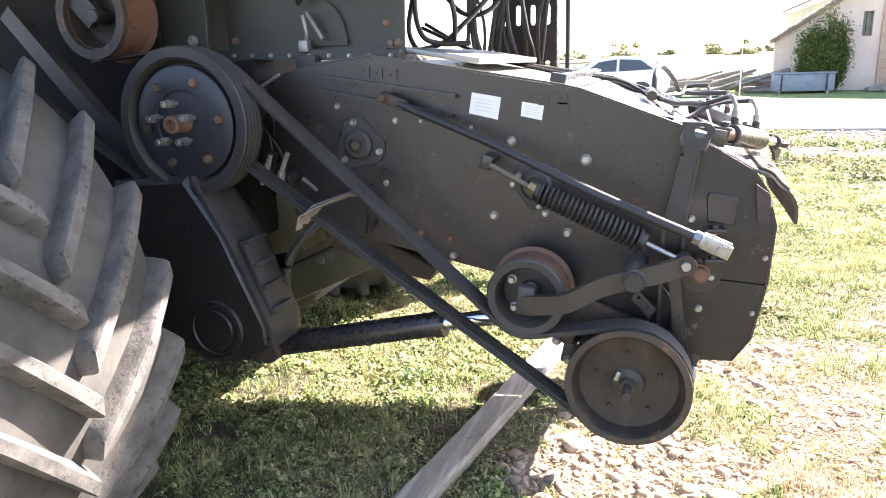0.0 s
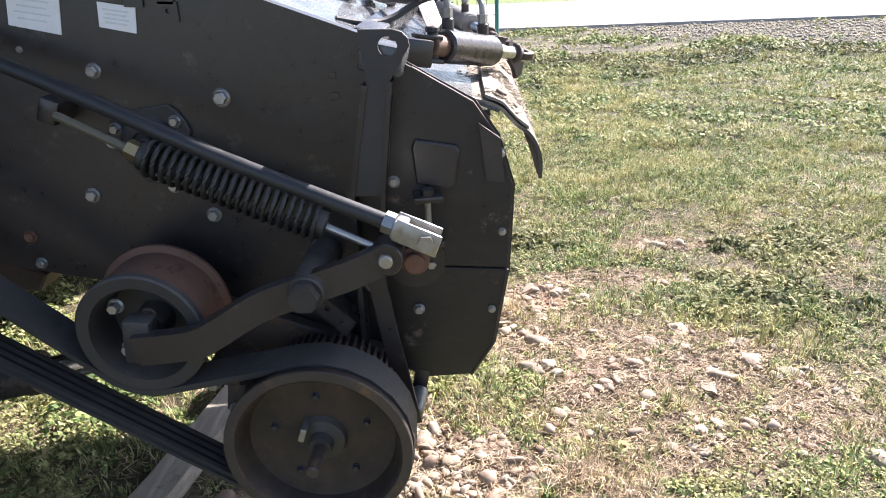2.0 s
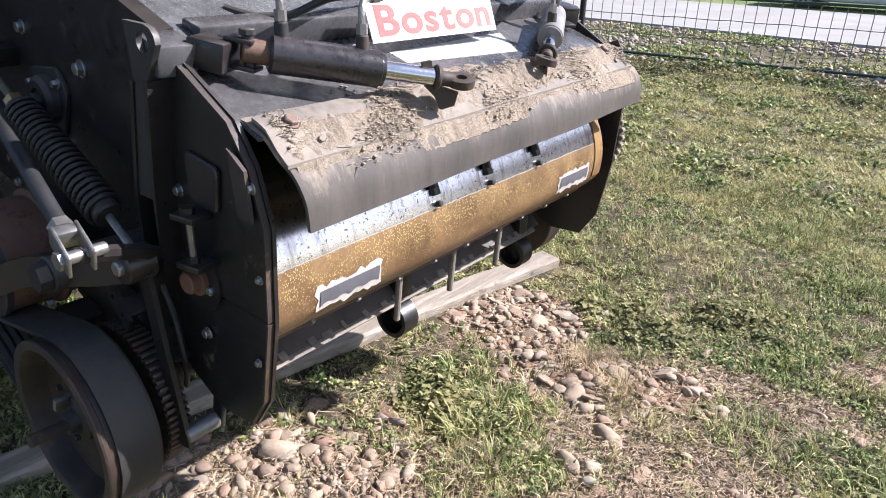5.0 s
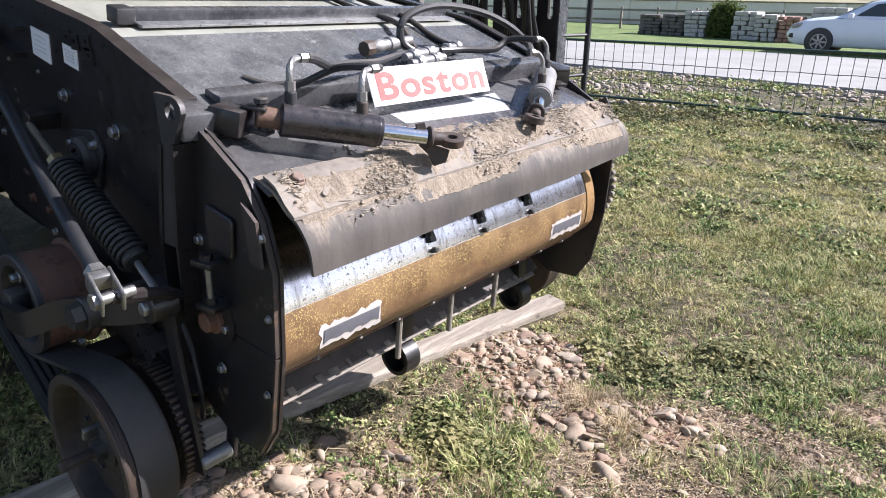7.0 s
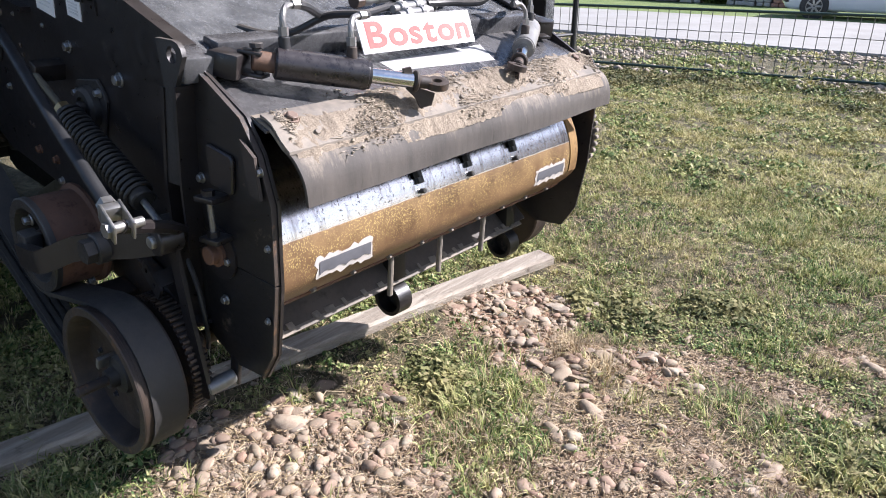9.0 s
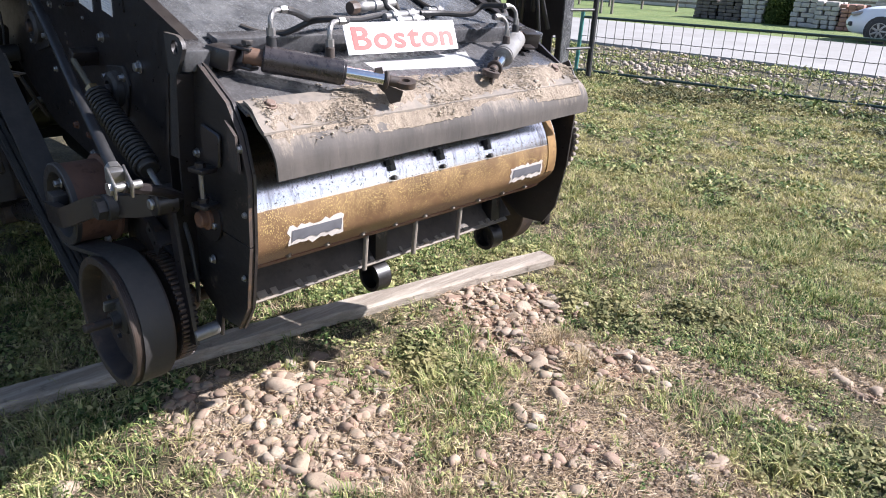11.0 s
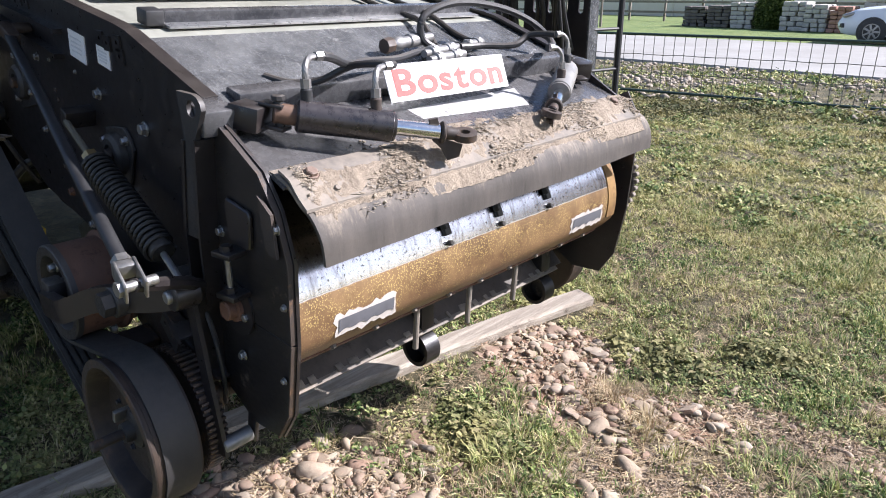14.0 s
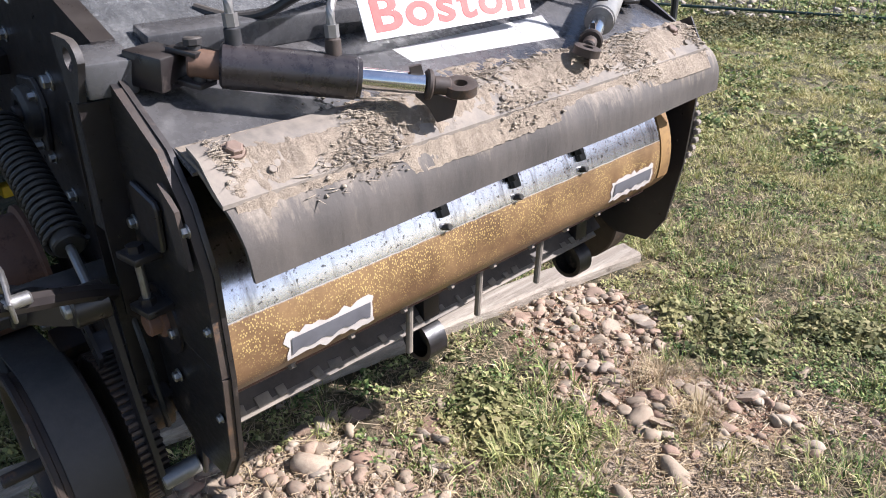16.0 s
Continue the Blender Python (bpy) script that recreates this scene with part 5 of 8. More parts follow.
    # stiffening bars under the hood edge
    for p0, p1 in (((-1.045, 1.502), (-0.572, 1.428)), ((-1.05, 1.459), (-0.583, 1.366))):
        bm = bmesh.new()
        ribbon(bm, [(p0[0], 2.117, p0[1]), (p1[0], 2.117, p1[1])], 0.026, 0.012)
        part("stiffener", bm, black_paint, t)
    for x, z in ((-0.885, 1.513), (-0.84, 1.505), (-0.79, 1.497), (-0.335, 1.422), (-0.30, 1.412), (-0.245, 1.415), (-0.24, 1.385)):
        bm = bmesh.new()
        plate_holes(bm, [(x - 0.017, z - 0.017), (x + 0.017, z - 0.019), (x + 0.017, z + 0.015), (x - 0.017, z + 0.017)], [ring_xz(x, z, 0.005, 8)], YN - 0.005, YN - 0.0005)
        part("tab", bm, black_paint, t)
    for x, z in ((-0.695, 1.27), (-0.69, 1.245), (0.04, 1.262), (0.042, 1.225), (-0.745, 1.05), (-0.725, 1.047)):
        bm = bmesh.new()
        box(bm, (x, YN - 0.001, z), (0.014, 0.004, 0.012), bev=0.001)
        part("stamped_mark", bm, rusty_dark, t)
    # pale stickers
    for poly in ([(-0.525, 1.437), (-0.432, 1.420), (-0.444, 1.352), (-0.536, 1.373)], [(-0.366, 1.406), (-0.299, 1.394), (-0.306, 1.349), (-0.371, 1.363)]):
        bm = bmesh.new()
        prism(bm, poly, YN - 0.0025, YN - 0.0003)
        s = part("sticker", bm, sticker_white, t, "pale worn sticker")
        (x0, z0), (x1, z1) = poly[0], poly[1]
        for k in range(4):
            f = 0.25 + 0.17 * k
            bm = bmesh.new()
            xa, za = poly[0][0] * (1 - f) + poly[3][0] * f, poly[0][1] * (1 - f) + poly[3][1] * f
            box(bm, (xa + (x1 - x0) * 0.47, YN - 0.003, za + (z1 - z0) * 0.47), ((x1 - x0) * (0.7 - 0.12 * (k % 2)), 0.001, 0.0035), (0, math.degrees(math.atan2(z0 - z1, x1 - x0)), 0), 0)
            part("print_line", bm, sticker_grey, s)
    # pad, screw jack and its two brackets on the cheek
    bm = bmesh.new()
    prism(bm, [(0.178, 1.128), (0.186, 1.142), (0.262, 1.128), (0.268, 1.118), (0.258, 1.052), (0.248, 1.045), (0.184, 1.056)], 2.108, 2.118, 0.003)
    part("pad", bm, black_paint, t)
    bm = bmesh.new()
    rod(bm, (0.205, 2.088, 1.035), (0.205, 2.088, 0.945), 0.0065, 10)
    part("screw", bm, zinc, t)
    for z in (1.035, 0.945):
        bm = bmesh.new()
        box(bm, (0.205, 2.095, z), (0.055, 0.05, 0.012), (0, 0, 8), 0.002)
        lathe(bm, [(0, 0), (0, 0.013), (0.012, 0.013), (0.012, 0)], (0.205, 2.088, z + 0.006), (0.205, 2.088, z + 1), 6)
        part("screw_bracket", bm, black_paint, t)
    # lower pin between two ears
    bm = bmesh.new()
    ribbon(bm, [(0.095, 2.052, 0.93), (0.12, 2.052, 0.75), (0.155, 2.052, 0.548)], 0.010, 0.034)
    part("ear", bm, black_paint, t)
    bm = bmesh.new()
    box(bm, (0.165, 2.125, 0.595), (0.032, 0.010, 0.075), (0, 12, 0), 0.003)
    part("ear", bm, black_paint, t)
    bm = bmesh.new()
    rod(bm, (0.157, 2.050, 0.574), (0.165, 2.118, 0.582), 0.018, 18)
    part("pin", bm, white_steel, t, "bright worn steel pin")
    # drilled bracket and bent hose bracket below the arm
    bm = bmesh.new()
    plate_holes(bm, [(0.0, 0.86), (0.055, 0.80), (0.035, 0.77), (-0.02, 0.83)], [ring_xz(0.003, 0.835, 0.006, 8), ring_xz(0.028, 0.805, 0.006, 8)], 2.03, 2.037)
    box(bm, (0.018, 2.08, 0.81), (0.04, 0.09, 0.008), (0, 45, 0), 0.001)
    part("drilled_bracket", bm, black_paint, t)
    bm = bmesh.new()
    tube(bm, [(0.06, 2.10, 0.86), (0.10, 2.095, 0.80), (0.115, 2.095, 0.70), (0.10, 2.10, 0.64)], 0.006, 7)
    part("lubricating_pipe", bm, hose_rubber, t)
    bm = bmesh.new()
    prism(bm, [(0.10, 0.70), (-0.36, 0.88), (-0.33, 0.74), (-0.10, 0.60)], 2.09, 2.125, 0.004)
    box(bm, (-0.215, 2.05, 0.70), (0.07, 0.08, 0.05), (0, 20, 0), 0.008)
    box(bm, (-0.20, 2.04, 0.645), (0.04, 0.06, 0.07), (0, 10, 0), 0.008)
    part("gearbox_bracket", bm, rusty_dark, t)
    for p in ((-0.235, 2.005, 0.685), (-0.20, 2.005, 0.625), (-0.26, 2.02, 0.735)):
        hexbolt("bolt", 0.011, 0.014, zinc, t, p, (0, -1, 0))
    # far end of the cross shaft; an unseen wheel is added to shade the plank
    bm = bmesh.new()
    lathe(bm, [(0, 0.0), (0, 0.155), (0.004, 0.16), (0.08, 0.16), (0.084, 0.155), (0.084, 0.0)], (-0.014, YF + 0.05, 0.6), (-0.014, 9, 0.6), 40)
    part("unseen_wheel", bm, pulley_dusty, t, "unseen wheel added at the far shaft end to shade the plank")
    bm = bmesh.new()
    rod(bm, (-0.014, 2.13, 0.6), (-0.014, YF + 0.14, 0.6), 0.02, 14)
    part("cross_shaft", bm, rusty_dark, t)
    # far side chain wheel
    bm = bmesh.new()
    rod(bm, (0.213, YF + 0.03, 0.94), (0.213, YF + 0.05, 0.94), 0.144, 32)
    wheel = part("chain_wheel", bm, rusty_dark, t)
    for i in range(40):
        a = 2 * math.pi * i / 40
        bm = bmesh.new()
        rod(bm, (0.213 + 0.150 * math.cos(a), YF + 0.032, 0.94 + 0.150 * math.sin(a)), (0.213 + 0.150 * math.cos(a), YF + 0.05, 0.94 + 0.150 * math.sin(a)), 0.008, 8)
        part("chain_roller", bm, clamp_mat, wheel)
    return t


build_feeder()


def build_apron():
    """Rubber apron bolted along the nose and hanging over the drum."""
    t = thing("rubber_apron", (0.36, 2.76, 1.18), "dusty grey rubber apron hanging over the drum", "rubber flap")
    prof = smooth_path([(0.285, 0, 1.2095), (0.318, 0, 1.2035), (0.350, 0, 1.1885), (0.378, 0, 1.1585), (0.401, 0, 1.1405), (0.418, 0, 1.115), (0.427, 0, 1.085), (0.427, 0, 1.043)], 4)
    n = 70
    verts, faces = [], []
    m = len(prof)
    for side in (0, 1):
        for i in range(n + 1):
            for k, p in enumerate(prof):
                u = k / (m - 1)
                start = 2.141 + 0.021 * u
                y = start + (3.405 - start) * i / n
                wav = 0.010 * u * u * noise.noise((y * 3.3, u, 2)) + 0.006 * u * math.sin(y * 9)
                rise = (0.010 * min(1, 5 * u) + 0.014 * u) * (y - 2.122) / 1.28
                d = Vector((prof[min(k + 1, m - 1)].x - prof[max(k - 1, 0)].x, 0, prof[min(k + 1, m - 1)].z - prof[max(k - 1, 0)].z)).normalized()
                nrm = Vector((-d.z, 0, d.x))
                o = -0.007 * side
                verts.append((p.x + wav + nrm.x * o, y + 0.02 * u * (1 if i == n else 0), p.z + rise + nrm.z * o))
    s = (n + 1) * m
    for i in range(n):
        for k in range(m - 1):
            a = i * m + k
            faces.append((a, a + 1, a + m + 1, a + m))
            faces.append((s + a, s + a + m, s + a + m + 1, s + a + 1))
    for i in range(n):
        for k in (0, m - 1):
            a, b = i * m + k, (i + 1) * m + k
            faces.append((a, b, s + b, s + a))
    for k in range(m - 1):
        for i in (0, n):
            a, b = i * m + k, i * m + k + 1
            faces.append((a, b, s + b, s + a))
    part("apron_sheet", (verts, faces), apron_mat, t, sharp=70)
    bm = bmesh.new()
    line = [(0.318, 1.2075, 0.010), (0.336, 1.2015, 0.011), (0.352, 1.1935, 0.013), (0.378, 1.1645, 0.017), (0.401, 1.1455, 0.020)]
    rows = [[bm.verts.new((px + 0.003 * noise.noise((yy * 4, k, 6)), yy, pz + dz * (yy - 2.122) / 1.28 + lift)) for k, (px, pz, dz) in enumerate(line)] for lift in (0.0, 0.006) for yy in np.linspace(2.148, 3.384, 26)]
    for g_ in range(25):
        for k in range(4):
            for o_, flip in ((0, -1), (26, 1)):
                quad = (rows[o_ + g_][k], rows[o_ + g_][k + 1], rows[o_ + g_ + 1][k + 1], rows[o_ + g_ + 1][k])
                bm.faces.new(quad[::flip])
        for k in (0, 4):
            bm.faces.new((rows[g_][k], rows[g_ + 1][k], rows[26 + g_ + 1][k], rows[26 + g_][k]))
    for g_ in (0, 25):
        for k in range(4):
            bm.faces.new((rows[g_][k], rows[g_][k + 1], rows[26 + g_][k + 1], rows[26 + g_][k]))
    part("clamp_strip", bm, clamp_mat, t, "bent steel clamp strip")
    for i in range(8):
        y = 2.236 + 0.155 * i
        hexbolt("bolt", 0.0062, 0.006, bolt_dusty, t, (0.378, y, 1.1700 + 0.0133 * (y - 2.122)), (0.72, 0, 0.69))
    for y in (2.200, 3.306):
        hexbolt("rusty_bolt", 0.0125, 0.011, rust_pale, t, (0.348, y, 1.2005 + 0.0102 * (y - 2.122)), (0.5, 0, 0.87), "rusty round bolt")
    bm = bmesh.new()
    prism(bm, [(0.30, 1.215), (0.345, 1.235), (0.385, 1.165)], 3.395, 3.40)
    part("end_tab", bm, black_paint, t)
    bm = bmesh.new()
    prism(bm, [(0.318, 1.06), (0.352, 1.055), (0.345, 1.14), (0.305, 1.17)], 2.106, 2.113)
    part("end_tab", bm, rusty_dark, t)


build_apron()


NOSE = [(0.12, 1.2775, 0.0), (0.30, 1.2075, 0.0), (0.3155, 1.2020, 0.004), (0.3185, 1.2140, 0.010), (0.336, 1.2080, 0.011), (0.352, 1.2000, 0.013), (0.378, 1.1710, 0.017), (0.401, 1.1520, 0.020), (0.404, 1.1420, 0.020), (0.418, 1.1180, 0.022), (0.430, 1.085, 0.024)]


def nose_z(x, y):
    """Height of the nose sheet, its clamp strip and the top of the apron."""
    for (xa, za, ra), (xb, zb, rb) in zip(NOSE, NOSE[1:]):
        if x <= xb:
            f = (x - xa) / (xb - xa)
            return za + f * (zb - za) + (ra + f * (rb - ra)) * (y - 2.122) / 1.28
    return NOSE[-1][1]


def build_dirt():
    """Caked dry dirt lying on the nose and the upper apron."""
    ny, nx = 300, 46
    verts, faces = [], []
    for j in range(ny + 1):
        y = 2.165 + 1.215 * j / ny
        for i in range(nx + 1):
            x = 0.215 + 0.205 * i / nx
            z = nose_z(x, y)
            bare_metal = max(0.0, 1 - ((y - 2.33) / 0.15) ** 2 - ((x - 0.338) / 0.022) ** 2)
            edge = 1.05 - abs(x - 0.365) / (0.060 if x > 0.365 else 0.105) - 1.3 * bare_metal - 1.6 * max(0.0, 0.30 - x) / 0.1 * max(0.0, 2.6 - y) / 0.4
            f = 0.55 * noise.noise((x * 14, y * 5, 0)) + 0.42 * noise.noise((x * 45, y * 40, 4)) + 0.30 * noise.noise((x * 130, y * 130, 8))
            if 2.58 < y < 3.09 and x < 0.262:
                edge -= 3.0
            gap = 0.25 * math.sin(y * 2.6 + 0.7)
            h = 0.010 * (1.25 * f + 0.80 * edge + gap - 0.72)
            verts.append((x, y, z + max(-0.006, min(0.008, h))))
    m = nx + 1
    for j in range(ny):
        for i in range(nx):
            a = j * m + i
            faces.append((a, a + 1, a + m + 1, a + m))
    return tagged(part("caked_dirt", (verts, faces), crumb_dirt, sharp=180), "dry crumbled dirt and chaff caked on the nose", "dirt", kind="stuff")


build_dirt()


def build_crumbs():
    """Loose clods and crumbs lying on the caked dirt."""
    g = np.random.default_rng(51)
    verts, faces = [], []
    shape = np.array([(1, 0, 0), (-1, 0, 0), (0, 1, 0), (0, -1, 0), (0, 0, 0.7), (0, 0, -0.7)])
    tri = [(0, 2, 4), (2, 1, 4), (1, 3, 4), (3, 0, 4), (2, 0, 5), (1, 2, 5), (3, 1, 5), (0, 3, 5)]
    n = 0
    while n < 5200:
        y = g.uniform(2.17, 3.38)
        x = g.normal(0.362, 0.030)
        if not 0.23 < x < 0.418 or noise.noise((x * 9, y * 5, 3)) + 0.12 < g.uniform(0, 0.45):
            continue
        z = nose_z(x, y) - 0.002
        r = min(0.0055, 0.0010 + g.exponential(0.0013))
        P = shape * r * g.uniform(0.6, 1.3, (6, 1)) * (np.array((0.35, g.uniform(2.0, 6.0), 0.35)) if n % 3 else np.array((1, g.uniform(0.7, 1.6), 1)))
        a = g.uniform(0, 6.28)
        c, s = math.cos(a), math.sin(a)
        o = len(verts)
        verts += [(x + p[0] * c - p[1] * s, y + p[0] * s + p[1] * c, z + 0.0045 + p[2]) for p in P]
        faces += [tuple(o + k for k in f) for f in tri]
        n += 1
    return tagged(part("dirt_crumbs", (verts, faces), crumb_light, sharp=180), "loose dry crumbs of soil and chaff on the nose", "dirt", kind="stuff")


build_crumbs()


def build_sign():
    """White plate with a red word, and a decal below it."""
    t = thing("name_plate", (0.19, 2.75, 1.28), "white plate with the word Boston in faded red", "sign")
    m = Matrix.Translation((0.203, 2.548, 1.279)) @ Euler((0, radians(-20), radians(-1.5))).to_matrix().to_4x4()
    def put(bm):
        bmesh.ops.transform(bm, matrix=m, verts=bm.verts)
        return bm
    bm = bmesh.new()
    box(bm, (0, 0.21, 0.044), (0.003, 0.425, 0.088), bev=0.0005)
    part("plate", put(bm), sticker_white, t)
    x = 0.0021
    def letter(ch):
        """One bold letter as a mesh; its foot at the origin."""
        cu = bpy.data.curves.new("letter", "FONT")
        cu.body, cu.size, cu.extrude, cu.offset, cu.resolution_u = ch, 0.088, 0.0003, 0.0022, 6
        ob = bpy.data.objects.new("letter", cu)
        bm_ = bmesh.new()
        me = bpy.data.meshes.new_from_object(ob)
        bm_.from_mesh(me)
        bpy.data.meshes.remove(me)
        bpy.data.objects.remove(ob)
        return bm_
    shapes = [letter(ch) for ch in "Boston"]
    spans = [(min(v.co.x for v in b_.verts), max(v.co.x for v in b_.verts)) for b_ in shapes]
    gap = 0.008
    wide = (0.385 - gap * 5) / sum(b_ - a_ for a_, b_ in spans)
    y = 0.020
    for b_, (lo, hi) in zip(shapes, spans):
        for v in b_.verts:
            v.co = Vector((x + v.co.z, y + (v.co.x - lo) * wide, 0.014 + v.co.y))
        part("letter", put(b_), sticker_red, t, "faded red letter")
        y += (hi - lo) * wide + gap
    t = thing("white_decal", (0.21, 2.83, 1.23), "scuffed white decal with pale unreadable print on the nose", "decal")
    zf = lambda px: 1.275 - 0.4 * (px - 0.12) + 0.0045
    quad = [(0.183, 2.615), (0.166, 3.06), (0.251, 3.02), (0.229, 2.624)]
    bm = bmesh.new()
    bm.faces.new([bm.verts.new((a, b, zf(a))) for a, b in quad])
    bmesh.ops.solidify(bm, geom=bm.faces[:], thickness=0.001)
    part("film", bm, sticker_white, t)
    for k in range(7):
        f = 0.16 + k * 0.11
        a = quad[0][0] * (1 - f) + quad[1][0] * f + 0.035
        b = quad[0][1] * (1 - f) + quad[1][1] * f
        bm = bmesh.new()
        rings = [[bm.verts.new((a + r_ * math.cos(g_ * 0.524), b + 0.9 * r_ * math.sin(g_ * 0.524), zf(a + r_ * math.cos(g_ * 0.524)) + 0.0012)) for g_ in range(12)] for r_ in (0.012, 0.016 + 0.003 * (k % 2))]
        for g_ in range(12 if k % 3 else 8):
            h_ = (g_ + 1) % 12
            bm.faces.new((rings[0][g_], rings[0][h_], rings[1][h_], rings[1][g_]))
        part("print_block", bm, sticker_grey, t)


build_sign()


def build_cylinder(p0, p1, side):
    """Short hydraulic cylinder with clevis, chromed rod, rusty eye and two elbow fittings."""
    p0, p1 = Vector(p0), Vector(p1)
    d = (p1 - p0).normalized()
    L = (p1 - p0).length
    t = thing("hydraulic_cylinder", tuple((p0 + p1) / 2), "small black hydraulic cylinder with a chromed rod and rusty eye", "hydraulic cylinder", "lock cylinders on the nose")
    at = lambda f: p0 + d * (L * f)
    bm = bmesh.new()
    lathe(bm, [(0, 0), (0, 0.028), (0.004, 0.033), (L * 0.48, 0.033), (L * 0.485, 0.030), (L * 0.50, 0.030), (L * 0.505, 0.016)], at(0.11), p1, 28)
    part("barrel", bm, ram_paint if side > 0 else pale_barrel, t, "black scratched barrel" if side > 0 else "dusty grey barrel")
    bm = bmesh.new()
    rod(bm, at(0.58), at(0.86), 0.0165, 20)
    part("piston_rod", bm, chrome, t)
    bm = bmesh.new()
    rod(bm, at(0.86), at(0.885), 0.024, 16)
    rod(bm, at(0.885), at(0.96), 0.014, 12)
    part("lock_nut", bm, rusty_dark, t)
    bm = bmesh.new()
    lathe(bm, [(-0.008, 0.011), (-0.0095, 0.018), (-0.0075, 0.027), (0.0075, 0.027), (0.0095, 0.018), (0.008, 0.011)], p1, p1 + Vector((0.22, -0.12 * side, 1)), 26, True)
    part("rod_eye", bm, rusty_dark, t, "rusty rod eye")
    bm = bmesh.new()
    rod(bm, at(0.0), at(0.12), 0.021, 14)
    part("base_eye", bm, rust_brown, t, "rusty base eye")
    bm = bmesh.new()
    rod(bm, at(0.03) + Vector((0, 0, -0.032)), at(0.03) + Vector((0, 0, 0.026)), 0.010, 12)
    part("clevis_pin", bm, cast_iron, t)
    bm = bmesh.new()
    lathe(bm, [(0, 0), (0, 0.014), (0.008, 0.014), (0.010, 0.012), (0.010, 0)], at(0.03) + Vector((0, 0, 0.026)), at(0.03) + Vector((0, 0, 1)), 8)
    part("pin_head", bm, cast_iron, t)
    bm = bmesh.new()
    e_ = d.cross(Vector((0, 0, 1))).normalized()
    plate = [(0.80, 0.024), (0.845, 0.030), (0.87, -0.012), (0.985, -0.020), (0.965, -0.048), (0.90, -0.058), (0.87, -0.036), (0.82, -0.020)]
    near_, back_ = ([bm.verts.new(at(f) + Vector((0, 0, h)) + e_ * w) for f, h in plate] for w in (-0.005, 0.005))
    bm.faces.new(near_)
    bm.faces.new(back_[::-1])
    for k in range(len(plate)):
        q = (k + 1) % len(plate)
        bm.faces.new((near_[k], back_[k], back_[q], near_[q]))
    part("hook", bm, rusty_dark, t)
    ends = []
    for f in (0.17, 0.52):
        b = at(f) + Vector((0, 0, 0.026))
        bm = bmesh.new()
        rod(bm, b, b + Vector((0, 0, 0.030)), 0.012, 12)
        part("fitting_base", bm, black_plastic if f < 0.3 else rusty_dark, t)
        bm = bmesh.new()
        lathe(bm, [(0, 0), (0, 0.0108), (0.018, 0.0108), (0.018, 0)], b + Vector((0, 0, 0.030)), b + Vector((0, 0, 1)), 6)
        tube(bm, [b + Vector((0, 0, 0.045)), b + Vector((-0.002, 0.002 * side, 0.068)), b + Vector((-0.008, 0.016 * side, 0.085)), b + Vector((-0.010, 0.036 * side, 0.088))], 0.0066, 8)
        lathe(bm, [(0, 0), (0, 0.0098), (0.018, 0.0098), (0.018, 0)], b + Vector((-0.010, 0.034 * side, 0.088)), b + Vector((-0.010, 0.044 * side, 0.088)), 6)
        part("elbow", bm, white_steel, t, "pale steel elbow fitting")
        ends.append(b + Vector((-0.010, 0.052 * side, 0.088)))
    return t, ends


cyl_a, ends_a = build_cylinder((0.216, 2.216, 1.299), (0.419, 2.557, 1.232), 1)
cyl_b, ends_b = build_cylinder((0.18, 3.315, 1.303), (0.378, 2.942, 1.226), -1)


def build_hose(pts, r, label, mat_=None, name="hydraulic_hose"):
    bm = bmesh.new()
    tube(bm, pts, r, 9, 8)
    return tagged(part(name, bm, mat_ or hose_rubber), label, "hose", "hydraulic hoses")


e0, e1 = ends_a
build_hose([e0, e0 + Vector((-0.01, 0.03, -0.006)), (0.17, 2.45, 1.372), (0.12, 2.56, 1.368), (0.08, 2.68, 1.362), (0.04, 2.79, 1.368), (0.02, 2.90, 1.374)], 0.0095, "black rubber hydraulic hose curving over the nose")
build_hose([e1, e1 + Vector((-0.02, 0.02, 0.0)), (0.20, 2.44, 1.372), (0.13, 2.40, 1.338), (0.08, 2.36, 1.332), (0.02, 2.33, 1.345)], 0.008, "thin black hose bent back under the fitting")
e2, e3 = ends_b
build_hose([e2, (0.12, 3.19, 1.40), (0.10, 3.14, 1.372), (0.05, 3.06, 1.372), (0.03, 2.98, 1.372)], 0.0095, "black rubber hydraulic hose lying on the hood")
build_hose([(0.02, 2.90, 1.366), (0.0, 2.855, 1.40), (0.0, 2.86, 1.455), (0.01, 2.94, 1.487), (0.02, 3.05, 1.49), (0.04, 3.18, 1.468), (0.07, 3.28, 1.425), (0.11, 3.32, 1.37), e3], 0.0105, "black hydraulic hose in a high loop over the hood")
build_hose([(-0.02, 2.93, 1.375), (-0.12, 2.98, 1.43), (-0.22, 3.02, 1.45), (-0.40, 3.06, 1.475), (-0.75, 3.15, 1.56), (-1.1, 3.3, 1.70)], 0.009, "black hydraulic hose running back along the hood")
build_hose([(-0.02, 3.10, 1.375), (-0.10, 3.10, 1.40), (-0.24, 3.12, 1.455), (-0.45, 3.18, 1.49), (-0.8, 3.25, 1.57), (-1.1, 3.35, 1.72)], 0.009, "black hydraulic hose running back along the hood")


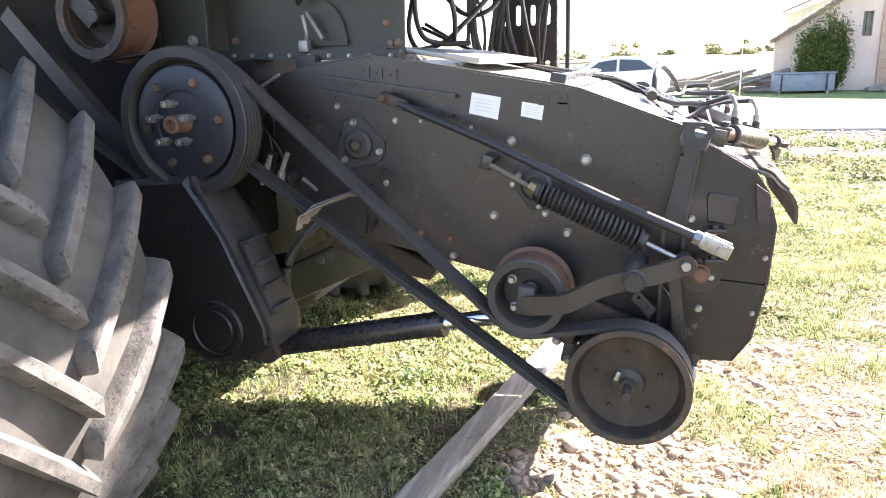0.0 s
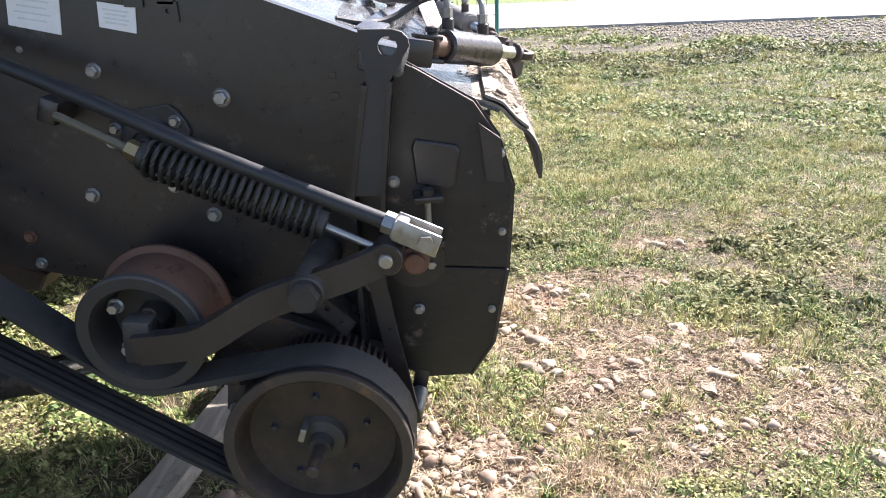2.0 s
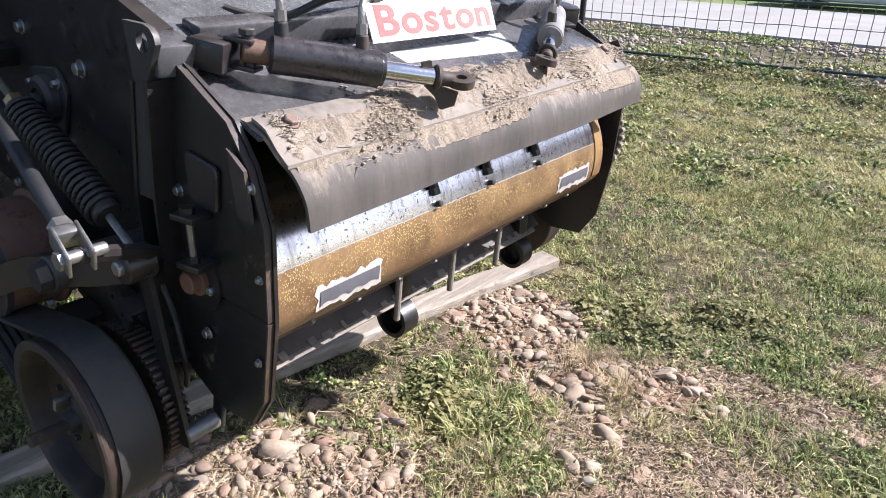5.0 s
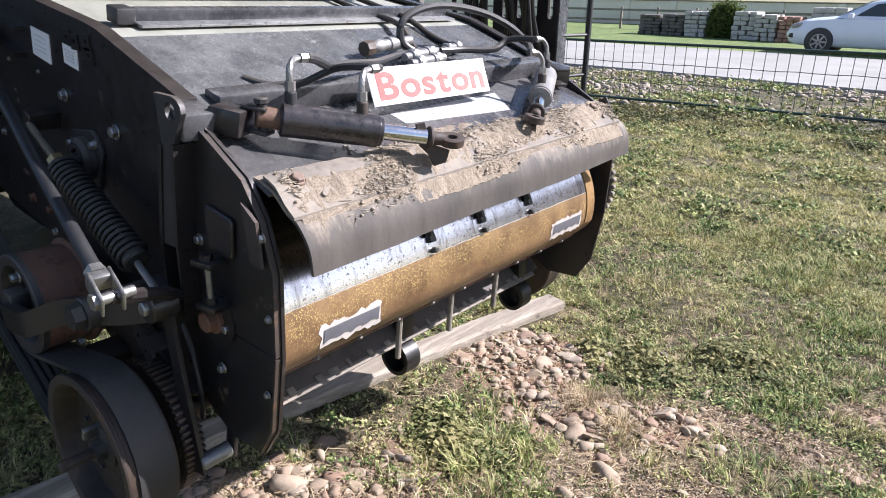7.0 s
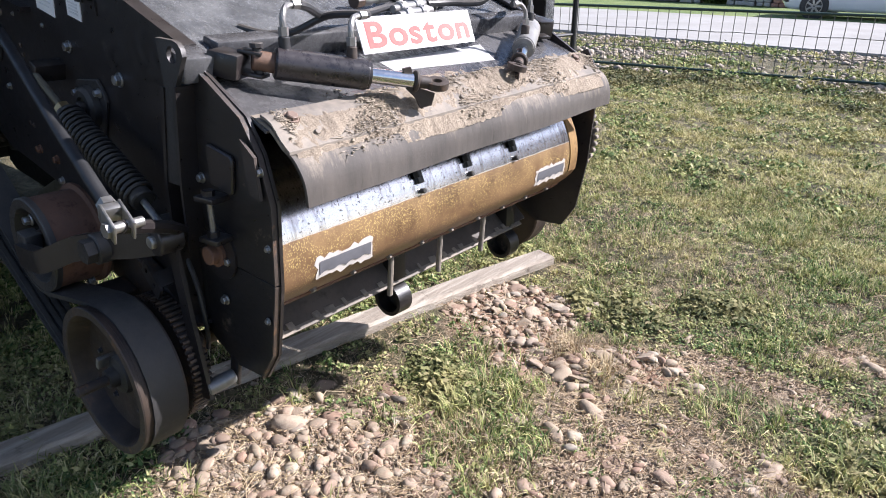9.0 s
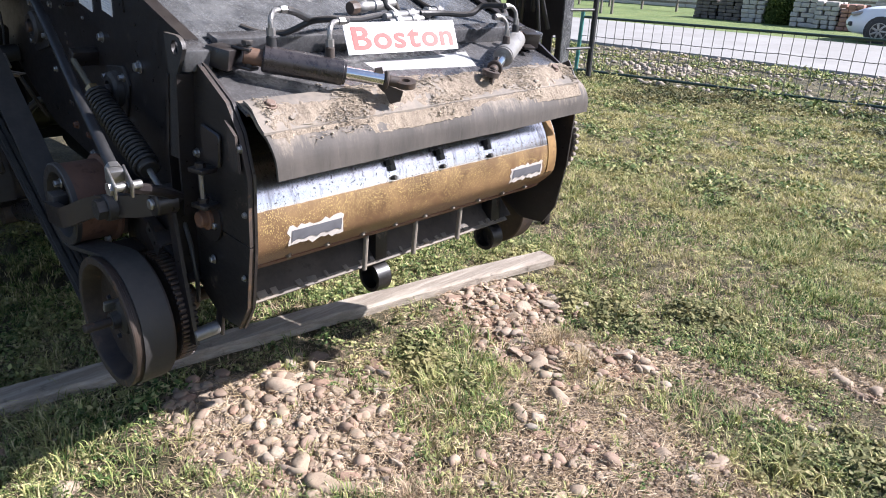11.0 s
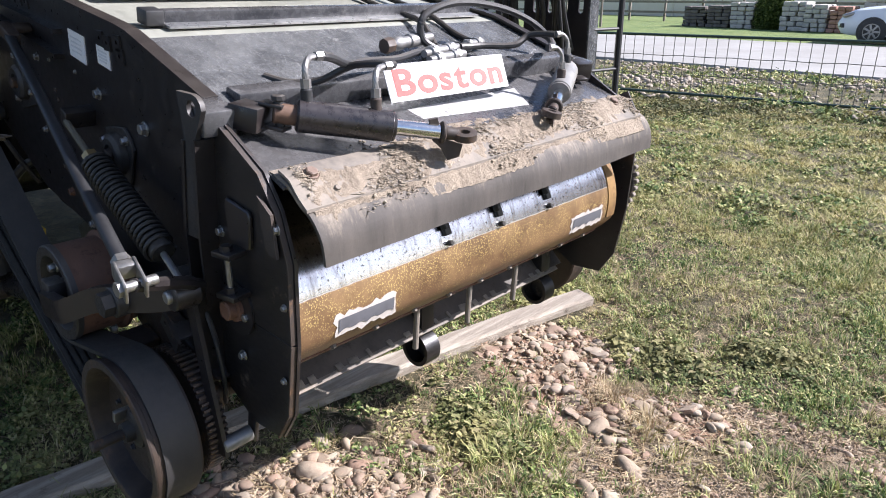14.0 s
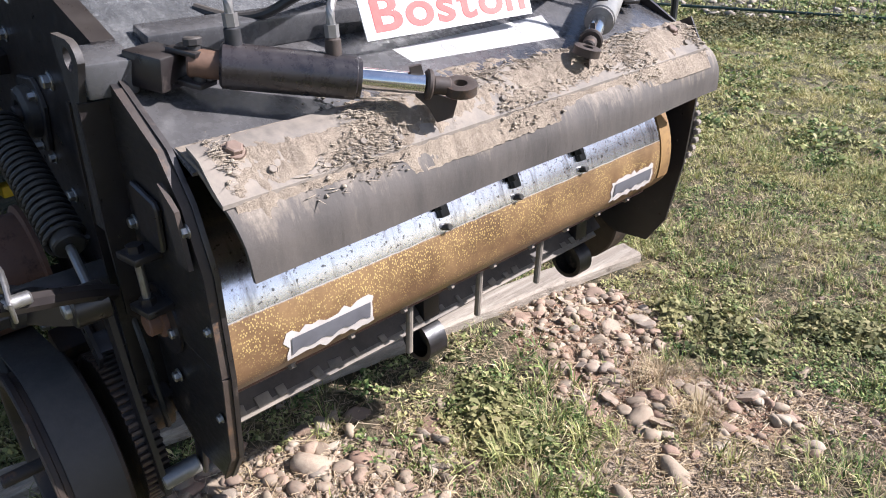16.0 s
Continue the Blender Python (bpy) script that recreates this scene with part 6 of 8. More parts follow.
def build_coupling(p0, p1, label):
    """Screw coupling of several collars between two hoses."""
    t = thing("hose_coupling", p0, label, "hose coupling", "hose couplings")
    p0, p1 = Vector(p0), Vector(p1)
    L = (p1 - p0).length
    bm = bmesh.new()
    lathe(bm, [(0, 0), (0, 0.010), (L * 0.15, 0.010), (L * 0.16, 0.016), (L * 0.36, 0.016), (L * 0.37, 0.0135), (L * 0.6, 0.0135), (L * 0.61, 0.017), (L * 0.85, 0.017), (L * 0.86, 0.011), (L, 0.011), (L, 0)], p0, p1, 14)
    part("sleeve", bm, white_steel, t, "pale dusty steel sleeve")
    for f in (0.2, 0.7):
        bm = bmesh.new()
        q = p0.lerp(p1, f)
        lathe(bm, [(0, 0), (0, 0.019), (L * 0.09, 0.019), (L * 0.09, 0)], q, p1, 6)
        part("hex_collar", bm, zinc, t)


build_coupling((0.06, 2.80, 1.366), (0.02, 2.98, 1.371), "pale steel hydraulic hose coupling lying on the hood")
build_coupling((0.09, 2.79, 1.352), (0.06, 2.96, 1.357), "pale steel hydraulic hose coupling lying on the hood")
build_coupling((0.03, 2.99, 1.372), (-0.01, 3.12, 1.378), "pale steel hydraulic hose coupling lying on the hood")
bm = bmesh.new()
lathe(bm, [(0, 0), (0, 0.013), (0.012, 0.018), (0.016, 0.013), (0.026, 0.019), (0.046, 0.019), (0.050, 0.015), (0.075, 0.015), (0.079, 0.019), (0.125, 0.019), (0.129, 0.014), (0.175, 0.013), (0.175, 0)], (-0.005, 2.735, 1.388), (-0.02, 2.90, 1.400), 16)
valve = tagged(part("relief_valve", bm, white_steel), "dirty pale steel valve body lying on the hood", "valve")
bm = bmesh.new()
lathe(bm, [(0, 0.0), (0, 0.0195), (0.018, 0.0215), (0.030, 0.0195), (0.030, 0.0)], (-0.0032, 2.7154, 1.3866), (-0.02, 2.90, 1.400), 8)
part("end_cap", bm, rusty_dark, valve, "dark greasy end cap")


# ---- belt drive ----
def build_lower_pulley():
    t = thing("lower_pulley", (-0.014, 1.95, 0.60), "heavy black dished belt pulley with rusty rim", "pulley")
    c0, c1 = (-0.014, 2.005, 0.600), (-0.014, 1.0, 0.600)
    bm = bmesh.new()
    lathe(bm, [(0, 0.0), (0, 0.165), (0.004, 0.176), (0.098, 0.176), (0.100, 0.180), (0.108, 0.180), (0.110, 0.176), (0.110, 0.160), (0.106, 0.156), (0.085, 0.150), (0.066, 0.142), (0.062, 0.130), (0.062, 0.0)], c0, c1, 64)
    part("rim", bm, pulley_dusty, t, "black dished pulley, rust at the rim")
    bm = bmesh.new()
    lathe(bm, [(0.1085, 0.1805), (0.1115, 0.179), (0.1115, 0.161), (0.107, 0.1575)], c0, c1, 64)
    part("rim_edge", bm, rusty_dark, t, "rusty rim edge")
    bm = bmesh.new()
    lathe(bm, [(0.06, 0.05), (0.075, 0.045), (0.08, 0.025), (0.10, 0.022), (0.10, 0.0)], c0, c1, 24)
    part("hub", bm, cast_iron, t)
    bm = bmesh.new()
    lathe(bm, [(0.09, 0.0125), (0.165, 0.0125), (0.168, 0.010), (0.168, 0)], c0, c1, 16)
    part("shaft", bm, rusty_dark, t, "dark rusty shaft end")
    bm = bmesh.new()
    box(bm, (-0.043, 1.925, 0.632), (0.012, 0.045, 0.03), (0, 20, 0), 0.002)
    part("key", bm, zinc, t)
    for k in range(5):
        a = radians(20 + 72 * k)
        hexbolt("bolt", 0.006, 0.008, pulley_paint, t, (-0.014 + 0.095 * math.cos(a), 1.943, 0.60 + 0.095 * math.sin(a)), (0, -1, 0))
    # ribbed wheel behind
    bm = bmesh.new()
    lathe(bm, [(0, 0.0), (0, 0.148), (0.045, 0.148), (0.045, 0.0)], (-0.014, 2.075, 0.6), c1, 48)
    g = part("toothed_wheel", bm, rusty_dark, t)
    bm = bmesh.new()
    box(bm, (0, 0, 0), (0.012, 0.045, 0.007), bev=0.001)
    tooth = part("tooth", bm, rusty_dark, g)
    for i in range(64):
        a = 2 * math.pi * i / 64
        m = Matrix.Translation((-0.014 + 0.152 * math.cos(a), 2.0525, 0.6 + 0.152 * math.sin(a))) @ Euler((0, -a, 0)).to_matrix().to_4x4()
        if i == 0:
            tooth.matrix_basis = m
        else:
            again(tooth, m, g)
    bm = bmesh.new()
    rod(bm, (-0.014, 2.07, 0.6), (-0.014, 2.14, 0.6), 0.04, 20)
    part("axle", bm, rusty_dark, t)


build_lower_pulley()


def build_idler():
    t = thing("idler_pulley", (-0.315, 1.97, 0.846), "flat idler pulley with a rusty running face on a bent arm", "pulley")
    c0, c1 = (-0.315, 2.045, 0.846), (-0.315, 1, 0.846)
    bm = bmesh.new()
    lathe(bm, [(0.112, 0.119), (0.125, 0.119), (0.128, 0.115), (0.126, 0.094), (0.112, 0.088), (0.05, 0.082), (0.05, 0.035), (0.10, 0.032), (0.10, 0)], c0, c1, 56)
    part("front_flange", bm, cast_iron, t, "black cast front flange")
    bm = bmesh.new()
    lathe(bm, [(0.0, 0.08), (0.0, 0.128), (0.008, 0.128), (0.012, 0.115), (0.111, 0.115), (0.111, 0.108)], c0, c1, 56)
    part("running_face", bm, rust, t, "orange rusty running face")
    for dx, dz, m in ((-0.045, 0.05, zinc), (-0.038, -0.036, zinc), (0.012, 0.03, rusty_dark), (0.012, -0.03, rusty_dark)):
        hexbolt("bolt", 0.011, 0.02, m, t, (-0.315 + dx, 1.945, 0.846 + dz), (0, -1, 0))
    bm = bmesh.new()
    box(bm, (-0.312, 1.915, 0.843), (0.05, 0.04, 0.085), (0, 6, 0), 0.005)
    part("hub_block", bm, cast_iron, t)
    bm = bmesh.new()
    ribbon(bm, smooth_path([(-0.31, 1.893, 0.835), (-0.23, 1.893, 0.842), (-0.185, 1.897, 0.852), (-0.10, 1.93, 0.893), (-0.02, 1.95, 0.915), (0.06, 1.985, 0.928), (0.135, 2.02, 0.948)], 3), 0.056, 0.026, side=(-0.2, 0, 1))
    part("arm", bm, black_paint, t, "bent black steel arm")
    bm = bmesh.new()
    rod(bm, (-0.009, 1.93, 0.914), (-0.009, YN, 0.914), 0.034, 24)
    lathe(bm, [(0, 0), (0, 0.027), (0.022, 0.027), (0.022, 0)], (-0.009, 1.93, 0.914), (-0.009, 1, 0.914), 6)
    part("pivot", bm, cast_iron, t)
    bm = bmesh.new()
    rod(bm, (0.129, 1.995, 0.948), (0.129, 2.05, 0.948), 0.032, 22)
    part("arm_end", bm, black_paint, t)
    bm = bmesh.new()
    rod(bm, (0.129, 1.985, 0.948), (0.129, 2.0, 0.948), 0.014, 16)
    part("end_pin", bm, zinc, t, "bright pin end")


build_idler()


def tangents():
    """The belt's way, as points (x, z), round the three wheels."""
    U, ru = Vector((-1.345, 1.445)), 0.12
    I, ri = Vector((-0.315, 0.846)), 0.119
    P, rp = Vector((-0.014, 0.600)), 0.179
    def cross(a, ra, b, rb, s):
        d = b - a
        D = d.length
        base = math.atan2(d.y, d.x)
        off = math.acos((ra + rb) / D)
        t = base + s * off
        n = Vector((math.cos(t), math.sin(t)))
        return a + n * ra, b - n * rb, t
    def outer(a, ra, b, rb, s):
        d = b - a
        base = math.atan2(d.y, d.x)
        t = base + s * math.acos((ra - rb) / d.length)
        n = Vector((math.cos(t), math.sin(t)))
        return a + n * ra, b + n * rb, t
    a1, b1, t1 = cross(U, ru, I, ri, 1)
    a2, b2, t2 = cross(I, ri, P, rp, -1)
    a3, b3, t3 = outer(P, rp, U, ru, 1)
    pts = [a1]
    n = 14
    def arc(c, r, s, e, ccw):
        if ccw:
            while e < s:
                e += 2 * math.pi
        else:
            while e > s:
                e -= 2 * math.pi
        return [c + Vector((math.cos(s + (e - s) * k / n), math.sin(s + (e - s) * k / n))) * r for k in range(n + 1)]
    pts = [a1] + arc(I, ri, t1 + math.pi, t2, True) + arc(P, rp, t2 + math.pi, t3, False) + arc(U, ru, t3, t1, False)
    return pts


def build_belt():
    t = thing("drive_belt", (-0.7, 1.95, 0.9), "wide worn ribbed rubber drive belt", "belt")
    way = tangents()
    closed = [(p.x, p.y) for p in way]
    bm = bmesh.new()
    ribbon(bm, [(x, 1.955, z) for x, z in closed], 0.078, 0.007)
    part("backing", bm, belt_rubber, t, "smooth rubber backing")
    inner = []
    for i, p in enumerate(way):
        d = (way[min(i + 1, len(way) - 1)] - way[max(i - 1, 0)]).normalized()
        inner.append((p.x + d.y * 0.0075, p.y - d.x * 0.0075))
    for k in range(4):
        bm = bmesh.new()
        ribbon(bm, [(x, 1.928 + 0.018 * k, z) for x, z in inner], 0.011, 0.010)
        part("rib", bm, belt_rubber, t)
    return t


build_belt()


def build_big_pulley():
    t = thing("upper_pulley", (-1.41, 1.9, 1.37), "large black grooved pulley with rusty bolts and hub studs", "pulley")
    c0, c1 = (-1.41, 1.955, 1.370), (-1.41, 1, 1.370)
    bm = bmesh.new()
    prof = [(0, 0.0), (0, 0.20), (0.0, 0.236)]
    for k in range(4):
        a = 0.012 + k * 0.018
        prof += [(a, 0.236), (a + 0.005, 0.226), (a + 0.010, 0.226), (a + 0.015, 0.236)]
    prof += [(0.092, 0.238), (0.096, 0.234), (0.096, 0.205), (0.090, 0.198), (0.060, 0.190), (0.055, 0.184), (0.055, 0.0)]
    lathe(bm, prof, c0, c1, 72)
    part("rim", bm, cast_iron, t, "dull black grooved rim")
    bm = bmesh.new()
    lathe(bm, [(0.055, 0.182), (0.080, 0.180), (0.085, 0.172), (0.085, 0.105), (0.079, 0.10), (0.079, 0.0)], c0, c1, 56)
    part("face_plate", bm, pulley_paint, t, "oily blue-black face plate")
    for k in range(6):
        a = radians(60 * k + 5)
        hexbolt("bolt", 0.014, 0.014, rust_brown if k in (0, 1, 5) else rusty_dark, t, (-1.41 + 0.138 * math.cos(a), 1.870, 1.37 + 0.138 * math.sin(a)), (0, -1, 0), "rusty bolt", 1.1)
    bm = bmesh.new()
    lathe(bm, [(0, 0.0), (0.06, 0.05), (0.07, 0.05), (0.07, 0.030), (0.146, 0.028), (0.149, 0.025), (0.149, 0.017), (0.13, 0.015), (0.13, 0)], c0, c1, 28)
    part("hub", bm, rust_brown, t, "rusty tubular hub")
    for k in range(5):
        a = radians(72 * k + 18)
        bm = bmesh.new()
        p = Vector((-1.41 + 0.064 * math.cos(a), 1.85, 1.37 + 0.064 * math.sin(a)))
        rod(bm, p, p + Vector((0, -0.068, 0)), 0.0075, 10)
        lathe(bm, [(0, 0), (0, 0.014), (0.02, 0.014), (0.02, 0)], p + Vector((0, -0.02, 0)), p + Vector((0, -1, 0)), 6)
        lathe(bm, [(0, 0), (0, 0.0125), (0.016, 0.0125), (0.016, 0)], p + Vector((0, -0.048, 0)), p + Vector((0, -1, 0)), 6)
        part("stud", bm, zinc, t, "zinc stud with nuts")
    bm = bmesh.new()
    lathe(bm, [(0, 0), (0, 0.118), (0.012, 0.122), (0.0125, 0.115), (0.078, 0.115), (0.079, 0.122), (0.085, 0.118), (0.085, 0)], (-1.345, 1.998, 1.445), (-1.345, 1, 1.445), 40)
    part("inner_sheave", bm, cast_iron, t)
    bm = bmesh.new()
    rod(bm, (-1.41, 1.9, 1.37), (-1.41, 2.3, 1.37), 0.04, 16)
    part("shaft", bm, cast_iron, t)


build_big_pulley()


def build_back_pulley():
    t = thing("rear_idler", (-1.71, 1.93, 1.71), "black idler pulley with a bright rusty running face", "pulley")
    c0, c1 = (-1.71, 2.0, 1.712), (-1.71, 1, 1.712)
    bm = bmesh.new()
    lathe(bm, [(0.12, 0.135), (0.14, 0.135), (0.14, 0.105), (0.05, 0.095), (0.05, 0.0)], c0, c1, 48)
    part("front_flange", bm, rusty_dark, t)
    bm = bmesh.new()
    lathe(bm, [(0.0, 0.0), (0.0, 0.148), (0.01, 0.148), (0.014, 0.13), (0.12, 0.13), (0.12, 0.10)], c0, c1, 48)
    part("running_face", bm, rust, t)
    bm = bmesh.new()
    ribbon(bm, [(-1.72, 1.90, 1.70), (-1.80, 1.89, 1.80), (-1.93, 1.89, 1.95)], 0.07, 0.03, side=(0.7, 0, 0.7))
    rod(bm, (-1.71, 1.87, 1.712), (-1.71, 1.95, 1.712), 0.022, 12)
    part("arm", bm, cast_iron, t)
    bm = bmesh.new()
    ribbon(bm, [(-1.78, 1.935, 1.574), (-1.62, 1.935, 1.585), (-1.42, 1.935, 1.608)], 0.05, 0.008)
    part("belt", bm, belt_rubber, t)
    bm = bmesh.new()
    ribbon(bm, [(-2.15, 1.96, 1.75), (-1.95, 1.96, 1.52), (-1.72, 1.96, 1.26), (-1.62, 1.96, 1.16)], 0.06, 0.05, side=(0.75, 0, 0.66))
    part("guard_strap", bm, cast_iron, t)
    bm = bmesh.new()
    for k in range(3):
        ribbon(bm, [(-2.35, 1.90 + 0.02 * k, 1.66), (-1.85, 1.90 + 0.02 * k, 1.32), (-1.60, 1.90 + 0.02 * k, 1.16)], 0.014, 0.014)
    part("rear_belt", bm, belt_rubber, t)


build_back_pulley()


def build_tie_rod():
    t = thing("tie_rod", (-0.3, 2.0, 1.2), "long black tie rod with a zinc fork end", "rod")
    a, b = Vector((-0.745, 2.06, 1.410)), Vector((0.144, 1.908, 1.058))
    d = (b - a).normalized()
    bm = bmesh.new()
    tube(bm, [a, a.lerp(b, 0.35) + Vector((0, 0, 0.006)), a.lerp(b, 0.7) + Vector((0, 0, -0.004)), b], 0.0135, 14)
    part("shaft", bm, black_plastic, t)
    bm = bmesh.new()
    box(bm, (-0.765, 2.065, 1.418), (0.085, 0.03, 0.035), (0, 23, 0), 0.006)
    rod(bm, (-0.795, 2.03, 1.43), (-0.795, YN, 1.43), 0.014, 12)
    part("rear_fork", bm, rusty_dark, t, "rusty rear fork")
    bm = bmesh.new()
    lathe(bm, [(0, 0), (0, 0.019), (0.018, 0.019), (0.018, 0)], b, b + d, 6)
    part("lock_nut", bm, zinc, t)
    m = b + d * 0.018
    bm = bmesh.new()
    ang = math.degrees(math.atan2(-d.z, d.x))
    c = m + d * 0.011
    box(bm, c, (0.022, 0.044, 0.032), (0, ang, -9), 0.004)
    for s in (-1, 1):
        q = m + d * 0.041 + Vector((0, s * 0.0185, 0))
        box(bm, q, (0.078, 0.006, 0.040), (0, ang, -9), 0.003)
    part("fork", bm, zinc, t, "zinc plated fork")
    q = m + d * 0.058
    bm = bmesh.new()
    rod(bm, q + Vector((0, -0.030, 0)), q + Vector((0, 0.045, 0)), 0.010, 16)
    lathe(bm, [(0, 0), (0, 0.015), (0.009, 0.015), (0.009, 0)], q + Vector((0, -0.022, 0)), q + Vector((0, -1, 0)), 6)
    part("pin", bm, zinc, t)
    bm = bmesh.new()
    tube(bm, [q + Vector((0, 0.0, 0)), (0.17, 2.0, 0.99), (0.135, 2.06, 0.955)], 0.014, 8)
    part("link", bm, black_paint, t)


build_tie_rod()


def build_spring():
    t = thing("tension_spring", (-0.14, 2.05, 1.07), "black coil tension spring with a threaded rod", "spring")
    a, b = Vector((-0.300, 2.055, 1.140)), Vector((0.006, 2.045, 1.004))
    m, L = frame_to(a, b)
    bm = bmesh.new()
    turns = 21
    pts = [m @ Vector((0.031 * math.cos(2 * math.pi * u), 0.031 * math.sin(2 * math.pi * u), L * u / turns)) for u in np.linspace(0, turns, turns * 22)]
    tube(bm, pts, 0.0050, 8, 1, False)
    part("coil", bm, spring_steel, t)
    for p, q in ((a, 0.0), (b, 0.0)):
        bm = bmesh.new()
        d = (b - a).normalized()
        rod(bm, p - d * 0.012, p + d * 0.012, 0.027, 16)
        part("end_plug", bm, spring_steel, t)
    bm = bmesh.new()
    rod(bm, b, (0.118, 2.035, 0.953), 0.0075, 10)
    part("front_rod", bm, zinc, t)
    bm = bmesh.new()
    rod(bm, (-0.455, 2.06, 1.222), a, 0.0085, 10)
    part("threaded_rod", bm, olive_paint, t)
    bm = bmesh.new()
    box(bm, (-0.465, 2.095, 1.228), (0.035, 0.075, 0.045), (0, 24, 0), 0.004)
    part("rod_bracket", bm, black_paint, t)
    bm = bmesh.new()
    lathe(bm, [(0, 0), (0, 0.019), (0.028, 0.019), (0.028, 0)], (-0.332, 2.057, 1.158), a, 6)
    part("nut", bm, brass, t)


build_spring()


def build_ram():
    t = thing("lift_ram", (-0.9, 2.05, 0.62), "long black hydraulic lift ram with chromed rod", "hydraulic ram")
    a, b, c = Vector((-1.30, 2.05, 0.545)), Vector((-0.615, 2.05, 0.693)), Vector((-0.36, 2.05, 0.748))
    d = (b - a).normalized()
    L = (b - a).length
    bm = bmesh.new()
    lathe(bm, [(0, 0), (0, 0.036), (0.01, 0.042), (0.41, 0.042), (0.412, 0.045), (0.418, 0.045), (0.42, 0.042), (L - 0.03, 0.042), (L - 0.028, 0.046), (L, 0.046), (L, 0.02)], a, b, 28)
    part("barrel", bm, ram_paint, t, "black barrel with a weld ring and worn paint")
    bm = bmesh.new()
    rod(bm, b - d * 0.01, c, 0.027, 22)
    part("piston_rod", bm, chrome, t)
    bm = bmesh.new()
    rod(bm, a - d * 0.06, a + d * 0.01, 0.05, 18)
    part("rear_eye", bm, rusty_dark, t)
    bm = bmesh.new()
    rod(bm, (-1.20, 2.05, 0.60), (-1.20, 2.05, 0.64), 0.012, 10)
    part("port", bm, white_steel, t)
    build_hose([(-1.20, 2.05, 0.64), (-1.21, 2.06, 0.75), (-1.20, 2.08, 0.87), (-1.12, 2.12, 0.98), (-1.05, 2.2, 1.05), (-1.1, 2.3, 1.2)], 0.015, "black hydraulic hose rising from the lift ram")
    bm = bmesh.new()
    box(bm, (-0.33, 2.09, 0.77), (0.08, 0.06, 0.08), (0, 10, 0), 0.01)
    part("front_eye", bm, rusty_dark, t)


build_ram()


# ---- harvester: axle, wheel and front of the body ----
def build_leg():
    t = thing("final_drive_leg", (-1.4, 1.95, 0.6), "black final drive housing with a round boss", "drive housing")
    bm = bmesh.new()
    prism(bm, [(-1.72, 1.18), (-1.42, 1.20), (-1.30, 1.02), (-1.165, 0.70), (-1.165, 0.63), (-1.25, 0.575), (-1.42, 0.545), (-1.56, 0.60), (-1.75, 0.95)], 1.85, 2.08, 0.02)
    part("housing", bm, black_paint, t, "black cast housing")
    bm = bmesh.new()
    lathe(bm, [(0, 0.105), (0.012, 0.10), (0.014, 0.088), (0.008, 0.084), (0.008, 0.070), (0.016, 0.066), (0.018, 0.0)], (-1.365, 1.852, 0.680), (-1.365, 1, 0.68), 36)
    part("boss", bm, black_paint, t, "round cover boss")
    bm = bmesh.new()
    ribbon(bm, [(-1.395, 1.93, 1.20), (-1.285, 1.93, 1.00), (-1.155, 1.93, 0.70), (-1.155, 1.93, 0.63)], 0.17, 0.012)
    part("front_strip", bm, cast_iron, t, "worn dark front strip")
    bm = bmesh.new()
    box(bm, (-1.205, 1.935, 0.86), (0.025, 0.12, 0.27), (0, -20, 0), 0.006)
    b = part("step_bracket", bm, cast_iron, t, "slotted bracket")
    for k in range(4):
        bm = bmesh.new()
        f = 0.12 - 0.075 * k
        box(bm, (-1.185 - 0.34 * f, 1.925, 0.865 + f), (0.02, 0.11, 0.012), (0, -20, 0), 0.002)
        part("cleat", bm, cast_iron, b)
    bm = bmesh.new()
    rod(bm, (-1.27, 1.98, 0.55), (-1.27, 2.12, 0.55), 0.045, 20)
    part("lug", bm, rusty_dark, t)
    bm = bmesh.new()
    rod(bm, (-2.03, 1.4, 0.86), (-2.03, 2.4, 0.86), 0.16, 28)
    part("axle_tube", bm, black_paint, t)
    bm = bmesh.new()
    prism(bm, [(-2.2, 0.72), (-1.5, 0.60), (-1.5, 1.0), (-2.2, 1.05)], 1.88, 2.06, 0.02)
    part("drop_arm", bm, black_paint, t)
    bm = bmesh.new()
    box(bm, (-1.335, 2.19, 0.69), (0.035, 0.035, 0.045), (0, 15, 10), 0.006)
    rod(bm, (-1.335, 2.10, 0.66), (-1.335, 2.19, 0.69), 0.008, 8)
    part("yellow_cap", bm, tag_yellow, t, "small yellow cap")


build_leg()


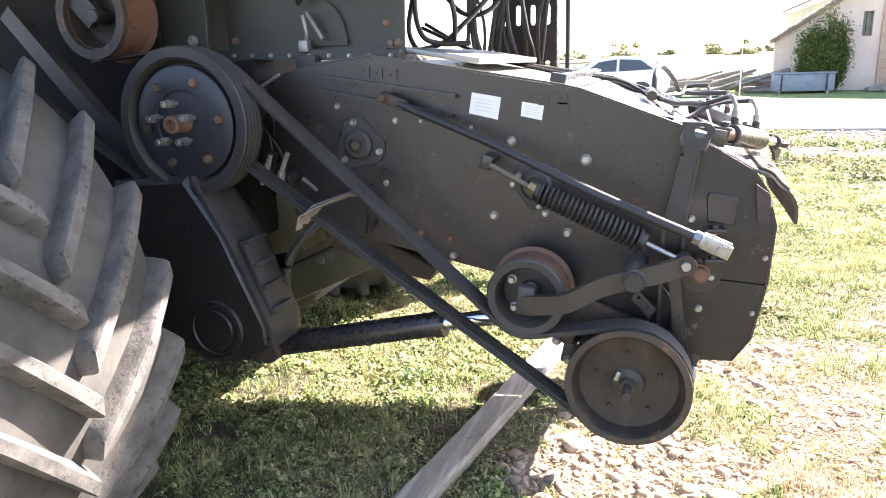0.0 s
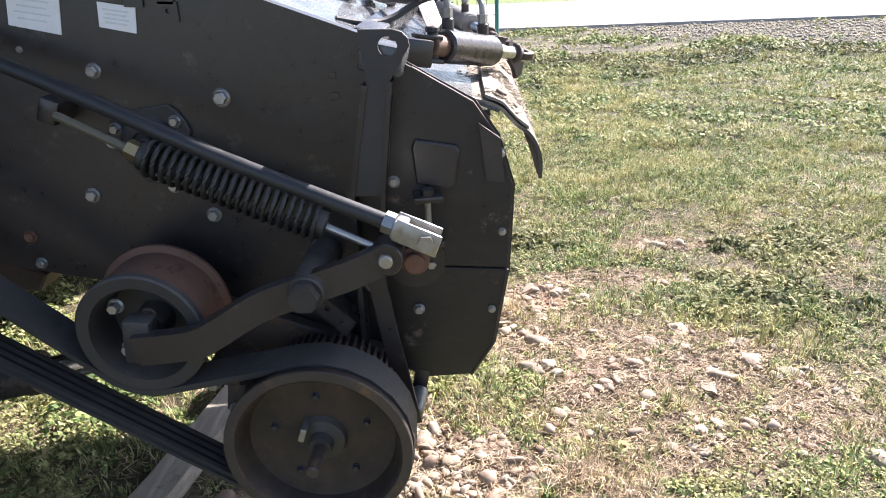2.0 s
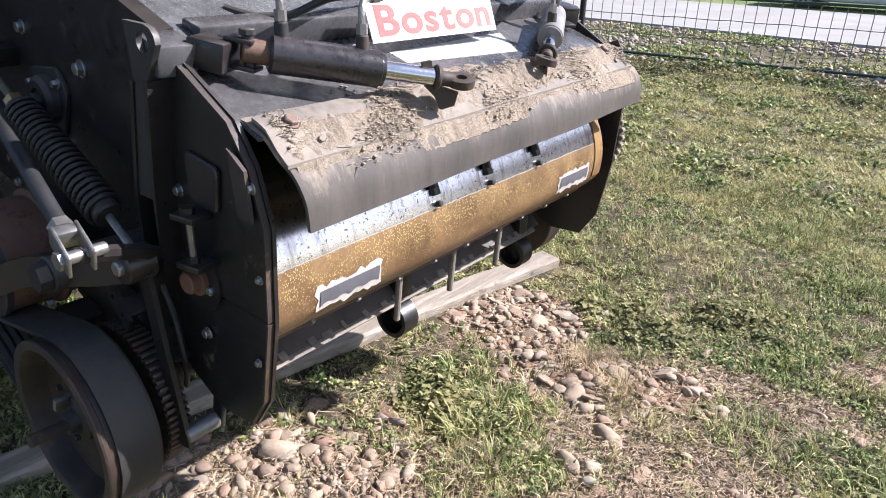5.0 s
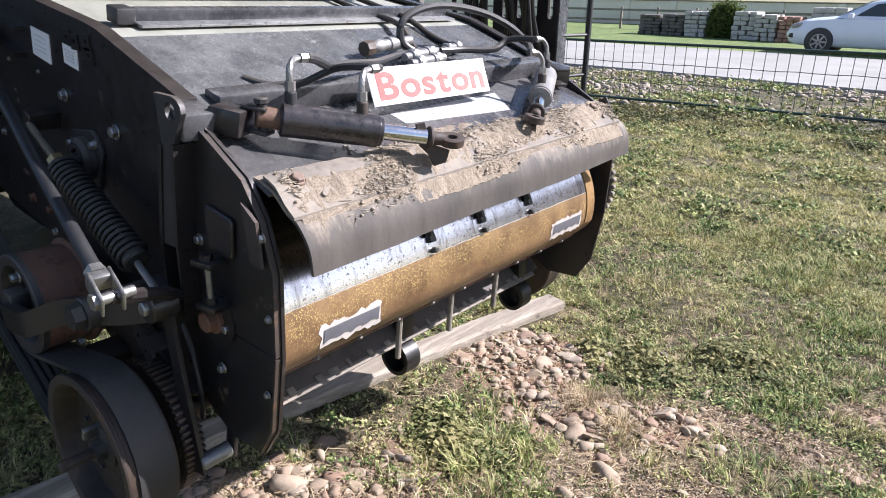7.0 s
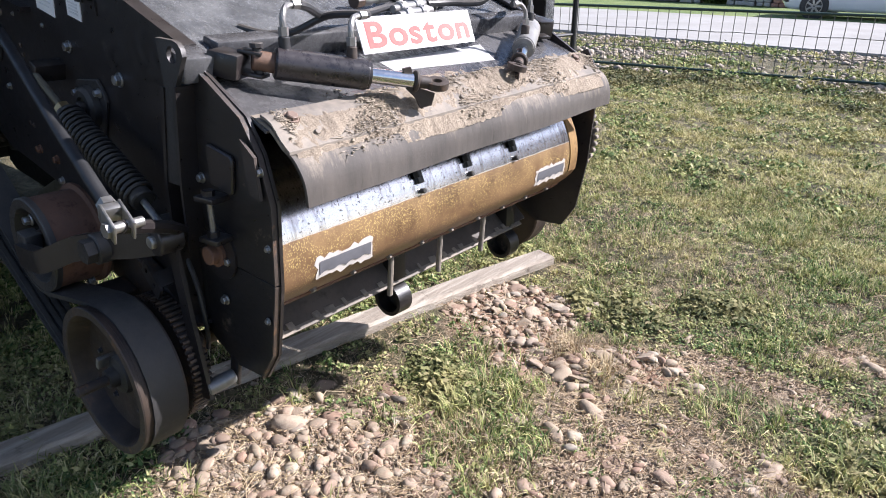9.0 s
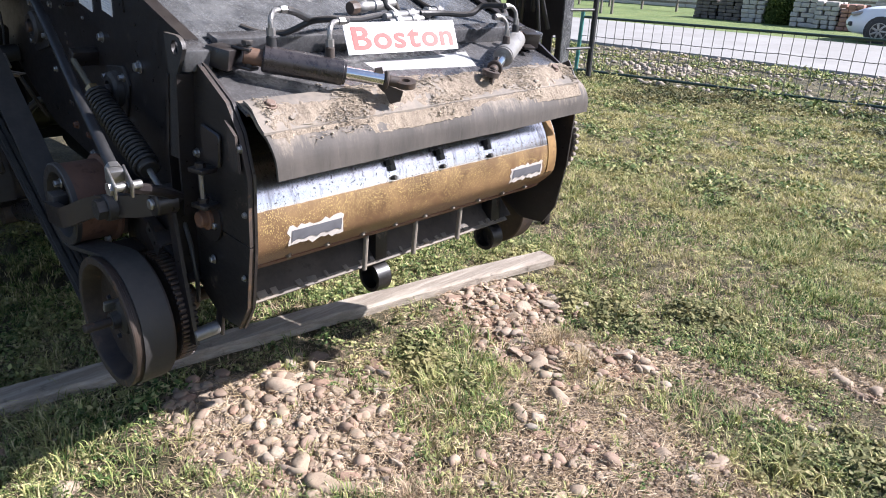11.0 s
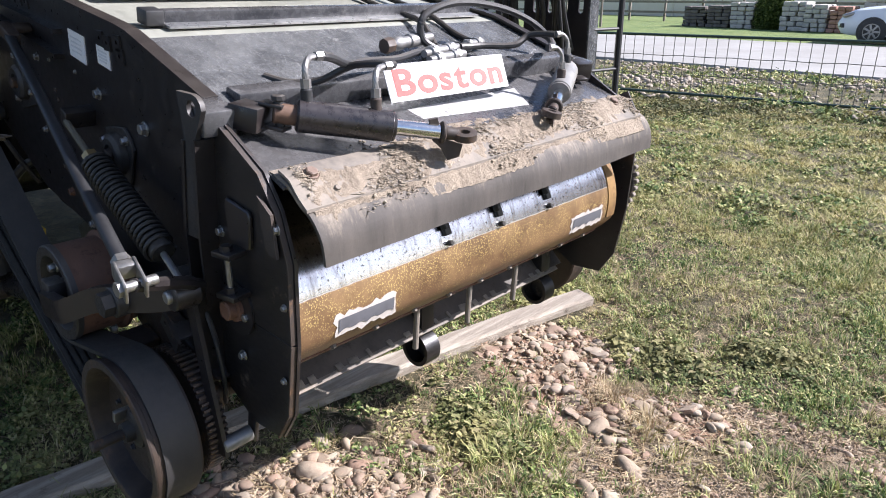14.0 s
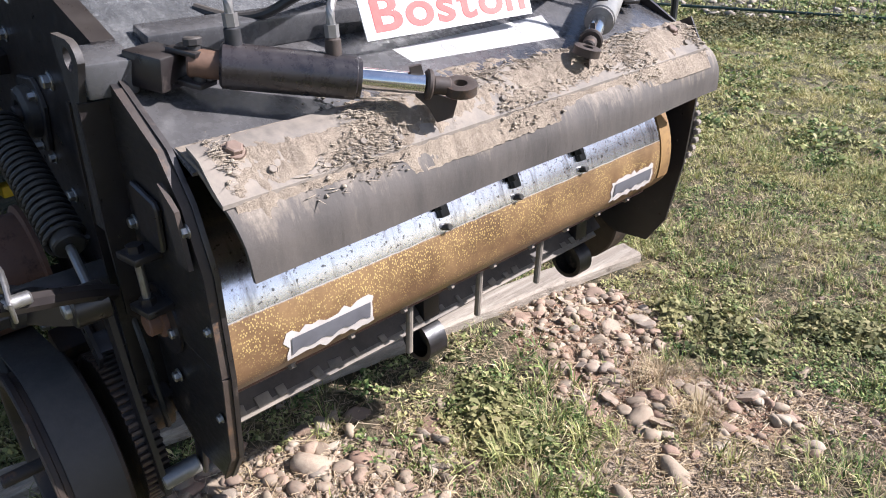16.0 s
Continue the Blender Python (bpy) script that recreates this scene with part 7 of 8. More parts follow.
def build_axle_beam():
    t = thing("axle_beam", (-1.6, 2.7, 0.6), "shaded olive painted box beam under the body", "beam")
    bm = bmesh.new()
    a, b = Vector((-1.86, 2.58, 0.445)), Vector((-1.06, 2.58, 0.813))
    ang = math.degrees(math.atan2(-(b.z - a.z), b.x - a.x))
    box(bm, (a + b) / 2, ((b - a).length, 0.16, 0.15), (0, ang, 0), 0.012)
    part("beam", bm, olive_paint, t)
    bm = bmesh.new()
    rod(bm, (-1.31, 2.495, 0.75), (-1.31, 2.5, 0.75), 0.022, 14)
    rod(bm, (-1.26, 2.495, 0.77), (-1.26, 2.5, 0.77), 0.018, 14)
    part("plug", bm, zinc, t)
    bm = bmesh.new()
    box(bm, (-1.56, 2.46, 0.43), (0.03, 0.02, 0.09), (0, 20, 0), 0.004)
    part("yellow_tag", bm, brass, t)
    bm = bmesh.new()
    box(bm, (-1.48, 2.45, 0.92), (0.34, 0.2, 0.24), (0, -8, 0), 0.01)
    part("side_box", bm, olive_paint, t)
    bm = bmesh.new()
    prism(bm, [(-1.10, 0.98), (-0.72, 0.80), (-0.75, 0.755), (-0.85, 0.77), (-1.15, 0.86)], 2.30, 3.1, 0.005)
    part("underside_plate", bm, rusty_dark, t)
    bm = bmesh.new()
    rod(bm, (-2.03, 2.3, 0.86), (-2.03, 4.1, 0.86), 0.15, 24)
    part("axle_tube", bm, black_paint, t)
    # Plain block added to darken the gap between leg and beam.
    bm = bmesh.new()
    box(bm, (-2.0, 3.25, 0.74), (0.95, 1.3, 0.62), (0, 6, 0), 0.08)
    part("transmission_case", bm, shaded_black, t)


build_axle_beam()


def build_belt_clip():
    t = thing("belt_guide", (-1.0, 1.95, 1.07), "bent pale steel belt guide bracket", "bracket")
    bm = bmesh.new()
    ribbon(bm, [(-1.035, 1.885, 1.035), (-1.025, 1.885, 1.075), (-0.98, 1.90, 1.100), (-0.905, 1.98, 1.130), (-0.88, 2.03, 1.125)], 0.004, 0.034, side=(-0.4, 0.1, 0.9))
    ribbon(bm, [(-1.03, 1.90, 1.05), (-0.98, 1.915, 1.105), (-0.89, 2.03, 1.135)], 0.045, 0.005, side=(0.25, 0.85, -0.2))
    part("strap", bm, clamp_mat, t)
    bm = bmesh.new()
    tube(bm, [(-0.875, 2.03, 1.12), (-0.87, 2.06, 1.05), (-0.90, 2.10, 0.98)], 0.007, 7)
    part("stay", bm, spring_steel, t)
    bm = bmesh.new()
    for p, q, r in (((-1.16, 2.02, 1.20), (-1.13, 2.02, 1.26), 0.008), ((-1.17, 2.02, 1.14), (-1.16, 2.02, 1.20), 0.012), ((-1.05, 2.05, 1.13), (-1.10, 2.05, 1.17), 0.007)):
        rod(bm, p, q, r, 10)
    part("sensor", bm, clamp_mat, t)
    u = thing("switch_cluster", (-1.24, 2.08, 1.2), "small sensor with a black plug and loose wires beside the belt", "sensor")
    bm = bmesh.new()
    lathe(bm, [(0, 0), (0, 0.007), (0.02, 0.007), (0.022, 0.012), (0.05, 0.012), (0.052, 0.009), (0.085, 0.009), (0.085, 0)], (-1.262, 2.07, 1.168), (-1.222, 2.07, 1.262), 14)
    part("sensor_body", bm, clamp_mat, u, "dusty grey sensor body")
    bm = bmesh.new()
    rod(bm, (-1.275, 2.07, 1.14), (-1.262, 2.07, 1.168), 0.007, 10)
    part("sensor_tip", bm, zinc, u)
    bm = bmesh.new()
    rod(bm, (-1.181, 2.05, 1.159), (-1.181, 2.12, 1.165), 0.030, 20)
    part("plug", bm, black_plastic, u)
    bm = bmesh.new()
    box(bm, (-1.255, 2.09, 1.20), (0.03, 0.05, 0.11), (0, 22, 0), 0.004)
    part("sensor_bracket", bm, black_paint, u)
    for pts in ([(-1.222, 2.07, 1.262), (-1.235, 2.08, 1.31), (-1.27, 2.10, 1.35), (-1.25, 2.11, 1.41)], [(-1.284, 2.06, 1.454), (-1.226, 2.06, 1.425), (-1.206, 2.07, 1.365), (-1.22, 2.09, 1.31)], [(-1.181, 2.08, 1.185), (-1.20, 2.09, 1.25), (-1.24, 2.10, 1.30)]):
        bm = bmesh.new()
        tube(bm, pts, 0.0042, 7)
        part("wire", bm, hose_rubber, u)
    w_ = thing("release_lever", (-1.25, 2.06, 1.466), "thin pale steel lever behind the upper pulley", "lever")
    bm = bmesh.new()
    rod(bm, (-1.262, 2.06, 1.458), (-1.160, 2.06, 1.511), 0.006, 10)
    part("shaft", bm, zinc, w_)
    bm = bmesh.new()
    lathe(bm, [(0, 0), (0, 0.018), (0.022, 0.018), (0.022, 0)], (-1.262, 2.05, 1.458), (-1.262, 2.2, 1.458), 6)
    part("pivot_nut", bm, white_steel, w_)
    bm = bmesh.new()
    rod(bm, (-1.262, 2.06, 1.458), (-1.262, 2.13, 1.458), 0.008, 10)
    part("pivot", bm, cast_iron, w_)


build_belt_clip()


def build_body():
    t = thing("harvester_body", (-2.4, 2.8, 0.9), "dark front body of a combine harvester", "combine harvester")
    bm = bmesh.new()
    box(bm, (-3.9, 2.85, 1.75), (4.5, 1.5, 1.55), bev=0.03)
    part("body", bm, shaded_black, t, "dark body panels")
    bm = bmesh.new()
    box(bm, (-1.95, 2.85, 1.15), (1.1, 1.35, 0.5), bev=0.03)
    part("chassis", bm, shaded_black, t)
    # Assumed block, added so the gap behind the belts stays dark.
    bm = bmesh.new()
    prism(bm, [(-6.0, 1.0), (-2.6, 1.0), (-2.75, 0.55), (-3.3, 0.36), (-5.4, 0.42)], 2.05, 3.65, 0.02)
    part("underbody", bm, shaded_black, t, "unseen hopper-shaped underbody added to hide sunlit ground")
    bm = bmesh.new()
    prism(bm, [(-1.475, 1.598), (-0.79, 1.575), (-0.765, 2.30), (-1.44, 2.34)], 2.25, 2.262, 0.002)
    p = part("front_panel", bm, green_paint, t, "plain dark green front panel")
    bm = bmesh.new()
    ribbon(bm, [(-1.48, 2.225, 1.583), (-0.79, 2.225, 1.560)], 0.05, 0.034)
    part("hinge_rail", bm, green_paint, p)
    for k in range(9):
        x = -1.42 + k * 0.075
        hexbolt("bolt", 0.006, 0.01, zinc, p, (x, 2.20, 1.581 - 0.033 * (x + 1.48)), (0, -1, 0))
    for x, z in ((-0.85, 1.665), (-0.835, 1.60), (-0.81, 1.60), (-1.44, 1.63)):
        hexbolt("bolt", 0.011, 0.016, rust_pale, p, (x, 2.25, z), (0, -1, 0))
    bm = bmesh.new()
    half = [(-1.09 + 0.10 * math.cos(radians(a)), 1.60 + 0.15 * math.sin(radians(a))) for a in range(180, -1, -15)]
    prism(bm, half, 2.235, 2.248)
    part("quadrant_plate", bm, green_paint, p)
    bm = bmesh.new()
    box(bm, (-1.135, 2.20, 1.60), (0.035, 0.035, 0.04), bev=0.004)
    tube(bm, [(-1.13, 2.19, 1.70), (-1.12, 2.19, 1.64), (-1.135, 2.20, 1.61)], 0.007, 7)
    rod(bm, (-1.12, 2.20, 1.71), (-1.065, 2.20, 1.62), 0.008, 8)
    part("switch", bm, white_steel, p, "white limit switch")
    bm = bmesh.new()
    box(bm, (-1.12, 2.19, 1.545), (0.075, 0.05, 0.05), bev=0.004)
    part("switch_foot", bm, black_plastic, p)
    bm = bmesh.new()
    prism(bm, [(-1.74, 1.50), (-1.47, 1.56), (-1.43, 2.3), (-1.72, 2.3)], 2.12, 2.14, 0.002)
    q = part("side_sheet", bm, green_paint, t, "grey-green side sheet with two bolts")
    for x, z in ((-1.675, 1.66), (-1.525, 1.632)):
        hexbolt("bolt", 0.015, 0.014, zinc, q, (x, 2.12, z), (0, -1, 0))
    bm = bmesh.new()
    box(bm, (-1.40, 2.20, 1.50), (0.20, 0.14, 0.11), (0, -6, 0), 0.006)
    part("corner_box", bm, shaded_black, t)
    # Out of view; block sized so that its shadow falls on the tyre.
    bm = bmesh.new()
    box(bm, (-1.73, 2.555, 2.85), (3.0, 2.21, 1.70), bev=0.06)
    part("cab", bm, green_paint, t, "unseen cab block added above the feeder house to shade the tyre")
    return t


build_body()


def build_tyre():
    """Deep-lugged drive tyre: carcass, rim and one mesh for each lug."""
    R, cy = 0.830, 1.165
    t = thing("front_tyre", (0, 0, 0), "grey weathered deep-lugged tractor tyre of the harvester", "tyre", "drive wheels")
    prof = [(-0.26, 0.42), (-0.31, 0.47), (-0.355, 0.60), (-0.36, 0.70), (-0.345, 0.765), (-0.31, 0.798), (-0.2, 0.820), (0, R), (0.2, 0.820), (0.31, 0.798), (0.345, 0.765), (0.36, 0.70), (0.355, 0.60), (0.31, 0.47), (0.26, 0.42)]
    bm = bmesh.new()
    lathe(bm, prof, (0, 0, 0), (0, 1, 0), 96)
    part("carcass", bm, tyre_rubber, t)
    bm = bmesh.new()
    lathe(bm, [(-0.26, 0.425), (-0.28, 0.43), (-0.28, 0.40), (-0.18, 0.36), (-0.10, 0.30), (-0.10, 0.0), (0.1, 0.0), (0.1, 0.3), (0.18, 0.36), (0.28, 0.40), (0.28, 0.43), (0.26, 0.425)], (0, 0, 0), (0, 1, 0), 40)
    part("rim", bm, olive_paint, t)
    def crown(y):
        return float(np.interp(abs(y), [0, 0.2, 0.31, 0.345, 0.36], [R, 0.820, 0.798, 0.765, 0.70]))
    def lug(side):
        bm = bmesh.new()
        secs = []
        for u in (0.0, 0.03, 0.1, 0.2, 0.3, 0.4, 0.5, 0.6, 0.7, 0.8, 0.9, 0.96, 1.0, 1.05):
            y = side * (-0.012 + 0.347 * u)
            a = radians(25.0) * (1 - u)
            r = crown(y) - 0.012
            top = float(np.interp(abs(y), [0, 0.2, 0.335, 0.352], [R + 0.054, 0.875, 0.852, 0.76]))
            wt = 0.027 - 0.003 * u + 0.0025 * noise.noise((u * 6, side, 0))
            if u == 0.0:
                top, wt = top - 0.022, 0.016
            wb = wt + 0.017
            row = []
            for s, rr in ((-wb, r), (-wt - 0.004, top - 0.016), (-wt, top - 0.006), (-wt + 0.006, top), (wt - 0.006, top), (wt, top - 0.006), (wt + 0.004, top - 0.016), (wb, r)):
                b = a + s / r
                row.append(bm.verts.new((rr * math.cos(b), y, -rr * math.sin(b))))
            secs.append(row)
        for A, B in zip(secs[:-1], secs[1:]):
            for i in range(7):
                bm.faces.new((A[i], A[i + 1], B[i + 1], B[i]))
        bm.faces.new(secs[0])
        bm.faces.new(secs[-1][::-1])
        return bm
    count = 23
    for side in (-1, 1):
        first = part("lug", lug(side), lug_rubber, t, sharp=28)
        for k in range(count):
            ang = 360 / count * k + (33.4 if side < 0 else 25.5)
            m = Euler((0, radians(-ang), 0)).to_matrix().to_4x4()
            if k == 0:
                first.matrix_basis = m
            else:
                again(first, m, t)
    t.matrix_basis = pose(-2.055, cy, 0.86)
    copy_thing(t, pose(-2.055, 4.395, 0.86))
    return t


build_tyre()


def build_ladder():
    """Slotted access panel with a rail post on the machine's far side."""
    t = thing("slotted_guard", (-0.9, 4.9, 0), "tall black slotted guard panel with a thin rail post", "guard panel")
    def slot(cx, cz):
        w, h = 0.016, 0.05
        return [(cx + w * math.cos(radians(a)), cz + h + w * math.sin(radians(a))) for a in range(0, 181, 45)] + [(cx + w * math.cos(radians(a)), cz - h + w * math.sin(radians(a))) for a in range(180, 361, 45)]
    holes = [slot(-1.06 + i * 0.10, 0.75 + j * 0.36) for i in range(4) for j in range(5)]
    bm = bmesh.new()
    plate_holes(bm, [(-1.14, 0.35), (-0.70, 0.35), (-0.70, 2.55), (-1.14, 2.55)], holes, 4.85, 4.862)
    part("panel", bm, black_paint, t, "black slotted sheet")
    bm = bmesh.new()
    box(bm, (-0.70, 4.885, 1.45), (0.012, 0.09, 2.2), bev=0.003)
    part("edge_flange", bm, hood_paint, t, "grey edge flange")
    bm = bmesh.new()
    rod(bm, (-0.665, 5.12, 0.93), (-0.665, 5.12, 2.6), 0.017, 10)
    part("rail_post", bm, black_plastic, t)
    for z in (1.1, 1.32, 2.0):
        bm = bmesh.new()
        rod(bm, (-0.70, 4.90, z), (-0.665, 5.12, z), 0.009, 8)
        part("stay", bm, black_plastic, t)
    for x in (-1.13, -0.71):
        bm = bmesh.new()
        box(bm, (x, 4.88, 0.2), (0.04, 0.05, 0.42), bev=0.004)
        part("foot", bm, black_paint, t)


build_ladder()
rng = random.Random(21)
for k in range(13):
    x = rng.uniform(-1.28, -0.72)
    z0 = rng.uniform(1.15, 1.6)
    build_hose([(x + rng.uniform(-0.1, 0.1), 4.70, 2.7), (x + rng.uniform(-0.05, 0.05), 4.66, 2.15), (x + rng.uniform(-0.04, 0.04), 4.64, 1.75), (x + rng.uniform(-0.08, 0.08), 4.70, z0), (x + rng.uniform(-0.06, 0.06), 4.80, z0 - 0.25)], rng.choice((0.011, 0.014, 0.017)), "black rubber hose hanging down the guard panel")
for p in ([(-0.82, 2.5, 2.3), (-0.84, 2.5, 1.80), (-0.82, 2.5, 1.64), (-0.76, 2.55, 1.60), (-0.66, 2.6, 1.60)], [(-0.80, 2.6, 2.3), (-0.75, 2.6, 1.85), (-0.72, 2.6, 1.70), (-0.74, 2.65, 1.60)],
          [(-0.60, 2.7, 1.78), (-0.70, 2.68, 1.68), (-0.80, 2.65, 1.60), (-0.95, 2.6, 1.575)], [(-0.80, 2.7, 2.2), (-0.92, 2.7, 1.78), (-0.94, 2.7, 1.65), (-0.90, 2.7, 1.57)],
          [(-0.85, 2.9, 1.80), (-0.78, 2.9, 1.73), (-0.70, 2.9, 1.72), (-0.62, 2.9, 1.78), (-0.60, 2.9, 1.95)], [(-1.15, 2.2, 1.74), (-1.10, 2.18, 1.78), (-1.0, 2.18, 1.80), (-0.9, 2.2, 1.84), (-0.82, 2.3, 1.95)]):
    build_hose(p, 0.010, "black cable looping in front of the sky", name="electric_cable")


def build_plank():
    t = bmesh.new()
    n = 90
    secs = []
    for i in range(n + 1):
        y = 1.25 + (4.35 - 1.25) * i / n
        cx = -0.315 - 0.183 * (4.34 - y) - 0.006 * math.sin(y * 2)
        wl = 0.062 + 0.005 * noise.noise((y * 3, 0, 0)) + 0.003 * noise.noise((y * 17, 2, 0))
        wr = 0.062 + 0.006 * noise.noise((y * 3, 5, 0)) + 0.004 * noise.noise((y * 14, 7, 0))
        z = 0.022 + 0.012 * math.sin((y - 1.2) * 0.9)
        def top(u):
            return z + 0.018 + 0.0035 * noise.noise((y * 4, u * 3, 1)) + 0.002 * noise.noise((y * 20, u * 9, 4))
        row = [(cx - wl, y + 0.03, z - 0.03), (cx - wl - 0.002, y + 0.03, z + 0.008), (cx - wl + 0.010, y + 0.03, top(0))]
        row += [(cx + k * 0.022, y + 0.015 - 0.015 * k / 3, top(1 + k)) for k in (-1.7, -0.8, 0, 0.8, 1.7)]
        row += [(cx + wr - 0.010, y, top(8)), (cx + wr + 0.002, y, z + 0.008), (cx + wr, y, z - 0.03)]
        secs.append([t.verts.new(p) for p in row])
    for A, B in zip(secs[:-1], secs[1:]):
        for i in range(len(A)):
            j = (i + 1) % len(A)
            t.faces.new((A[i], A[j], B[j], B[i]))
    t.faces.new(secs[0][::-1])
    t.faces.new(secs[-1])
    return tagged(part("plank", t, wood), "long weathered brown-grey board lying on the ground", "plank")


build_plank()


# ---- stones, grass and litter ----
def within(x, y, spots):
    return min(math.hypot((x - a) / rx, (y - b) / ry) for a, b, rx, ry in spots)


def zone(x, y, spots, soft=0.35):
    """1 inside a patch with a ragged edge, 0 outside it."""
    d = within(x, y, spots) + 0.45 * noise.noise((x * 3.6, y * 3.6, 5)) + 0.22 * noise.noise((x * 11, y * 11, 6))
    return max(0.0, min(1.0, (1.0 + soft / 2 - d) / soft))


def bare(x, y):
    """How bare the ground is, 0 to 1."""
    a = max(zone(x, y, HEAP), zone(x, y, PINK), 0.85 * zone(x, y, DUSTY), 0.45 * zone(x, y, MIXED))
    a *= 1 - 0.9 * zone(x, y, GREEN)
    b = max(0.0, min(1.0, (noise.noise((x * 0.8, y * 0.8, 11)) - 0.25) / 0.15)) * 0.45
    return max(a, b)


def stone_mesh(name, seed, flat):
    """A worn stone: a ball cut by a few planes and flattened."""
    bm = bmesh.new()
    bmesh.ops.create_icosphere(bm, subdivisions=3, radius=1.0)
    rng = random.Random(seed)
    s = Vector((1.0, rng.uniform(0.55, 0.88), rng.uniform(0.26, 0.40) if flat else rng.uniform(0.42, 0.66)))
    o = Vector((rng.uniform(0, 50), rng.uniform(0, 50), rng.uniform(0, 50)))
    cuts = [(Vector((rng.gauss(0, 1), rng.gauss(0, 1), rng.gauss(0, 1))).normalized(), rng.uniform(0.34, 0.66) if flat else rng.uniform(0.58, 0.90)) for _ in range(10 if flat else 8)]
    for v in bm.verts:
        p = v.co * (1 + 0.24 * noise.noise(v.co * 1.0 + o))
        for nrm, d in cuts:
            over = p.dot(nrm) - d
            if over > 0:
                p = p - nrm * over
        p = p * (1 + 0.06 * noise.noise(p * 4 + o))
        v.co = Vector((p.x * s.x, p.y * s.y, p.z * s.z)) * (1.45 if flat else 1.2)
    me = bpy.data.meshes.new(name)
    bm.to_mesh(me)
    bm.free()
    me.materials.append(stone_mat)
    me.polygons.foreach_set("use_smooth", [True] * len(me.polygons))
    if flat:
        me.set_sharp_from_angle(angle=radians(32))
    return me


round_shapes = [stone_mesh("stone", 100 + i, False) for i in range(12)]
slab_shapes = [stone_mesh("stone", 200 + i, True) for i in range(12)]
rng = random.Random(77)


def put_stone(x, y, r, slab=False, sink=0.0):
    ob = new("stone", rng.choice(slab_shapes if slab else round_shapes))
    tip = 28 if slab else 12
    ob.matrix_basis = pose(x, y, rough_height(x, y) + r * (rng.uniform(-0.18, 0.08) - sink), rng.uniform(-tip, tip), rng.uniform(-tip, tip), rng.uniform(0, 360)) @ Matrix.Scale(r, 4)
    label = "flat pinkish-brown slab of stone half sunk in soil" if slab else ("pale tan rounded river stone lying on soil" if r > 0.035 else "small pale rounded pebble on bare soil")
    return tagged(ob, label, "stone", "stones on the bare strip")


for x, y, r in ((-0.235, 2.56, 0.066), (0.31, 2.34, 0.058), (0.0, 2.19, 0.05), (0.18, 2.35, 0.05), (-0.31, 2.17, 0.04), (-0.32, 2.78, 0.046), (-0.44, 2.32, 0.036), (0.38, 3.07, 0.042), (-0.07, 2.69, 0.036), (-0.15, 2.68, 0.044),
                (0.34, 3.41, 0.058), (0.31, 3.56, 0.05), (0.60, 4.02, 0.042), (0.72, 3.06, 0.05), (0.81, 3.02, 0.042), (0.96, 3.10, 0.046), (0.88, 3.10, 0.04), (0.69, 3.17, 0.046), (0.99, 3.25, 0.052), (1.12, 3.36, 0.060),
                (1.18, 3.07, 0.068), (1.33, 3.13, 0.056), (1.09, 3.25, 0.044), (1.44, 3.04, 0.05), (1.52, 2.60, 0.075), (0.44, 2.44, 0.045), (-0.10, 2.86, 0.03), (-0.17, 3.02, 0.028), (-0.19, 1.76, 0.05), (1.27, 4.27, 0.05), (1.17, 4.25, 0.04), (1.38, 4.29, 0.045)):
    put_stone(x, y, r, False, 0.12)
for wanted, spots, lo, mean, hi, slab in ((60, HEAP, 0.014, 0.013, 0.046, False), (50, HEAP, 0.014, 0.011, 0.04, True), (104, PINK, 0.022, 0.013, 0.052, True), (24, DUSTY, 0.016, 0.012, 0.045, False), (28, MIXED, 0.018, 0.013, 0.05, True)):
    made = 0
    while made < wanted:
        x, y = rng.uniform(-0.8, 2.0), rng.uniform(1.7, 4.5)
        if rng.random() < zone(x, y, spots) * (1 - 0.75 * zone(x, y, GREEN)):
            put_stone(x, y, min(hi, lo + rng.expovariate(1 / mean)), slab and rng.random() < 0.8, 0.0 if slab else 0.1)
            made += 1


def scatter_mesh(name, V, F, material, label, category):
    me = bpy.data.meshes.new(name)
    me.from_pydata(V.reshape(-1, 3).tolist(), [], F.tolist())
    me.materials.append(material)
    me.polygons.foreach_set("use_smooth", [True] * len(me.polygons))
    return tagged(new(name, me), label, category, kind="stuff")


def base_stone(n):
    bm = bmesh.new()
    bmesh.ops.create_icosphere(bm, subdivisions=n, radius=1.0)
    V = np.array([v.co[:] for v in bm.verts])
    F = np.array([[v.index for v in f.verts] for f in bm.faces])
    bm.free()
    return V, F


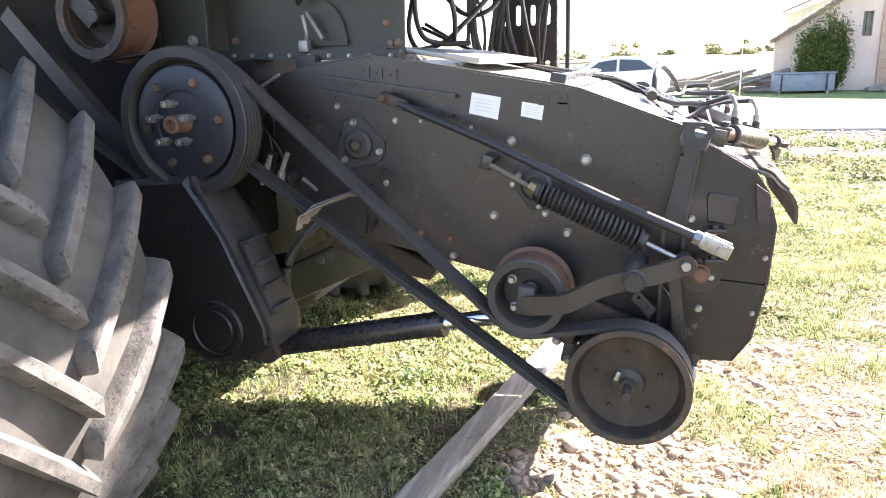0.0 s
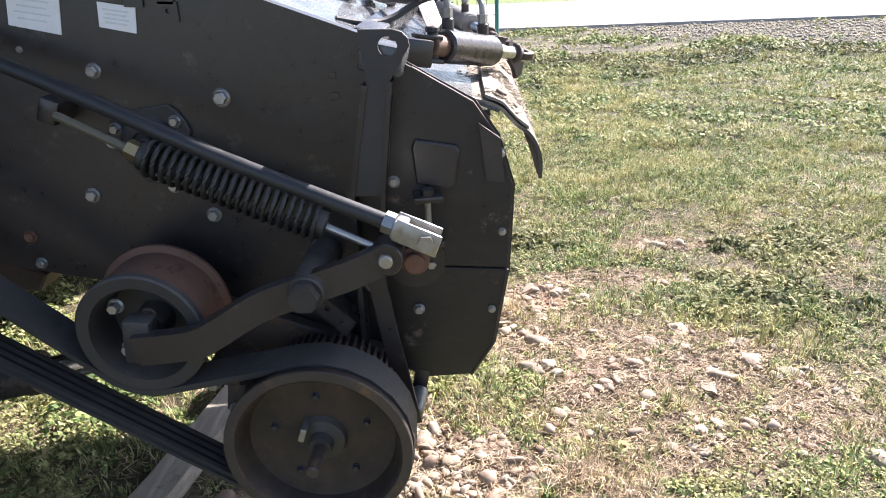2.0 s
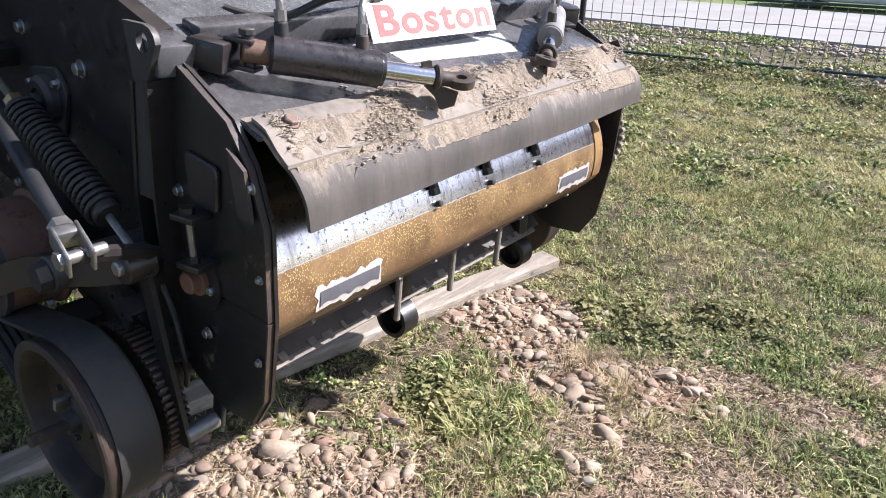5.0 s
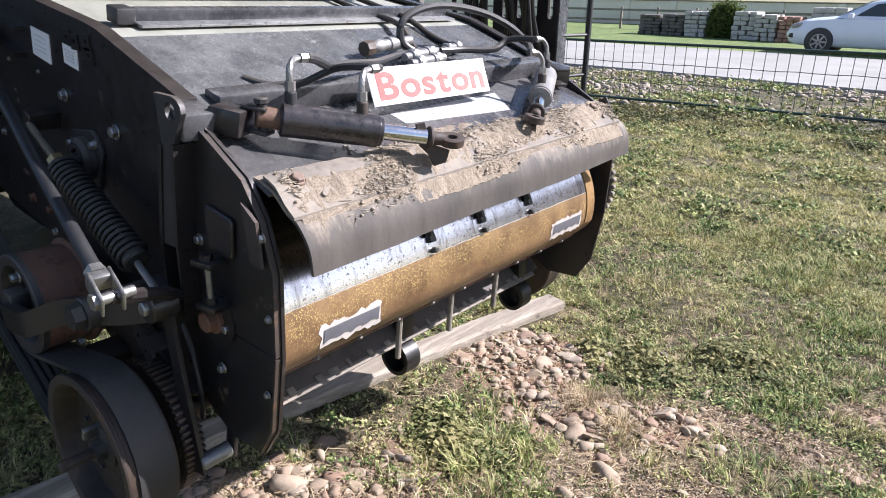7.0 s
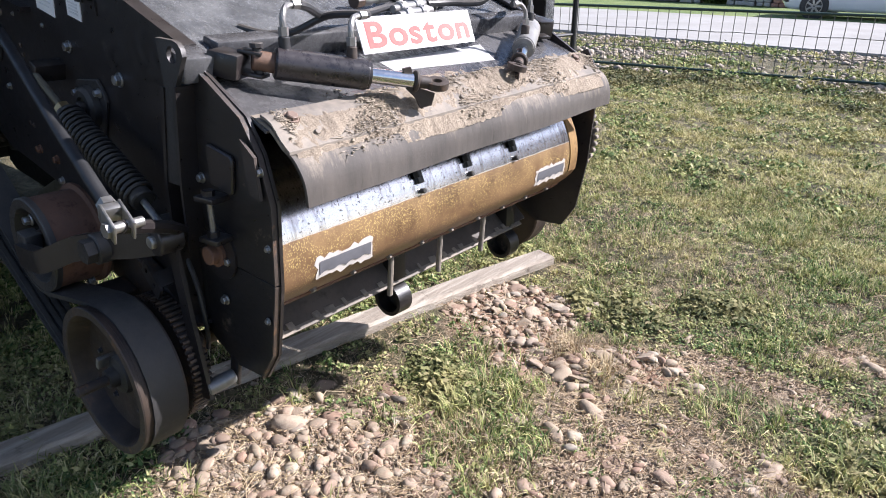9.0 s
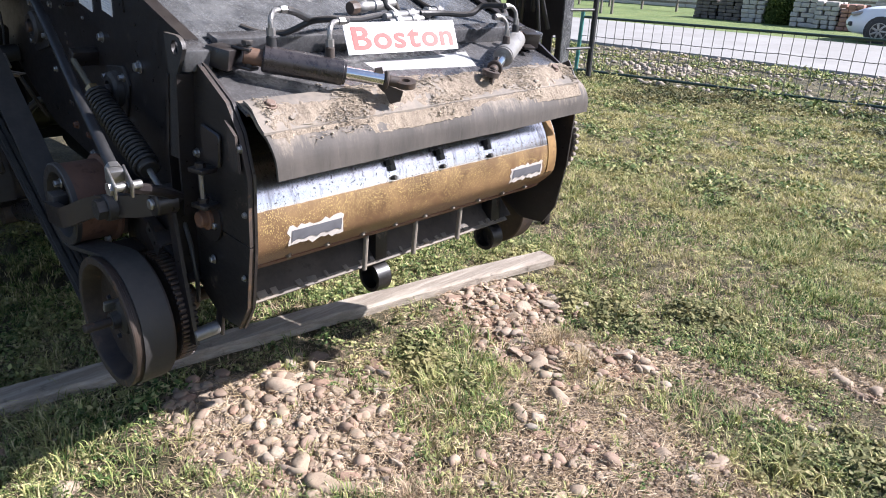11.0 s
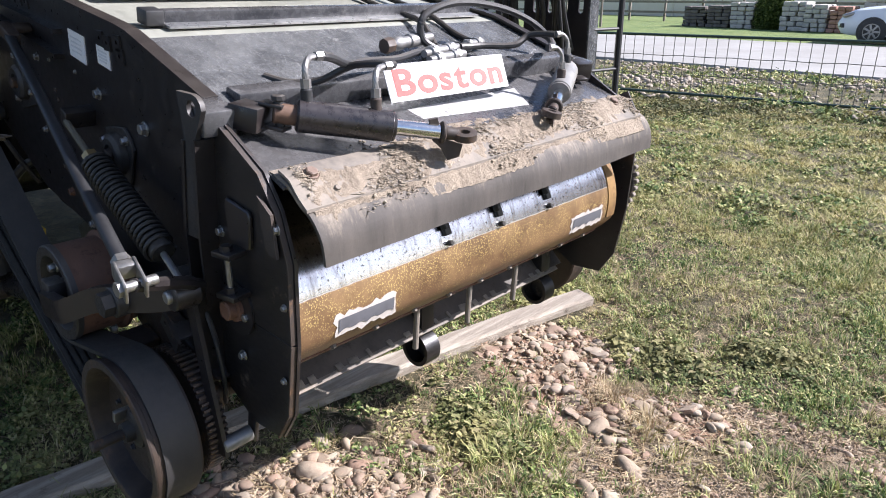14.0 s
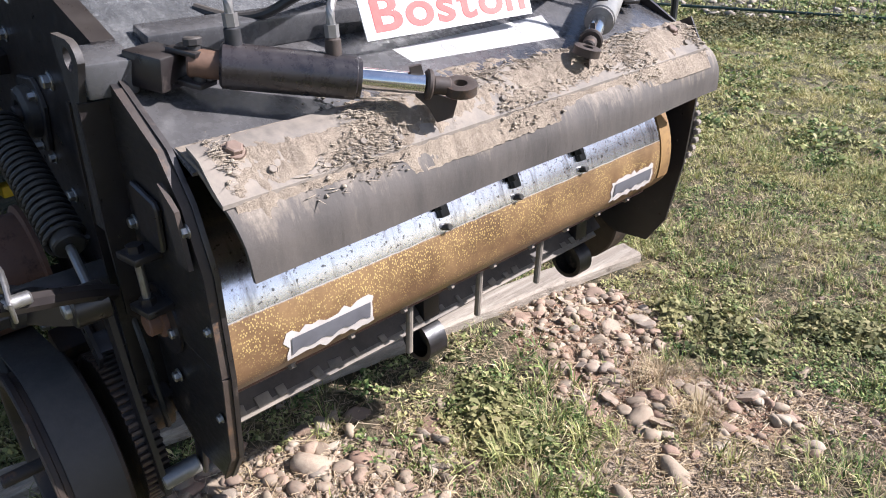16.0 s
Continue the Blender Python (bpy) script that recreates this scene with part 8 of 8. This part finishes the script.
def pebbles(name, spots, label, seed, material=None, fine=1):
    """Many small stones joined in one mesh. spots: rows of x, y, z, radius."""
    g = np.random.default_rng(seed)
    V0, F0 = base_stone(fine)
    n = len(spots)
    S = np.array(spots)
    P = V0[None] * (1 + 0.10 * g.normal(0, 1, (n, len(V0), 1)).clip(-1.5, 1.5))
    for _ in range(5):
        nrm = g.normal(0, 1, (n, 1, 3))
        nrm /= np.linalg.norm(nrm, axis=2, keepdims=True)
        P = P - nrm * np.maximum(0, (P * nrm).sum(axis=2, keepdims=True) - g.uniform(0.45, 0.8, (n, 1, 1)))
    ax = np.stack([np.ones(n), g.uniform(0.5, 0.95, n), g.uniform(0.35, 0.65, n)], axis=1) * 1.2
    P = P * ax[:, None, :] * S[:, 3][:, None, None]
    a = g.uniform(0, 6.28, n)
    c, s = np.cos(a)[:, None], np.sin(a)[:, None]
    X = P[..., 0] * c - P[..., 1] * s
    Y = P[..., 0] * s + P[..., 1] * c
    W = np.stack([X + S[:, 0][:, None], Y + S[:, 1][:, None], P[..., 2] + S[:, 2][:, None]], axis=2)
    F = (F0[None] + (np.arange(n) * len(V0))[:, None, None]).reshape(-1, 3)
    return scatter_mesh(name, W, F, material or stone_mat, label, "pebbles")


def stone_share(x, y):
    """Where loose pebbles lie."""
    k = max(zone(x, y, HEAP), 0.25 * zone(x, y, PINK), 0.20 * zone(x, y, DUSTY), 0.25 * zone(x, y, MIXED))
    return k * (1 - 0.7 * zone(x, y, GREEN))


spots = []
while len(spots) < 1350:
    x, y = rng.uniform(-0.9, 2.2), rng.uniform(1.6, 4.6)
    if rng.random() < max(stone_share(x, y), 0.012):
        r = min(0.030, 0.006 + rng.expovariate(1 / 0.007))
        spots.append((x, y, rough_height(x, y) + r * 0.2, r))
while len(spots) < 1850:
    x, y = rng.uniform(-0.6, 1.0), rng.uniform(3.1, 4.3)
    if rng.random() < zone(x, y, PINK):
        r = min(0.028, 0.007 + rng.expovariate(1 / 0.007))
        spots.append((x, y, rough_height(x, y) + r * 0.3, r))
pebbles("pebbles", spots, "small pebbles strewn on the bare soil", 1, fine=2)
spots = []
while len(spots) < 12000:
    x, y = rng.uniform(-0.8, 2.0), rng.uniform(1.7, 4.5)
    if rng.random() < max(stone_share(x, y), 0.5 * zone(x, y, DUSTY)):
        r = 0.002 + rng.expovariate(1 / 0.0022)
        spots.append((x, y, rough_height(x, y) + r * 0.25, min(r, 0.009)))
pebbles("grit", spots, "fine grit strewn on the bare soil", 4)
spots = []
while len(spots) < 7500:
    x, y = rng.uniform(-16, 14), rng.uniform(11.2, 16.0)
    k = max(0.0, min(1.0, (noise.noise((x * 0.35, y * 0.6, 2)) + 0.45)))
    if rng.random() < k * (1.0 if x < 2 else 0.5):
        r = min(0.075, 0.014 + rng.expovariate(1 / 0.02)) * (1.0 if x < 0.3 else 0.5)
        spots.append((x, y, r * 0.25, r))
gravel = []
while len(gravel) < 7000:
    x, y = rng.uniform(1.5, 13), rng.uniform(10.5, 16)
    if y > 16 - 1.1 * (x - 2) + 1.2 * noise.noise((x, y, 1)):
        r = min(0.04, 0.010 + rng.expovariate(1 / 0.010))
        gravel.append((x, y, r * 0.25, r))
pebbles("verge_gravel", gravel, "pale gravel along the road edge", 3, rubble_mat)
pebbles("verge_rubble", spots, "pale stones and rubble along the road verge", 2, rubble_mat)


def blades(name, count, region, length, width, material, label, seed, keep, category="grass", lean=0.8, tuft=14, slim=False):
    """Bent grass blades that spread from small tufts, more of them where keep(x, y) is high."""
    g = np.random.default_rng(seed)
    x0, x1, y0, y1 = region
    out = []
    roots = count // tuft + 1
    while len(out) < roots:
        xs, ys, rs = g.uniform(x0, x1, 4000), g.uniform(y0, y1, 4000), g.uniform(0, 1, 4000)
        for a, b, r in zip(xs, ys, rs):
            if r < keep(a, b):
                out.append((a, b, rough_height(a, b), 0.55 + 0.9 * max(0.0, 0.5 + noise.noise((a * 2.4, b * 2.4, 40))) * max(0.35, 1 + 1.3 * noise.noise((a * 8, b * 8, 41)))))
    C = np.repeat(np.array(out[:roots]), tuft, axis=0)[:count]
    n = count
    az = g.uniform(0, 2 * np.pi, n)
    off = np.abs(g.normal(0, 0.45, n)) * length
    P = C[:, :3] + np.stack([np.cos(az) * off, np.sin(az) * off, np.zeros(n)], axis=1)
    az = az + g.normal(0, 0.6, n)
    L = length * g.uniform(0.45, 1.35, n) * C[:, 3]
    w = width * g.uniform(0.6, 1.3, n)
    ln = lean * g.uniform(0.3, 1.5, n)
    d = np.stack([np.cos(az), np.sin(az), np.zeros(n)], axis=1)
    s = np.stack([-np.sin(az), np.cos(az), np.zeros(n)], axis=1) * w[:, None] / 2
    up = np.array([0, 0, 1.0])
    m1 = P + up * (L * 0.55)[:, None] + d * (L * ln * 0.35)[:, None]
    tip = P + up * (L * (1.0 - 0.35 * ln))[:, None] + d * (L * ln)[:, None]
    tip[:, 2] = np.maximum(tip[:, 2], P[:, 2] + 0.006)
    if slim:
        V = np.stack([P - s - up * 0.004, P + s - up * 0.004, tip], axis=1)
        return scatter_mesh(name, V, np.arange(n * 3).reshape(-1, 3), material, label, category)
    V = np.stack([P - s - up * 0.004, P + s - up * 0.004, m1 + s * 0.75, m1 - s * 0.75, tip], axis=1)
    o = (np.arange(n) * 5)[:, None]
    F1 = o + np.array([[0, 1, 2, 3]])
    F2 = o + np.array([[3, 2, 4]])
    return scatter_mesh(name, V, np.array(F1.tolist() + F2.tolist(), dtype=object), material, label, category)


def not_under(x, y):
    return 0.0 if abs(x - (-0.315 - 0.183 * (4.34 - y))) < 0.095 and 1.2 < y < 4.4 else 1.0


def worn(x, y):
    """Large dry swathes of the lawn, drawn out along the mowing."""
    return noise.noise((x * 0.55, y * 1.1, 90)) + 0.6 * noise.noise((x * 1.6, y * 3.4, 91))


def lawn(x, y):
    patchy = 0.30 + 0.9 * max(0.0, noise.noise((x * 1.7, y * 1.7, 20)) + 0.30 + 0.4 * noise.noise((x * 6, y * 6, 22)))
    return max(0.0, min(1.0, patchy * (1 - 0.95 * bare(x, y))))


def creeping(x, y):
    k = 0.55 + 0.9 * noise.noise((x * 1.3, y * 1.3, 31)) + 0.8 * noise.noise((x * 4.5, y * 4.5, 32)) - 0.35 * worn(x, y)
    if x < -0.35 and y < 4.6:
        k += 0.4
    return max(0.0, min(1.0, max(k * (1 - bare(x, y)), 0.85 * zone(x, y, GREEN)))) * not_under(x, y)


def mats(name, plants, per, region, radius, leaf, material, label, seed, keep, rise=0.85):
    """Low cushions of creeping weed: small leaves over domes of uneven size."""
    g = np.random.default_rng(seed)
    x0, x1, y0, y1 = region
    out = []
    while len(out) < plants:
        xs, ys, rs = g.uniform(x0, x1, 4000), g.uniform(y0, y1, 4000), g.uniform(0, 1, 4000)
        for a, b, r in zip(xs, ys, rs):
            k = keep(a, b)
            if r < k:
                out.append((a, b, rough_height(a, b), 0.55 + 0.6 * k))
    C = np.repeat(np.array(out[:plants]), per, axis=0)
    n = len(C)
    R = np.repeat(g.uniform(radius[0], radius[1], plants) * g.uniform(0.6, 1.2, plants), per) * C[:, 3]
    H = R * np.repeat(g.uniform(0.35, 1.0, plants), per) * rise
    az = g.uniform(0, 2 * np.pi, n)
    q = np.sqrt(g.uniform(0, 1, n)) * (1 + 0.25 * np.sin(3 * az + C[:, 0] * 40))
    P = C[:, :3].copy()
    P[:, 0] += np.cos(az) * q * R
    P[:, 1] += np.sin(az) * q * R
    P[:, 2] += 0.004 + H * np.maximum(0, 1 - q * q) * g.uniform(0.35, 1.1, n)
    a2 = az + g.normal(0, 0.9, n)
    tl = g.normal(-0.25, 0.5, n)
    u = np.stack([np.cos(a2) * np.cos(tl), np.sin(a2) * np.cos(tl), np.sin(tl)], axis=1)
    v = np.stack([-np.sin(a2), np.cos(a2), g.uniform(-0.6, 0.6, n)], axis=1)
    s = (leaf * g.uniform(0.5, 1.4, n))[:, None]
    V = np.stack([P - u * s, P + u * s * 0.15 + v * s * 0.62, P + u * s, P + u * s * 0.15 - v * s * 0.62], axis=1)
    return scatter_mesh(name, V, np.arange(n * 4).reshape(-1, 4), material, label, "weeds")


mats("creeping_weeds", 6800, 24, (-1.6, 3.4, 1.0, 6.6), (0.022, 0.070), 0.0072, weed_mat, "low creeping green weeds with small leaves", 12, creeping)
mats("shade_weeds", 900, 44, (-2.8, -0.4, 0.9, 4.6), (0.04, 0.10), 0.012, weed_mat, "low leafy weeds in the shade under the machine", 17, lambda x, y: creeping(x, y) * max(0.0, min(1.0, 0.5 + 1.5 * noise.noise((x * 3.1, y * 3.1, 71)))))
mats("weed_clumps", 330, 60, (-0.6, 2.6, 2.6, 5.2), (0.05, 0.10), 0.0125, clump_mat, "bushy leafy weed clumps beside the bare strip", 18, lambda x, y: max(0.0, min(1.0, 1.2 - within(x, y, CLUMPS) + 0.9 * noise.noise((x * 6, y * 6, 80)))), 0.8)
mats("lawn_weeds", 3200, 18, (-5.5, 6.5, 6.2, 11.4), (0.05, 0.16), 0.018, weed_mat, "low weeds scattered over the lawn", 15, lambda x, y: max(0.0, min(1.0, 0.25 - 0.8 * worn(x, y) + 0.9 * noise.noise((x * 2.2, y * 3.0, 18)))))
mats("fence_weeds", 2400, 21, (-7, 8, 8.6, 11.7), (0.08, 0.20), 0.022, shade_leaf, "dark leafy weeds along the fence foot, tone also standing for shade", 25, lambda x, y: max(0.0, min(1.0, -0.25 + 0.36 * (y - 9.0) + 1.3 * noise.noise((x * 0.9, y * 1.6, 28)))), 0.6)
mats("verge_weeds", 1900, 22, (-14, 12, 11.0, 15.8), (0.10, 0.24), 0.030, weed_mat, "dark green weeds among the verge stones", 13, lambda x, y: max(0.0, min(1.0, 0.15 + 1.7 * noise.noise((x * 0.55 + 3, y * 0.9, 8)))) * (0.05 if x > 2 and y > 16 - 1.1 * (x - 2) else 1), 0.7)
blades("grass", 150000, (-3.0, 3.4, 0.9, 6.4), 0.040, 0.0038, grass_mat, "short patchy green and straw-coloured lawn grass", 3, lambda x, y: lawn(x, y) * not_under(x, y), tuft=12)
blades("far_grass", 210000, (-6.5, 2.0, 5.4, 11.6), 0.042, 0.0085, grass_dry, "short patchy lawn grass towards the fence", 4, lambda x, y: max(0.05, min(1.0, 0.45 + 0.5 * worn(x, y) + 0.7 * noise.noise((x * 4, y * 7, 23)))), lean=1.3, tuft=9, slim=True)
blades("green_lawn", 200000, (0.8, 8.5, 4.8, 11.6), 0.044, 0.0085, grass_mat, "short yellow-green lawn grass", 19, lambda x, y: max(0.05, min(1.0, 0.5 + 0.9 * noise.noise((x * 3, y * 5, 24)))), lean=1.2, tuft=9, slim=True)
blades("verge_grass", 14000, (-16, 16, 11.2, 16.0), 0.065, 0.012, grass_mat, "rough grass among the verge stones", 5, lambda x, y: (0.3 + 0.7 * max(0, noise.noise((x * 0.8, y * 0.8, 3)))) * (0.08 if x > 2 and y > 16 - 1.1 * (x - 2) else 1))
blades("dry_blades", 100000, (-1.6, 3.4, 1.2, 6.6), 0.044, 0.0030, straw_mat, "dead straw-coloured grass lying between the green", 16, lambda x, y: max(0.0, min(1.0, (0.35 + 0.65 * max(0.0, 0.5 + noise.noise((x * 3, y * 3, 60)))) * (1 - 0.6 * bare(x, y)) + 0.5 * zone(x, y, MIXED))) * not_under(x, y), lean=1.9, tuft=6, slim=True)


def tufts(name, centres, per, spread, length, width, material, label, seed):
    def keep(x, y):
        return max(math.exp(-((x - a) ** 2 + (y - b) ** 2) / (r * r)) for a, b, r in centres)
    xs = [c[0] for c in centres]
    ys = [c[1] for c in centres]
    return blades(name, per * len(centres), (min(xs) - spread, max(xs) + spread, min(ys) - spread, max(ys) + spread), length, width, material, label, seed, keep, "grass tuft", 0.9)


tufts("dry_grass_tufts", [(0.24, 3.63, 0.07), (0.47, 3.55, 0.06), (0.29, 2.84, 0.07), (0.62, 2.45, 0.10)], 480, 0.3, 0.050, 0.0028, straw_mat, "dry straw-coloured grass tufts between stones", 8)
tufts("green_tufts", [(0.30, 2.92, 0.13), (0.05, 3.1, 0.2), (0.45, 2.98, 0.12), (-0.25, 1.82, 0.16), (-0.40, 1.78, 0.14), (1.5, 3.6, 0.3), (-0.62, 2.0, 0.2)], 620, 0.5, 0.052, 0.0048, grass_mat, "thicker green grass tufts between stones", 9)


def litter(name, count, keep, longest, label, seed):
    """Dry stalks lying about."""
    g = np.random.default_rng(seed)
    out = []
    while len(out) < count:
        x, y = g.uniform(-1.2, 2.6), g.uniform(1.4, 5.2)
        if g.uniform() < keep(x, y):
            out.append((x, y, rough_height(x, y) + g.uniform(0.003, 0.016)))
    P = np.array(out)
    n = len(P)
    az = g.uniform(0, 2 * np.pi, n)
    L = np.minimum(longest, 0.010 + g.exponential(0.02, n))[:, None]
    d = np.stack([np.cos(az), np.sin(az), g.uniform(-0.12, 0.2, n)], axis=1) * L / 2
    s = np.stack([-np.sin(az), np.cos(az), np.zeros(n)], axis=1) * g.uniform(0.0007, 0.0019, n)[:, None]
    h = np.array([0, 0, 0.002])
    V = np.stack([P - d - s, P - d + s, P + d + s, P + d - s, P - d + h, P + d + h], axis=1)
    o = (np.arange(n) * 6)[:, None]
    F = (o + np.array([[0, 4, 5, 3]])).tolist() + (o + np.array([[1, 2, 5, 4]])).tolist()
    return scatter_mesh(name, V, np.array(F), straw_mat, label, "straw")


litter("straw_litter", 9000, lambda x, y: 0.2 + 0.8 * bare(x, y), 0.07, "dry straw and twig litter on bare soil", 14)
litter("dust_litter", 9000, lambda x, y: max(zone(x, y, DUSTY), 0.6 * zone(x, y, MIXED)), 0.022, "crumbled dry weed litter on the dusty patch", 15)
litter("long_straws", 260, lambda x, y: max(zone(x, y, HEAP), zone(x, y, MIXED)), 0.2, "long dry stalks lying across the stones", 16)
